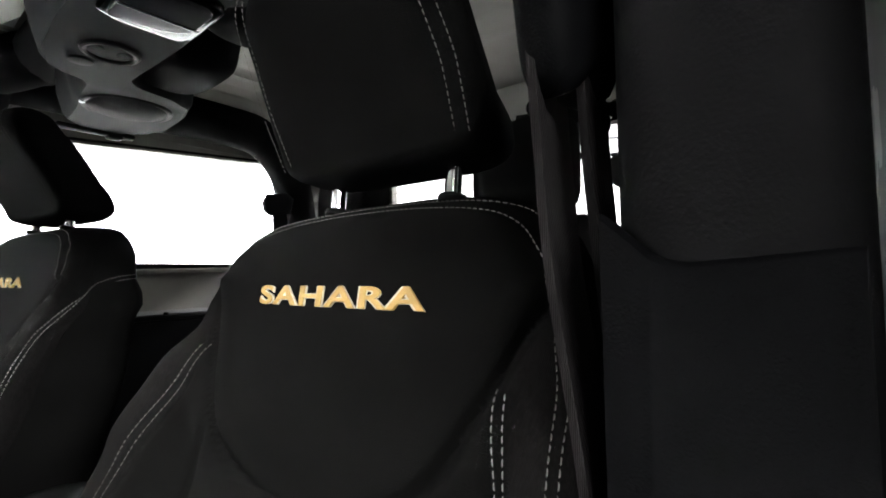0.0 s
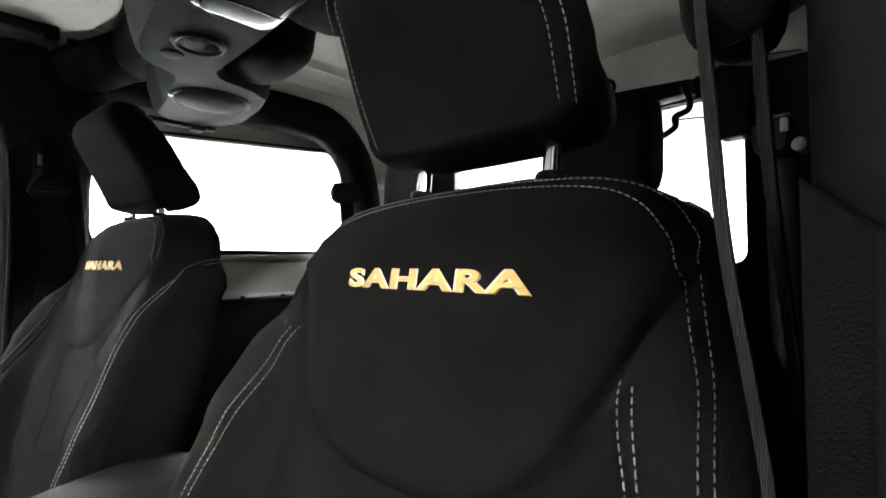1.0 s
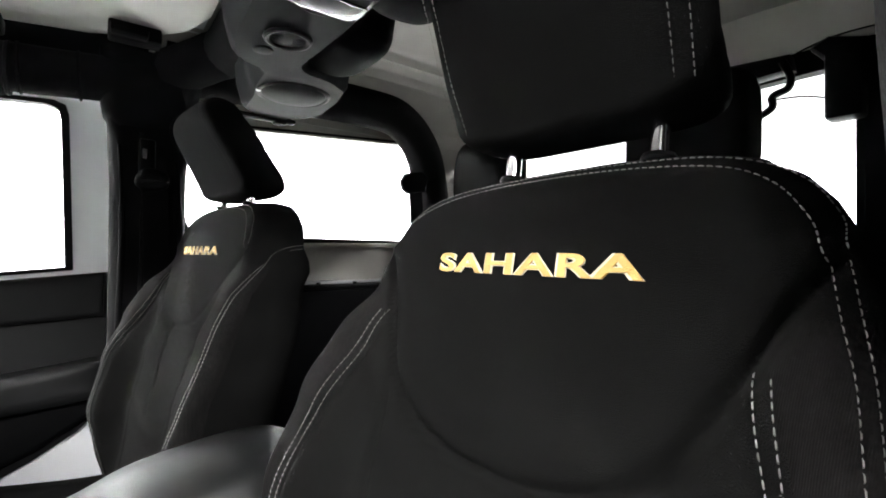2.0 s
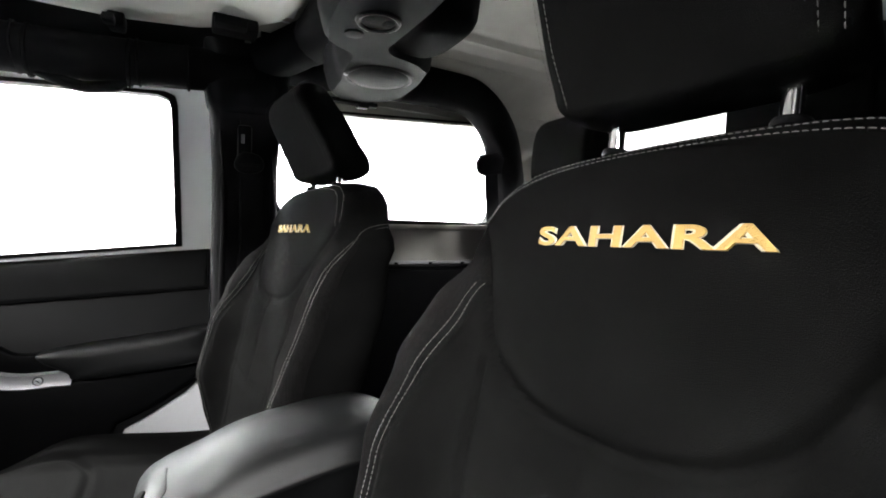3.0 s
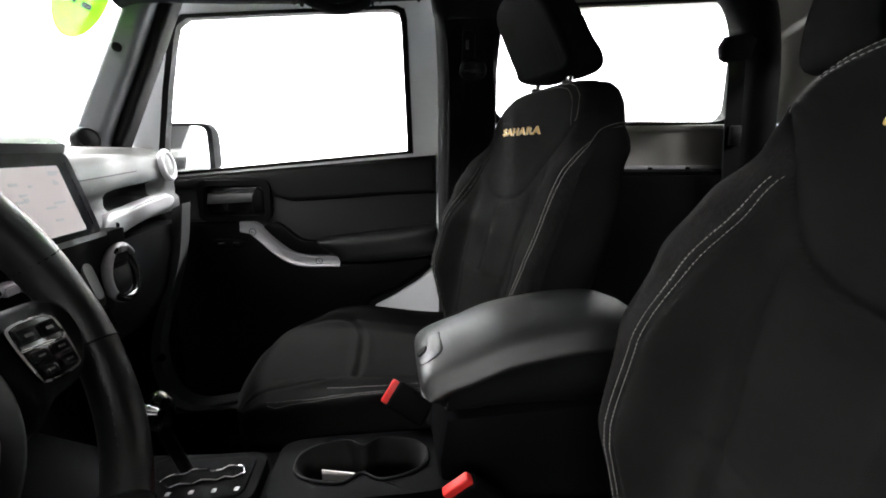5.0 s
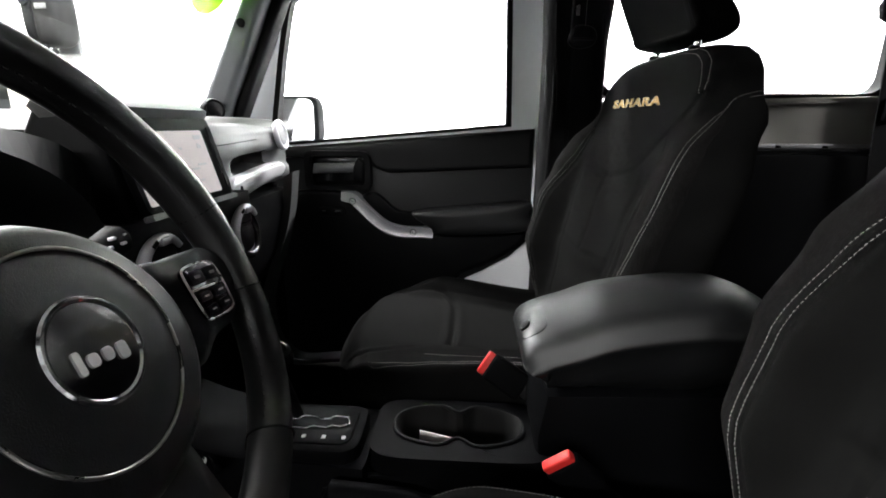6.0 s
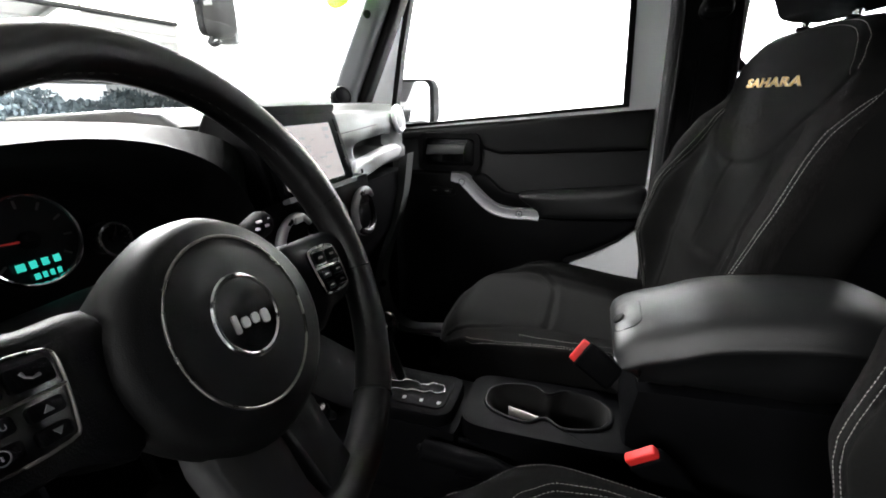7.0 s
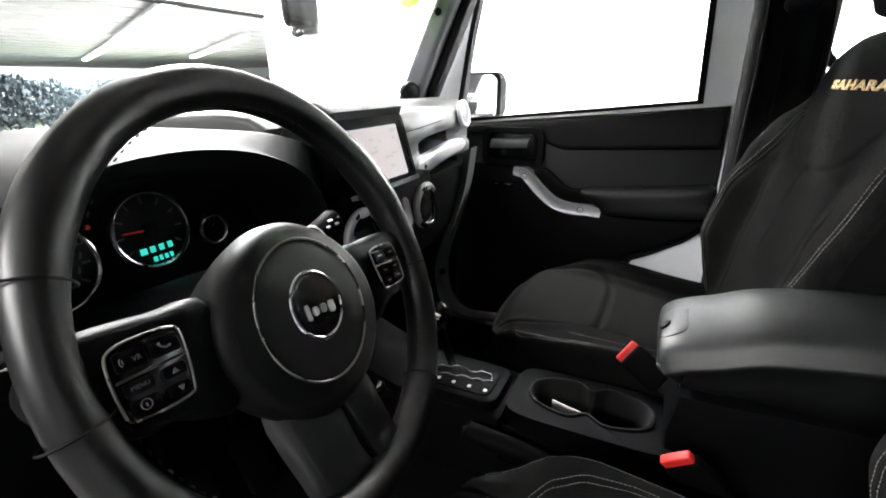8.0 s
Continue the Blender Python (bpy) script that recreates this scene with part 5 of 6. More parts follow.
part("bar_mark", box(B(), (fascia_x(0.31) + 0.0152, 0.315, 0.646), (0.0012, 0.040, 0.007)), "steel", gb)
part("bar_joint", tube(B(), [(fascia_x(y) + 0.0125, y, 0.641 + 0.012 * (y - 0.238) / 0.375 + 0.0155) for y in [0.265 + 0.032 * k for k in range(10)]], 0.0008, 6), "rubber", gb)
# thin joint line on the fascia
part("joint", tube(B(), [(fascia_x(y) + 0.0055, y, 0.7235 + 0.004 * k / 9) for k, y in [(k, 0.18 + 0.032 * k) for k in range(9)]], 0.0009, 6), "rubber", dash)
# round vent at the far end
vent = part("end_vent", ring(B(), (-0.548, 0.588, 0.733), (1, 0.05, 0.15), 0.031, 0.0070, 40, 10), "silver", dash, "pale round end vent")
part("vent_disc", cyl(B(), (-0.550, 0.589, 0.733), (1, 0.05, 0.15), 0.030, 0.012, 32, 0.003), "grey", vent)
# lower dash
part("lower_dash", span(B(), [(-0.86, 0.60), (-0.55, 0.60), (-0.545, 0.56), (-0.575, 0.44), (-0.62, 0.37), (-0.86, 0.36)], -0.66, 0.64, 0.012), "black", dash)
# pale end brace down to the sill
bm = B()
rings = []
for p in curve([(-0.528, 0.58, 0.64), (-0.545, 0.58, 0.53), (-0.575, 0.58, 0.43), (-0.608, 0.58, 0.34), (-0.622, 0.58, 0.26), (-0.605, 0.58, 0.17), (-0.55, 0.58, 0.125), (-0.44, 0.585, 0.13), (-0.30, 0.60, 0.13)], 5):
    rings.append([p + Vector(d) for d in ((-0.012, -0.016, -0.006), (0.012, -0.016, 0.006), (0.012, 0.03, 0.006), (-0.012, 0.03, -0.006))])
part("end_brace", loft(bm, rings), "dash", dash, "grey end brace")
part("brace_bolt", cyl(B(), (-0.605, 0.557, 0.27), (0.3, -1, 0), 0.010, 0.012, 16, 0.002), "black", dash)
# centre stack
stack = part("center_tower", span(B(), [(-0.70, 0.735), (-0.56, 0.740), (-0.535, 0.782), (-0.50, 0.790), (-0.475, 0.788), (-0.470, 0.770), (-0.447, 0.655), (-0.50, 0.64), (-0.72, 0.64)], -0.086, 0.112, 0.010), "black", dash, "black centre stack", sharp=40)
part("lower_console_face", span(B(), [(-0.72, 0.652), (-0.452, 0.652), (-0.452, 0.60), (-0.50, 0.47), (-0.56, 0.40), (-0.72, 0.40)], -0.105, 0.205, 0.010), "black", dash, "black lower centre face", sharp=40)
up = Vector((-0.022, 0, 0.08)).normalized()
nrm = Vector((0.08, 0, 0.022)).normalized()


def panel(bm, c, w, h, t, r=0.006):
    """A rounded slab lying on the leaning stack face."""
    c = Vector(c)
    pts = rounded(-w / 2, w / 2, -h / 2, h / 2, r)
    loft(bm, [[c + Vector((0, a, 0)) + up * b + nrm * k for a, b in pts] for k in (0, t)])
    return bm


SC = (-0.452, 0.010, 0.711)
part("screen_hood", span(B(), [(-0.545, 0.776), (-0.53, 0.793), (-0.482, 0.792), (-0.455, 0.777), (-0.458, 0.765), (-0.53, 0.760)], -0.088, 0.110, 0.010), "vinyl", dash)
bez = part("screen_bezel", panel(B(), SC, 0.184, 0.108, 0.010, 0.008), "console", dash, "black screen surround")
part("bezel_lip", panel(B(), Vector(SC) + nrm * 0.002 - up * 0.0575, 0.186, 0.007, 0.012, 0.003), "grey", bez, "pale grey lower lip")
part("screen", panel(B(), Vector(SC) + nrm * 0.0104 + Vector((0, -0.011, 0)) - up * 0.004, 0.148, 0.084, 0.0012, 0.003), "screen", bez, "lit pale navigation screen")
rng = random.Random(11)
for k in range(22):
    part("screen_mark", panel(B(), Vector(SC) + nrm * 0.0117 + Vector((0, rng.uniform(-0.072, 0.050), 0)) + up * rng.uniform(-0.040, 0.030), rng.uniform(0.004, 0.020), rng.uniform(0.0015, 0.0045), 0.0003, 0.0007), "screen_print", bez)
for k in range(4):
    part("screen_key", panel(B(), Vector(SC) + nrm * 0.0104 + Vector((0, 0.0845, 0)) + up * (0.033 - 0.022 * k), 0.010, 0.019, 0.0015, 0.002), "console", bez)
# round centre vents
for y, z, x in ((0.167, 0.588, -0.452), (-0.045, 0.588, -0.452)):
    v = part("center_vent", ring(B(), (x, y, z), nrm, 0.041, 0.0060, 44, 10), "gloss", dash, "gloss black round vent")
    part("vent_trim", tube(B(), [Vector((x + 0.006, y + 0.040 * math.cos(a), z + 0.040 * math.sin(a))) for a in [radians(35 + 11 * k) for k in range(28)]], [0.0040 + 0.0034 * math.sin(math.pi * k / 27) for k in range(28)], 10), "silver", v, "silver trim arc")
    for q in (118, 236):
        part("trim_window", box(B(), (x + 0.0115, y + 0.0405 * math.cos(radians(q)), z + 0.0405 * math.sin(radians(q))), (0.003, 0.006, 0.012), 0.001, 1, (q - 180, 0, 0)), "rubber", v)
    part("vent_core", cyl(B(), (x - 0.007, y, z), nrm, 0.036, 0.012, 36, 0.002), "console", v)
    for k in (-1, 1):
        part("vent_slat", box(B(), (x - 0.001, y, z + 0.013 * k), (0.003, 2 * math.sqrt(max(0.0001, 0.033 ** 2 - (0.013 * k) ** 2)), 0.003), 0.001, 1), "console", v)
    part("vent_tab", box(B(), (x + 0.010, y, z + 0.036), (0.008, 0.018, 0.010), 0.002), "silver", v)
part("oval_bezel", panel(B(), (-0.4535, 0.075, 0.592), 0.070, 0.075, 0.004, 0.010), "rubber", dash)
part("oval_key", panel(B(), (-0.4505, 0.095, 0.592), 0.020, 0.052, 0.006, 0.0095), "grey", dash, "pale oval hazard key")
# switch rows below
for r in range(2):
    for k in range(4):
        part("switch", panel(B(), (-0.462 - 0.025 * r, -0.05 + 0.05 * k + 0.02, 0.525 - 0.045 * r), 0.040, 0.028, 0.008, 0.004), "gloss", dash)
# ball-topped sensor on the dash top
ball = thing("dash_speaker", (-0.71, 0.56, 0.775), "small round black tweeter on the dash top", "tweeter")
q = Vector((0.8, -0.55, 0.25)).normalized()
c = Vector((-0.707, 0.577, 0.790))
side = q.cross(Vector((0, 0, 1))).normalized()
rise = side.cross(q)
rings = []
for a, r in ((-0.030, 0.010), (-0.024, 0.020), (-0.012, 0.0275), (0.0, 0.0295), (0.010, 0.027), (0.014, 0.0235), (0.011, 0.020), (0.013, 0.012), (0.0145, 0.003)):
    rings.append([c + q * a + (side * math.cos(t_) + rise * math.sin(t_)) * r for t_ in [2 * math.pi * k / 28 for k in range(28)]])
part("pod", loft(B(), rings), "black", ball, sharp=50)
part("foot", box(B(), (-0.715, 0.58, 0.770), (0.045, 0.04, 0.02), 0.006), "black", ball)

# ---- instrument cluster ----
ic = thing("instrument_cluster", (-0.55, -0.36, 0.60), "instrument cluster with chrome-ringed dials and teal display", "instruments")
bm = B()
arch = [(-0.348 + 0.252 * math.cos(a), 0.555 + 0.214 * max(0, math.sin(a)) ** 0.72) for a in [math.pi * k / 30 for k in range(31)]]
brow = [(-0.348 + 0.275 * math.cos(a), 0.555 + 0.215 * max(0, math.sin(a)) ** 0.2) for a in [math.pi * k / 30 for k in range(31)]]
arch_i = [(-0.352 + 0.222 * math.cos(a), 0.555 + 0.188 * max(0, math.sin(a)) ** 0.75) for a in [math.pi * k / 30 for k in range(31)]]
rings = []
for k, (x, src, g) in enumerate(((-0.72, brow, 0.995), (-0.56, brow, 1.0), (-0.51, brow, 0.998), (-0.487, brow, 0.985), (-0.458, arch, 0.992), (-0.428, arch, 0.955), (-0.440, arch_i, 1.0), (-0.52, arch_i, 0.95), (-0.53, arch_i, 0.90))):
    rings.append([(x - 0.035 * (1 - (z - 0.55) / 0.21) * (1 if k in (4, 5, 6) else 0), -0.36 + (y + 0.36) * g, 0.555 + (z - 0.555) * g) for y, z in src])
loft(bm, rings, closed=False)
part("hood", bm, "hood", ic, "black grained cluster hood", sharp=75)
part("backing", prism(B(), [(y, z) for y, z in arch_i], "x", -0.56, -0.535), "plate", ic)
gx = -0.515
gn = Vector((1, 0, 0.18)).normalized()
rng = random.Random(2)


def dial(y, z, r, ang, label):
    d = part("dial", cyl(B(), (gx - 0.012, y, z), gn, r, 0.012, 48), "plate", ic, label)
    part("dial_ring", ring(B(), (gx, y, z), gn, r, 0.0023, 56, 8), "chrome", d, "thin chrome ring")
    part("dial_glass", cyl(B(), (gx - 0.004, y, z), gn, r * 0.2, 0.006, 20), "gloss", d)
    e1, e2 = Vector((0, 1, 0)), Vector((-0.18, 0, 1)).normalized()
    c = Vector((gx, y, z)) - gn * 0.004
    bm = B()
    n = 9
    for k in range(n):
        a = radians(215 - 250 * k / (n - 1))
        o = c - e1 * math.cos(a) * r * 0.8 + e2 * math.sin(a) * r * 0.8
        t = -e1 * math.cos(a) + e2 * math.sin(a)
        s = t.cross(gn)
        loft(bm, [[o + t * q * r * 0.09 + s * w * r * 0.025 + gn * kk for q, w in ((-1, -1), (1, -1), (1, 1), (-1, 1))] for kk in (0, 0.0005)])
    part("dial_mark", bm, "dim", d, "dim dial marks")
    a = radians(ang)
    t = -e1 * math.cos(a) + e2 * math.sin(a)
    s = t.cross(gn)
    bm = B()
    loft(bm, [[c + gn * (0.001 + kk) + s * 0.0012, c + gn * (0.001 + kk) - s * 0.0012, c + gn * (0.001 + kk) + t * r * 0.72 - s * 0.0004, c + gn * (0.001 + kk) + t * r * 0.72 + s * 0.0004] for kk in (0, 0.0008)])
    if r > 0.03:
        part("needle", bm, "needle", d, "lit red needle")
    else:
        part("needle", bm, "dim", d)
    return d, c, e1, e2


d, c, e1, e2 = dial(-0.325, 0.671, 0.040, 5, "black round speedometer")
bm = B()
for r0, n, w in ((-0.0205, 4, 0.0080), (-0.0315, 4, 0.0050)):
    for k in range(n):
        o = c + gn * 0.0012 + e2 * r0 + e1 * ((k - (n - 1) / 2) * -w * 1.22 + (0.0 if w > 0.006 else 0.004))
        h = 0.0033 if w > 0.006 else 0.0026
        loft(bm, [[o + e1 * a * w * (0.44 if k == n - 1 else 0.34) + e2 * b * h + gn * kk for a, b in ((-1, -1), (1, -1), (1, 1), (-1, 1))] for kk in (0, 0.0006)])
part("display", bm, "teal", d, "teal lit figures as bars")
d, c, e1, e2 = dial(-0.424, 0.660, 0.041, 30, "black round rev counter")
bm = B()
for q in ((-0.010, -0.030, 0.004, 0.003), (-0.017, -0.030, 0.002, 0.003)):
    o = c + gn * 0.0012 + e1 * q[0] + e2 * q[1]
    loft(bm, [[o + e1 * a * q[2] + e2 * b * q[3] + gn * kk for a, b in ((-1, -1), (1, -1), (1, 1), (-1, 1))] for kk in (0, 0.0006)])
part("display", bm, "teal", d, "teal lit figure as a bar")
dial(-0.252, 0.651, 0.0165, 120, "small black fuel gauge")
part("warning_lamp", cyl(B(), (gx, -0.384, 0.69), gn, 0.0022, 0.002, 12), "needle", ic, "red warning lamp")

# ---- steering wheel ----
WC = Vector((-0.281, -0.358, 0.658))
WT, WY = radians(24.4), radians(4.3)
WN = Vector((math.cos(WT) * math.cos(WY), math.cos(WT) * math.sin(WY), math.sin(WT)))
WR = Vector((-math.sin(WY), math.cos(WY), 0))  # towards the car's right
WU = WN.cross(WR)
TURN = radians(7)
wr, wu = WR * math.cos(TURN) - WU * math.sin(TURN), WU * math.cos(TURN) + WR * math.sin(TURN)


def W(a, b, n=0.0):
    """A place on the wheel: a to the right, b up, n towards the driver."""
    return WC + wr * a + wu * b + WN * n


sw = thing("steering_wheel", WC - WN * 0.10, "black leather steering wheel with a round badge", "steering wheel")
RM = 0.1705
rim = [W(RM * math.sin(t), RM * math.cos(t)) for t in [2 * math.pi * k / 72 for k in range(72)]]
rad = []
for k in range(72):
    t = 2 * math.pi * k / 72
    grip_ = max(0, math.cos(2 * (t - radians(62)))) ** 6 * (1 if t < math.pi else 0) + max(0, math.cos(2 * (t - radians(298)))) ** 6 * (1 if t > math.pi else 0)
    rad.append(0.0165 + 0.0018 * grip_ - 0.0036 * math.exp(-((math.degrees(t) - 280) / 38) ** 2))
part("rim", tube(B(), rim, rad, 18, loop=True), "leather", sw, "black leather rim", sharp=80)
# rim seams and inner stitching
for deg in (-97, -72, 72, 97, 140, 220):
    t = radians(deg)
    bm = ring(B(), W(RM * math.sin(t), RM * math.cos(t)), wr * math.cos(t) - wu * math.sin(t), 0.0170, 0.0009, 24, 5)
    part("rim_seam", bm, "rubber", sw)
bm = B()
for a0, a1 in ((-70, 70), (100, 138), (222, 260)):
    line = [W((RM - 0.0158) * math.sin(radians(a0 + (a1 - a0) * k / 60)), (RM - 0.0158) * math.cos(radians(a0 + (a1 - a0) * k / 60)), 0.006) for k in range(61)]
    stitches(bm, line, lambda p: (WC - p).normalized(), 0.004, 0.004, 0.0007, 0.0006)
tagged(part("rim_stitching", bm, "dark_thread", sw), kind="stuff")


def H(a, b, n=0.0):
    """A place on the hub, whose middle lies a little below the rim's."""
    return W(a - 0.010, b - 0.0165, n + 0.010)


def wheel_loft(bm, outline, levels):
    """Outlines in wheel places, each at its own scale and height."""
    loft(bm, [[H(cx + (a - cx) * k, cy + (b - cy) * k, n) for a, b in outline] for k, n, cx, cy in levels])
    return bm


# airbag pad
pad = [(0.080 * math.cos(t) * (1 + 0.05 * math.cos(2 * t)), 0.078 * math.sin(t) - 0.003) for t in [2 * math.pi * k / 56 for k in range(56)]]
part("hub_pad", wheel_loft(B(), pad, [(0.84, -0.055, 0, 0), (0.95, -0.030, 0, 0), (1.0, -0.014, 0, 0), (0.985, -0.004, 0, 0), (0.93, 0.003, 0, 0), (0.86, 0.0065, 0, 0), (0.5, 0.008, 0, 0), (0.1, 0.0085, 0, 0)]), "soft", sw, "black vinyl hub pad", sharp=60)
part("pad_ring", tube(B(), [H(0.056 * math.cos(t), 0.056 * math.sin(t) + 0.001, 0.0078) for t in [2 * math.pi * k / 60 for k in range(60)]], 0.0010, 8, loop=True), "dimchrome", sw, "fine raised ring on the hub")
badge = part("badge", wheel_loft(B(), [(0.0248 * math.cos(t), 0.0248 * math.sin(t) + 0.003) for t in [2 * math.pi * k / 44 for k in range(44)]], [(1, 0.006, 0, 0), (1, 0.0102, 0, 0), (0.97, 0.011, 0, 0), (0.1, 0.0115, 0, 0)]), "gloss", sw, "gloss black round badge")
part("badge_ring", tube(B(), [H(0.0262 * math.cos(t), 0.0262 * math.sin(t) + 0.003, 0.0102) for t in [2 * math.pi * k / 52 for k in range(52)]], 0.0019, 8, loop=True), "chrome", badge, "chrome badge ring")
bm = B()
for k, (a, w, h, b) in enumerate(((-0.0135, 0.0038, 0.012, 0.0), (-0.0058, 0.0064, 0.007, -0.001), (0.0030, 0.0064, 0.007, -0.001), (0.0120, 0.0064, 0.0095, -0.0025))):
    pts = rounded(a - w / 2, a + w / 2, b - h / 2, b + h / 2, min(w, h) * 0.42, 4)
    loft(bm, [[H(p, q, n) for p, q in pts] for n in (0.0108, 0.0126)])
part("emblem", bm, "bright", badge, "chrome emblem shapes")
# side spokes with button clusters
for s in (1, -1):
    arm = [(0.070, 0.034), (0.105, 0.040), (0.135, 0.042), (0.158, 0.040), (0.172, 0.020), (0.160, -0.006), (0.140, -0.022), (0.110, -0.026), (0.076, -0.036)]
    arm = [(p.x * s, p.y) for p in curve([(a, b, 0) for a, b in arm], 4, loop=True)]
    sp = part("spoke", wheel_loft(B(), arm, [(0.95, -0.036, 0.12 * s, -0.01), (1, -0.022, 0.12 * s, -0.01), (0.98, -0.010, 0.12 * s, -0.01), (0.90, -0.004, 0.12 * s, -0.01), (0.3, -0.003, 0.12 * s, -0.01)]), "black", sw, "black spoke with control keys", sharp=60)
    key = [(0.105, 0.0275), (0.122, 0.029), (0.138, 0.027), (0.143, 0.019), (0.143, -0.004), (0.138, -0.0125), (0.109, -0.013), (0.1035, -0.006), (0.1005, 0.021)]
    key = [(p.x * s, p.y) for p in curve([(a, b, 0) for a, b in key], 3, loop=True)]
    part("key_plate", wheel_loft(B(), key, [(1, -0.008, 0.122 * s, 0.007), (0.98, 0.0, 0.122 * s, 0.007), (0.9, 0.0005, 0.122 * s, 0.007)]), "gloss", sp)
    part("key_frame", tube(B(), [H(a, b, 0.0) for a, b in key], 0.0008, 8, loop=True), "dimchrome", sp, "thin chrome key frame")
    part("key_divider", tube(B(), [H(0.1015 * s, 0.0105, 0.001), H(0.1415 * s, 0.0095, 0.001)], 0.0007, 6), "dimchrome", sp)
    marks = s > 0
    for a, b, w, h in ((0.1125, 0.0190, 0.017, 0.0105), (0.1315, 0.0190, 0.016, 0.0105), (0.1125, 0.0038, 0.014, 0.007), (0.132, 0.0042, 0.016, 0.0075), (0.132, -0.0060, 0.015, 0.0075), (0.1135, -0.0068, 0.013, 0.007)):
        o = [(p * s, q) for p, q in rounded(a - w / 2, a + w / 2, b - h / 2, b + h / 2, 0.002, 3)]
        part("key", wheel_loft(B(), o, [(1, -0.002, a * s, b), (0.98, 0.0018, a * s, b), (0.9, 0.0022, a * s, b)]), "console", sp)
        if marks:
            part("key_mark", wheel_loft(B(), [(a * s + x * w * 0.2, b + z * h * 0.1) for x, z in ((-1, -1), (1, -1), (1, 1), (-1, 1))], [(1, 0.0020, a * s, b), (1, 0.0025, a * s, b)]), "dim", sp, "small pale key mark")
def key_word(text, a, b, wide, tall):
    data = bpy.data.curves.new("word", "FONT")
    data.body, data.size = text, 1.0
    tmp = bpy.data.objects.new("word", data)
    scene.collection.objects.link(tmp)
    me = bpy.data.meshes.new_from_object(tmp.evaluated_get(bpy.context.evaluated_depsgraph_get()))
    bm = B()
    bm.from_mesh(me)
    bpy.data.objects.remove(tmp)
    span_ = max(v.co.x for v in bm.verts)
    for v in bm.verts:
        v.co = H(a + v.co.x / span_ * wide, b + v.co.y * tall, 0.0027)
    part("key_word", bm, "faint", sw, "small pale printed word")


key_word("MENU", -0.1370, 0.0032, 0.0098, 0.0030)
key_word("VR", -0.1310, 0.0172, 0.0050, 0.0042)
# printed key signs: voice arcs, handset, arrows, information ring
bm = B()
for r in (0.0014, 0.0028):
    tube(bm, [H(-0.1345 - r * math.cos(q), 0.0188 + r * math.sin(q), 0.0026) for q in [radians(-50 + 20 * k) for k in range(6)]], 0.0003, 6)
tube(bm, [H(-0.1160, 0.0212, 0.0026), H(-0.1150, 0.0190, 0.0026), H(-0.1125, 0.0176, 0.0026), H(-0.1098, 0.0182, 0.0026)], [0.0008, 0.0005, 0.0005, 0.0008], 8)
ring(bm, H(-0.1325, -0.0060, 0.0026), WN, 0.0028, 0.0003, 24, 6)
tube(bm, [H(-0.1325, -0.0072, 0.0026), H(-0.1325, -0.0052, 0.0026)], 0.0004, 6)
for b, k in ((0.0038, 1), (-0.0068, -1)):
    loft(bm, [[H(-0.1125 + x * 0.0020, b + z * 0.0015 * k, n) for x, z in ((-1, -1), (1, -1), (0, 1))] for n in (0.0022, 0.0027)])
part("key_sign", bm, "faint", sw, "small pale printed key signs")
# twin lower spoke
for s in (1, -1):
    leg = [(0.006, -0.066), (0.038, -0.056), (0.050, -0.108), (0.057, -0.145), (0.046, -0.160), (0.027, -0.160), (0.015, -0.117)] if s > 0 else [(-0.052, -0.050), (-0.004, -0.066), (0.006, -0.117), (0.018, -0.150), (0.010, -0.162), (-0.028, -0.162), (-0.042, -0.118)]
    part("lower_spoke", wheel_loft(B(), [(p.x, p.y) for p in curve([(a, b, 0) for a, b in leg], 3, loop=True)], [(0.95, -0.032, 0.01 + 0.022 * s, -0.11), (1, -0.020, 0.01 + 0.022 * s, -0.11), (0.97, -0.010, 0.01 + 0.022 * s, -0.11), (0.88, -0.006, 0.01 + 0.022 * s, -0.11), (0.3, -0.005, 0.01 + 0.022 * s, -0.11)]), "satin", sw, sharp=60)
# column and stalks
col = thing("steering_column", WC - WN * 0.26, "black steering column shroud with stalks", "steering column")
rings = []
for d, r, rz in ((-0.035, 0.050, 0.050), (-0.05, 0.058, 0.055), (-0.12, 0.062, 0.060), (-0.20, 0.066, 0.064), (-0.27, 0.066, 0.066)):
    rings.append([WC + WN * d + WR * r * math.cos(t) + WU * (rz * math.sin(t) - 0.012) for t in [2 * math.pi * k / 28 for k in range(28)]])
part("shroud", loft(B(), rings), "black", col)
for s in (1, -1):
    a = WC - WN * 0.07 + WR * (0.041 if s > 0 else -0.055) + WU * 0.013
    st1 = part("stalk", tube(B(), [a, a + WR * 0.055 * s + WN * 0.004 + WU * 0.012, a + WR * 0.075 * s + WN * 0.005 + WU * 0.017, a + WR * 0.078 * s + WU * 0.018, a + WR * 0.112 * s + WN * 0.006 + WU * 0.026, a + WR * 0.116 * s + WN * 0.006 + WU * 0.027], [0.0075, 0.0085, 0.009, 0.0125, 0.0135, 0.011], 16), "console", col)
    part("stalk_mark", tube(B(), [a + WR * 0.080 * s + WU * 0.018, a + WR * 0.083 * s + WU * 0.019], 0.0133, 16), "marking", st1)
    for k, (o, w) in enumerate(((0.088, 0.004), (0.095, 0.006), (0.103, 0.005), (0.109, 0.003))):
        q = a + WR * o * s + WU * (0.0215 + 0.006 * (k % 2)) + WN * 0.0175
        part("stalk_sign", box(B(), q, (0.003, w, 0.0022), 0.0004), "marking", st1)
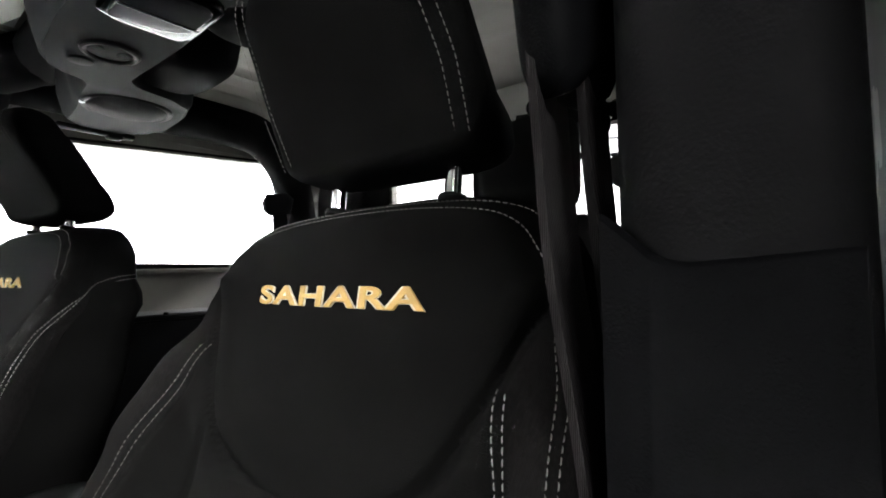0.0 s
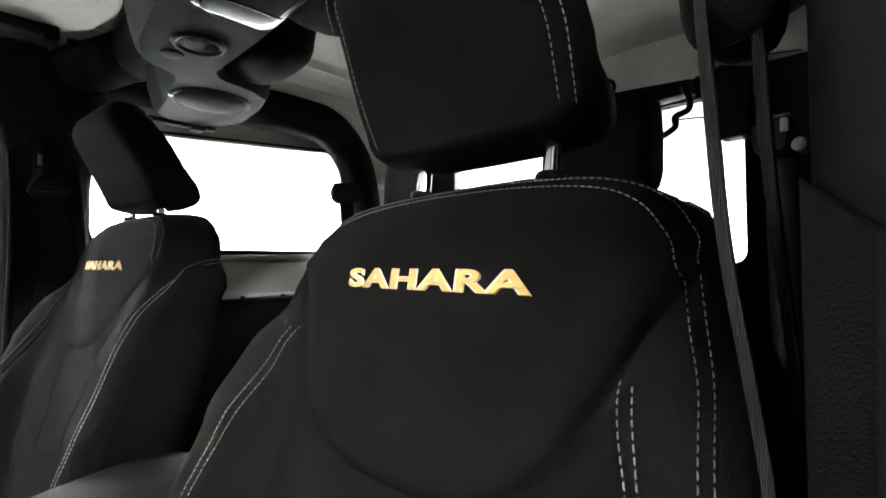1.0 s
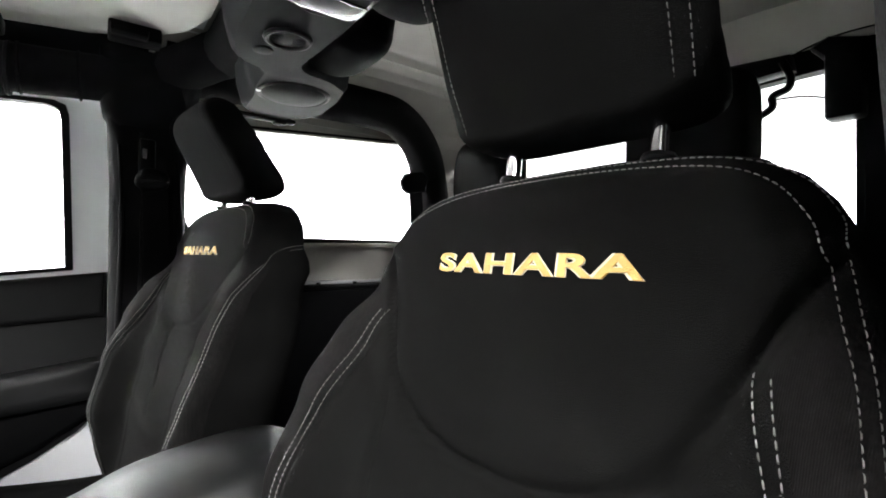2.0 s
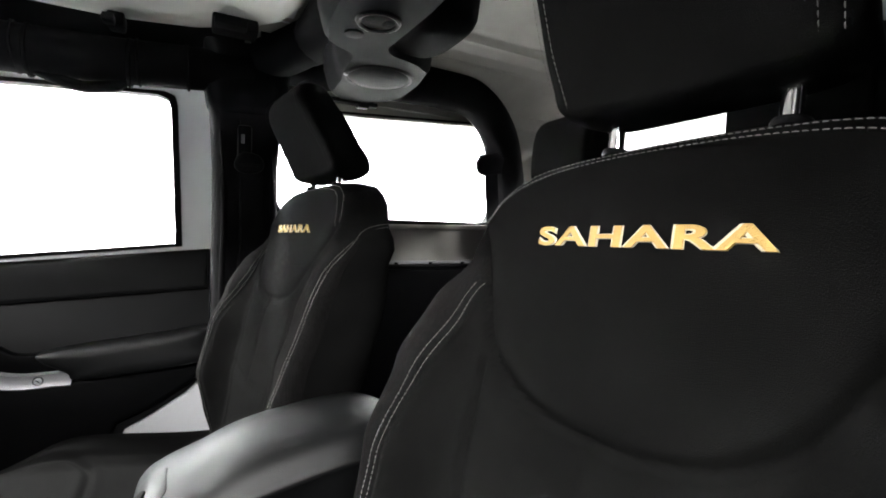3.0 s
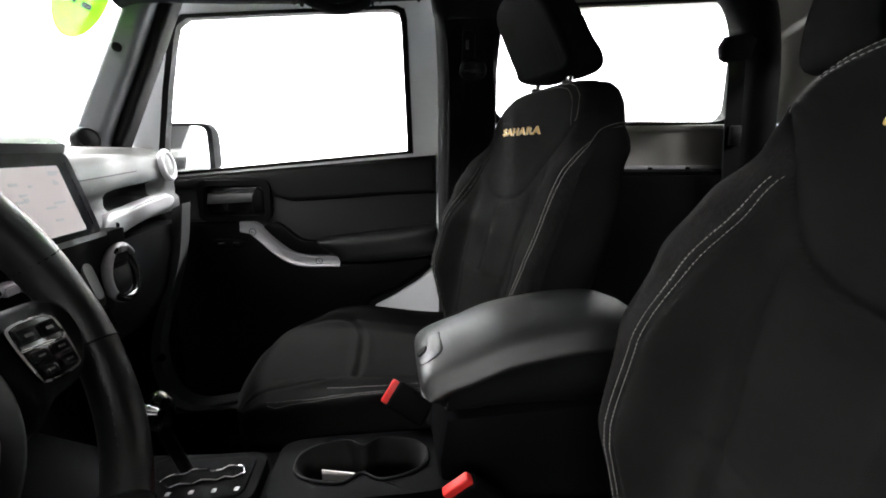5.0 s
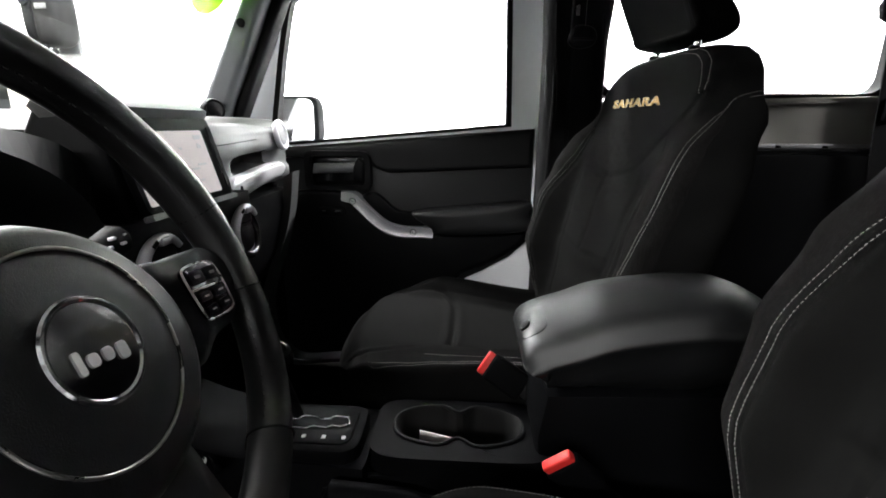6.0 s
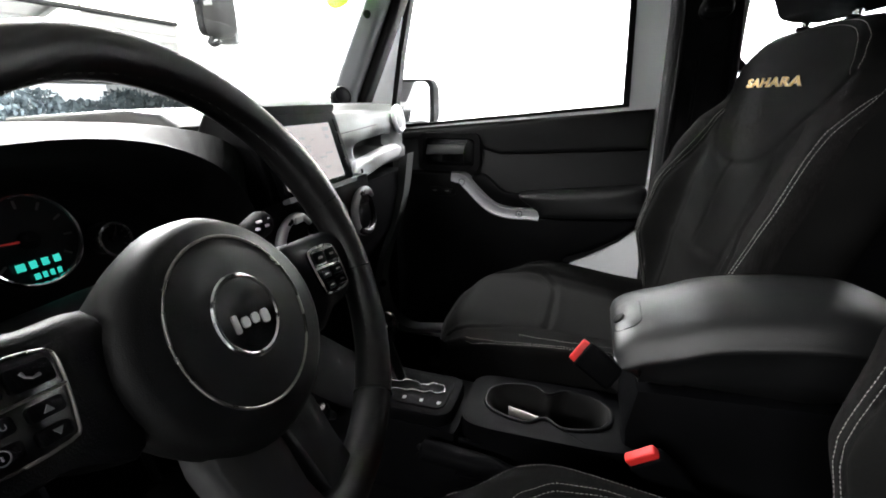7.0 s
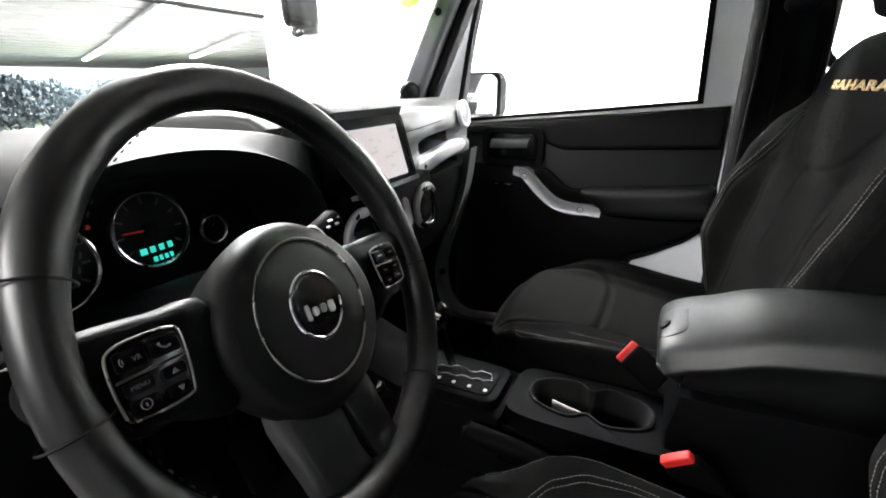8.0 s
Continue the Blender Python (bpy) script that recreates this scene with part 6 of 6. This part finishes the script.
# pedals
for y, w, h, z in ((-0.30, 0.10, 0.06, 0.20), (-0.17, 0.06, 0.11, 0.17)):
    pd = thing("pedal", (-0.66, y, 0.1), "black rubber pedal on a metal arm", "pedal", "pedals")
    part("pad", box(B(), (-0.64, y, z), (0.016, w, h), 0.005, 2, (0, -25, 0)), "rubber", pd)
    part("arm", tube(B(), [(-0.65, y, z), (-0.69, y, z + 0.15), (-0.70, y, z + 0.25)], 0.008, 8), "black", pd)
part("release", pillow(B(), [(-0.50, 0.40), (-0.42, 0.40), (-0.41, 0.42), (-0.48, 0.43)], "y", -0.45, 0.03, 3, 8), "black", dash)



# ---- floor console ----
CY = 0.040
con = thing("floor_console", (-0.15, CY, 0.2), "black floor console with cup holders and shifter plate", "console")
# deck with a real opening for the cups
TOPZ = 0.335
DY = 0.026  # the deck sits a little to the driver's side of the armrest
def cup_outline(k=1.0):
    pts = []
    for i in range(72):
        t = 2 * math.pi * i / 72
        x = 0.088 * math.cos(t)
        wy = 0.045 * abs(math.sin(t)) ** 0.72
        wy *= 1 - 0.40 * math.exp(-(x / 0.015) ** 2)
        pts.append((-0.088 + x * k, DY + (1 if math.sin(t) >= 0 else -1) * wy * k))
    return pts
def deck_outline():
    pts = []
    for i in range(72):
        t = 2 * math.pi * i / 72
        c, s = math.cos(t), math.sin(t)
        x = 0.125 * (abs(c) ** 0.35) * (1 if c >= 0 else -1)
        y = 0.068 * (abs(s) ** 0.35) * (1 if s >= 0 else -1)
        pts.append((-0.085 + x, DY - 0.006 + y))
    return pts
bm = B()
plate_with_hole(bm, deck_outline(), cup_outline(1.06), "z", TOPZ - 0.03, TOPZ)
part("deck_skirt", prism(B(), [(-0.208, 0.24), (0.038, 0.24), (0.038, 0.306), (-0.208, 0.306)], "y", DY - 0.0735, DY - 0.068), "console", con)
part("deck_skirt", prism(B(), [(-0.208, 0.24), (0.038, 0.24), (0.038, 0.306), (-0.208, 0.306)], "y", DY + 0.056, DY + 0.0615), "console", con)
part("deck", bm, "console", con, "black deck round the cup holders", sharp=50)
bm = B()
o = cup_outline(1.07)
i_ = cup_outline(0.98)
mid = cup_outline(1.03)
loft(bm, [[(x, y, TOPZ - 0.002) for x, y in o], [(x, y, TOPZ + 0.004) for x, y in mid], [(x, y, TOPZ) for x, y in i_], [(x, y, TOPZ - 0.04) for x, y in cup_outline(0.92)], [(x, y, TOPZ - 0.075) for x, y in cup_outline(0.88)]], caps=False)
fc = [bm.verts.new((x, y, TOPZ - 0.075)) for x, y in cup_outline(0.88)]
bm.faces.new(fc)
part("cup_holder", bm, "rubber", con, "black twin cup holder", sharp=60)
part("cup_rib", box(B(), (-0.088, DY, TOPZ - 0.055), (0.006, 0.05, 0.040), 0.002), "rubber", con)
part("cup_lip", tube(B(), [Vector((x, y, TOPZ + 0.0015)) for x, y in cup_outline(1.06)], 0.0024, 8, loop=True), "black", con, "raised lip round the cup holders", sharp=80)
# console body
part("console_body", prism(B(), [(-0.62, 0.17), (-0.60, 0.40), (-0.46, 0.345), (-0.40, 0.328), (-0.212, 0.318), (-0.208, 0.24), (0.06, 0.24), (0.06, 0.17)], "y", -0.052, 0.090, 0.012), "console", con, sharp=40)
# shifter plate
part("shift_surround", prism(B(), rounded(-0.385, -0.222, -0.046, 0.062, 0.026), "z", TOPZ - 0.025, TOPZ + 0.004, 0.006), "console", con)
part("shift_plate", prism(B(), rounded(-0.370, -0.236, -0.033, 0.047, 0.016), "z", TOPZ + 0.0, TOPZ + 0.0065, 0.002), "console", con, "black shifter plate")
part("gate_trim", tube(B(), [Vector((x, y, TOPZ + 0.008)) for x, y in ((-0.352, 0.002), (-0.340, 0.014), (-0.322, 0.016), (-0.316, 0.023), (-0.296, 0.022), (-0.290, 0.016), (-0.276, 0.018), (-0.270, 0.025), (-0.250, 0.023), (-0.245, 0.008), (-0.256, 0.000), (-0.268, 0.003), (-0.276, -0.003), (-0.296, 0.000), (-0.304, -0.006), (-0.322, -0.003), (-0.334, -0.010))], 0.0014, 8, loop=True), "chrome", con, "chrome gate trim")
for k in range(4):
    part("gear_mark", box(B(), (-0.330 + 0.028 * k, -0.021, TOPZ + 0.0072), (0.005, 0.006, 0.001)), "marking", con)
sh = thing("gear_lever", (-0.32, 0.03, 0.33), "black gear lever with a chrome-trimmed knob", "gear lever")
part("shaft", tube(B(), [(-0.325, 0.030, 0.33), (-0.335, 0.005, 0.41), (-0.335, -0.005, 0.45)], 0.008, 12), "black", sh)
rings = []
for f, r in ((0.0, 0.010), (0.12, 0.015), (0.35, 0.0185), (0.62, 0.020), (0.85, 0.017), (0.96, 0.011), (1.0, 0.004)):
    c = Vector((-0.336, 0.004, 0.428)).lerp(Vector((-0.322, -0.036, 0.482)), f)
    rings.append([c + Vector((math.cos(t) * r, math.sin(t) * r * 0.8, math.sin(t) * r * 0.6)) for t in [2 * math.pi * k / 24 for k in range(24)]])
part("knob", loft(B(), rings), "gloss", sh, "gloss black knob", sharp=80)
part("knob_cap", tube(B(), [(-0.340, -0.030, 0.472), (-0.326, -0.046, 0.474), (-0.312, -0.047, 0.472)], [0.0045, 0.0075, 0.0045], 14), "chrome", sh, "chrome button")
part("collar", tube(B(), [(-0.337, 0.007, 0.424), (-0.3365, 0.006, 0.428)], 0.0115, 18), "chrome", sh, "thin chrome collar")
tl = thing("transfer_lever", (-0.41, -0.05, 0.31), "black transfer lever with a bright top", "lever")
part("shaft", tube(B(), [(-0.415, -0.045, 0.30), (-0.405, -0.085, 0.335), (-0.402, -0.095, 0.345)], 0.007, 12), "black", tl)
part("knob", cyl(B(), (-0.401, -0.098, 0.348), (0.1, -0.4, 1), 0.013, 0.024, 24, 0.006), "black", tl)
part("cap", cyl(B(), (-0.400, -0.103, 0.3605), (0.1, -0.4, 1), 0.0085, 0.006, 20, 0.002), "chrome", tl, "small chrome cap")
# card in the cup holder
card = thing("card", (-0.135, DY, 0.29), "small white card in the cup holder", "card")
part("sheet", box(B(), (-0.120, DY - 0.004, TOPZ - 0.030), (0.052, 0.0012, 0.050), 0, 2, (20, 6, -8)), "paper", card)
# parking brake
pb = thing("parking_brake", (-0.12, -0.075, 0.2), "black parking brake lever beside the console", "parking brake")
part("lever", tube(B(), curve([(0.05, -0.075, 0.245), (-0.05, -0.075, 0.272), (-0.15, -0.075, 0.292), (-0.24, -0.075, 0.300), (-0.25, -0.075, 0.300)], 5), [0.013] * 10 + [0.016] * 9 + [0.012] * 2, 12), "console", pb)
part("pivot", box(B(), (0.05, -0.075, 0.22), (0.08, 0.04, 0.08), 0.01), "black", pb)
part("button", cyl(B(), (-0.256, -0.075, 0.3005), (1, 0, 0), 0.006, 0.012, 14, 0.002), "black", pb)

# ---- armrest box ----
ab = thing("armrest_box", (0.14, CY, 0.2), "grey armrest box with a padded lid and a latch", "armrest box")
part("bin", prism(B(), [(0.03, 0.18), (0.30, 0.18), (0.31, 0.435), (0.025, 0.425), (0.015, 0.36)], "y", CY - 0.070, CY + 0.080, 0.010), "console", ab)
# lid: crowned top that rolls down at its front, with a crease along the driver's side
LID = [(-0.0125, 0.455, 0.80), (-0.0125, 0.471, 0.88), (-0.0108, 0.487, 0.93), (-0.005, 0.501, 0.962), (0.008, 0.513, 0.982), (0.030, 0.523, 0.995), (0.060, 0.533, 1.0), (0.100, 0.549, 1.0), (0.150, 0.559, 1.0), (0.200, 0.566, 1.0), (0.250, 0.566, 0.99), (0.290, 0.553, 0.97), (0.315, 0.532, 0.94), (0.328, 0.506, 0.88), (0.332, 0.480, 0.78)]
SECT = [(0.062, None), (0.078, -0.095), (0.090, -0.060), (0.091, -0.042), (0.084, -0.027), (0.066, -0.014), (0.040, -0.005), (0.012, -0.001), (-0.018, -0.001), (-0.044, -0.006), (-0.062, -0.012), (-0.074, -0.0195), (-0.0800, -0.028), (-0.0832, -0.036), (-0.0862, -0.041), (-0.0885, -0.0445), (-0.0892, -0.0485), (-0.0870, -0.053), (-0.0815, -0.060), (-0.078, -0.080), (-0.071, -0.098), (-0.060, None)]


def lid_at(x):
    for (x0, z0, w0), (x1, z1, w1) in zip(LID, LID[1:]):
        if x <= x1:
            t = max(0, (x - x0) / (x1 - x0))
            return z0 + (z1 - z0) * t, w0 + (w1 - w0) * t
    return LID[-1][1:]


def lid_top(x, a):
    z, w = lid_at(x)
    return z - 0.022 * min(1, abs(a) / 0.085) ** 2.2


rings = []
line = curve([(x, z, w) for x, z, w in LID], 4)
for p in line:
    low = 0.436 + 0.05 * smooth01((0.03 - p.x) / 0.05) * 0.6 + 0.03 * smooth01((p.x - 0.2) / 0.13)
    ring_ = []
    for a, dz in SECT:
        z = low if dz is None else max(low + 0.004, p.y + dz * (0.35 + 0.65 * smooth01((p.y - 0.45) / 0.07)))
        ring_.append((p.x + (0.010 * smooth01((0.50 - z) / 0.06) if p.x < 0.02 else 0), CY + a * p.z, z))
    rings.append(ring_)
part("lid", loft(B(), rings), "lid", ab, "grey soft padded lid", sharp=180)
rings = []
for k, up_ in ((1.0, -0.002), (1.0, 0.0004), (0.93, 0.0010), (0.6, 0.0010), (0.3, 0.0010), (0.03, 0.0010)):
    rings.append([(0.0065 + x * k - up_ * 0.7, CY - 0.024 + y * k, lid_top(0.0065 + x * k, -0.024 + y * k) + up_) for x, y in rounded(-0.0135, 0.0175, -0.031, 0.031, 0.013, 5)])
latch = part("latch_plate", loft(B(), rings), "lid", ab, "grey latch plate", sharp=50)
q = Vector((-0.8, 0, 0.75)).normalized()
c = Vector((-0.002, CY - 0.028, lid_top(-0.002, -0.028) + 0.0015))
part("latch_hole", cyl(B(), c, q, 0.0085, 0.004, 24, 0.001), "rubber", latch)
part("latch_key", cyl(B(), c + q * 0.0006 + Vector((0.001, -0.002, 0)), q, 0.0035, 0.004, 20, 0.001), "steel", latch)
part("joint", tube(B(), [Vector(p) + Vector((-0.0006, 0, 0.0006)) for p in rings[0]], 0.0009, 6, loop=True), "rubber", latch)
part("hinge", box(B(), (0.315, CY, 0.43), (0.02, 0.12, 0.03), 0.005), "black", ab)

# ---- sound bar on the cage ----
sb = thing("sound_bar", (0.28, 0.0, 1.15), "grey overhead sound bar with speakers and a dome lamp", "sound bar")
BAR_FRONT = [(0.0, 0.206), (0.10, 0.211), (0.16, 0.226), (0.18, 0.245), (0.195, 0.276), (0.22, 0.285), (0.28, 0.289), (0.35, 0.302), (0.43, 0.306), (0.47, 0.335)]
BAR_REAR = [(0.0, 0.342), (0.06, 0.340), (0.145, 0.336), (0.168, 0.350), (0.186, 0.412), (0.22, 0.445), (0.30, 0.462), (0.38, 0.466), (0.43, 0.452), (0.47, 0.415)]
rings = []
for k in range(121):
    y = -0.47 + 0.94 * k / 120
    xf, xr = lerp_table(abs(y), BAR_FRONT), lerp_table(abs(y), BAR_REAR)
    pod = smooth01((abs(y) - 0.19) / 0.05)
    zb, zt = 1.098 + 0.003 * pod, 1.20
    rings.append([(xf - 0.014, y, zt), (xf - 0.010, y, zb + 0.045), (xf, y, zb + 0.009), (xf + 0.008, y, zb), (xr - 0.008, y, zb), (xr, y, zb + 0.009), (xr + 0.006, y, zb + 0.05), (xr - 0.01, y, zt)])
part("bar_shell", loft(B(), rings), "bar_dark", sb, sharp=40)
dn = Vector((0, 0, -1))
for s in (1, -1):
    sp = part("speaker_rim", ring(B(), (0.368, 0.290 * s, 1.1015), dn, 0.063, 0.0045, 48, 8), "black", sb)
    rings = [[(0.368 + r * math.cos(t), 0.290 * s + r * math.sin(t), z) for t in [2 * math.pi * q / 40 for q in range(40)]] for r, z in ((0.061, 1.101), (0.054, 1.095), (0.036, 1.090), (0.014, 1.088), (0.002, 1.088))]
    part("speaker_grille", loft(B(), rings), "mesh", sp, "grey speaker grille")
    part("speaker_screw", cyl(B(), (0.305, 0.300 * s, 1.099), dn, 0.004, 0.004, 14, 0.001), "steel", sp)
    tw = part("tweeter_rim", ring(B(), (0.280, 0.062 * s, 1.0975), dn, 0.029, 0.0045, 36, 8), "black", sb)
    part("tweeter_cone", cyl(B(), (0.280, 0.062 * s, 1.099), dn, 0.027, 0.005, 32, 0.002), "rubber", tw)
    for d in (-0.015, 0.015):
        part("tweeter_port", pillow(B(), rounded(0.280 + d - 0.008, 0.280 + d + 0.008, 0.062 * s - 0.011, 0.062 * s + 0.011, 0.0075), "z", 1.0965, 0.002, 3, 6), "mesh", tw, "grey tweeter port")
    part("sensor", cyl(B(), (0.262, 0.118 * s, 1.098), dn, 0.0145, 0.006, 24, 0.002), "rubber", sb)
    part("pod_housing", pillow(B(), [(p.x, p.y) for p in curve([(0.325, 1.150, 0), (0.345, 1.112, 0), (0.400, 1.106, 0), (0.440, 1.118, 0), (0.452, 1.150, 0), (0.445, 1.20, 0), (0.335, 1.20, 0)], 4, loop=True)], "y", 0.118 * s, 0.082, 4, 14), "pad", sb, "black speaker housing", sharp=70)
    part("trim_rail", box(B(), (0.37, 0.478 * s, 1.100), (0.13, 0.020, 0.010), 0.003), "bar_dark", sb)
    part("rail_clip", box(B(), (0.40, 0.478 * s, 1.0935), (0.026, 0.024, 0.008), 0.003), "bar_dark", sb)
dome = part("dome_frame", prism(B(), rounded(0.232, 0.330, -0.154, -0.044, 0.018), "z", 1.091, 1.102, 0.004), "gloss", sb)
part("dome_lens", prism(B(), rounded(0.242, 0.320, -0.144, -0.054, 0.012), "z", 1.084, 1.092, 0.004), "lens", dome, "clear unlit lamp lens")
part("dome_bar", box(B(), (0.281, -0.099, 1.0832), (0.078, 0.003, 0.002), 0.0008), "gloss", dome)
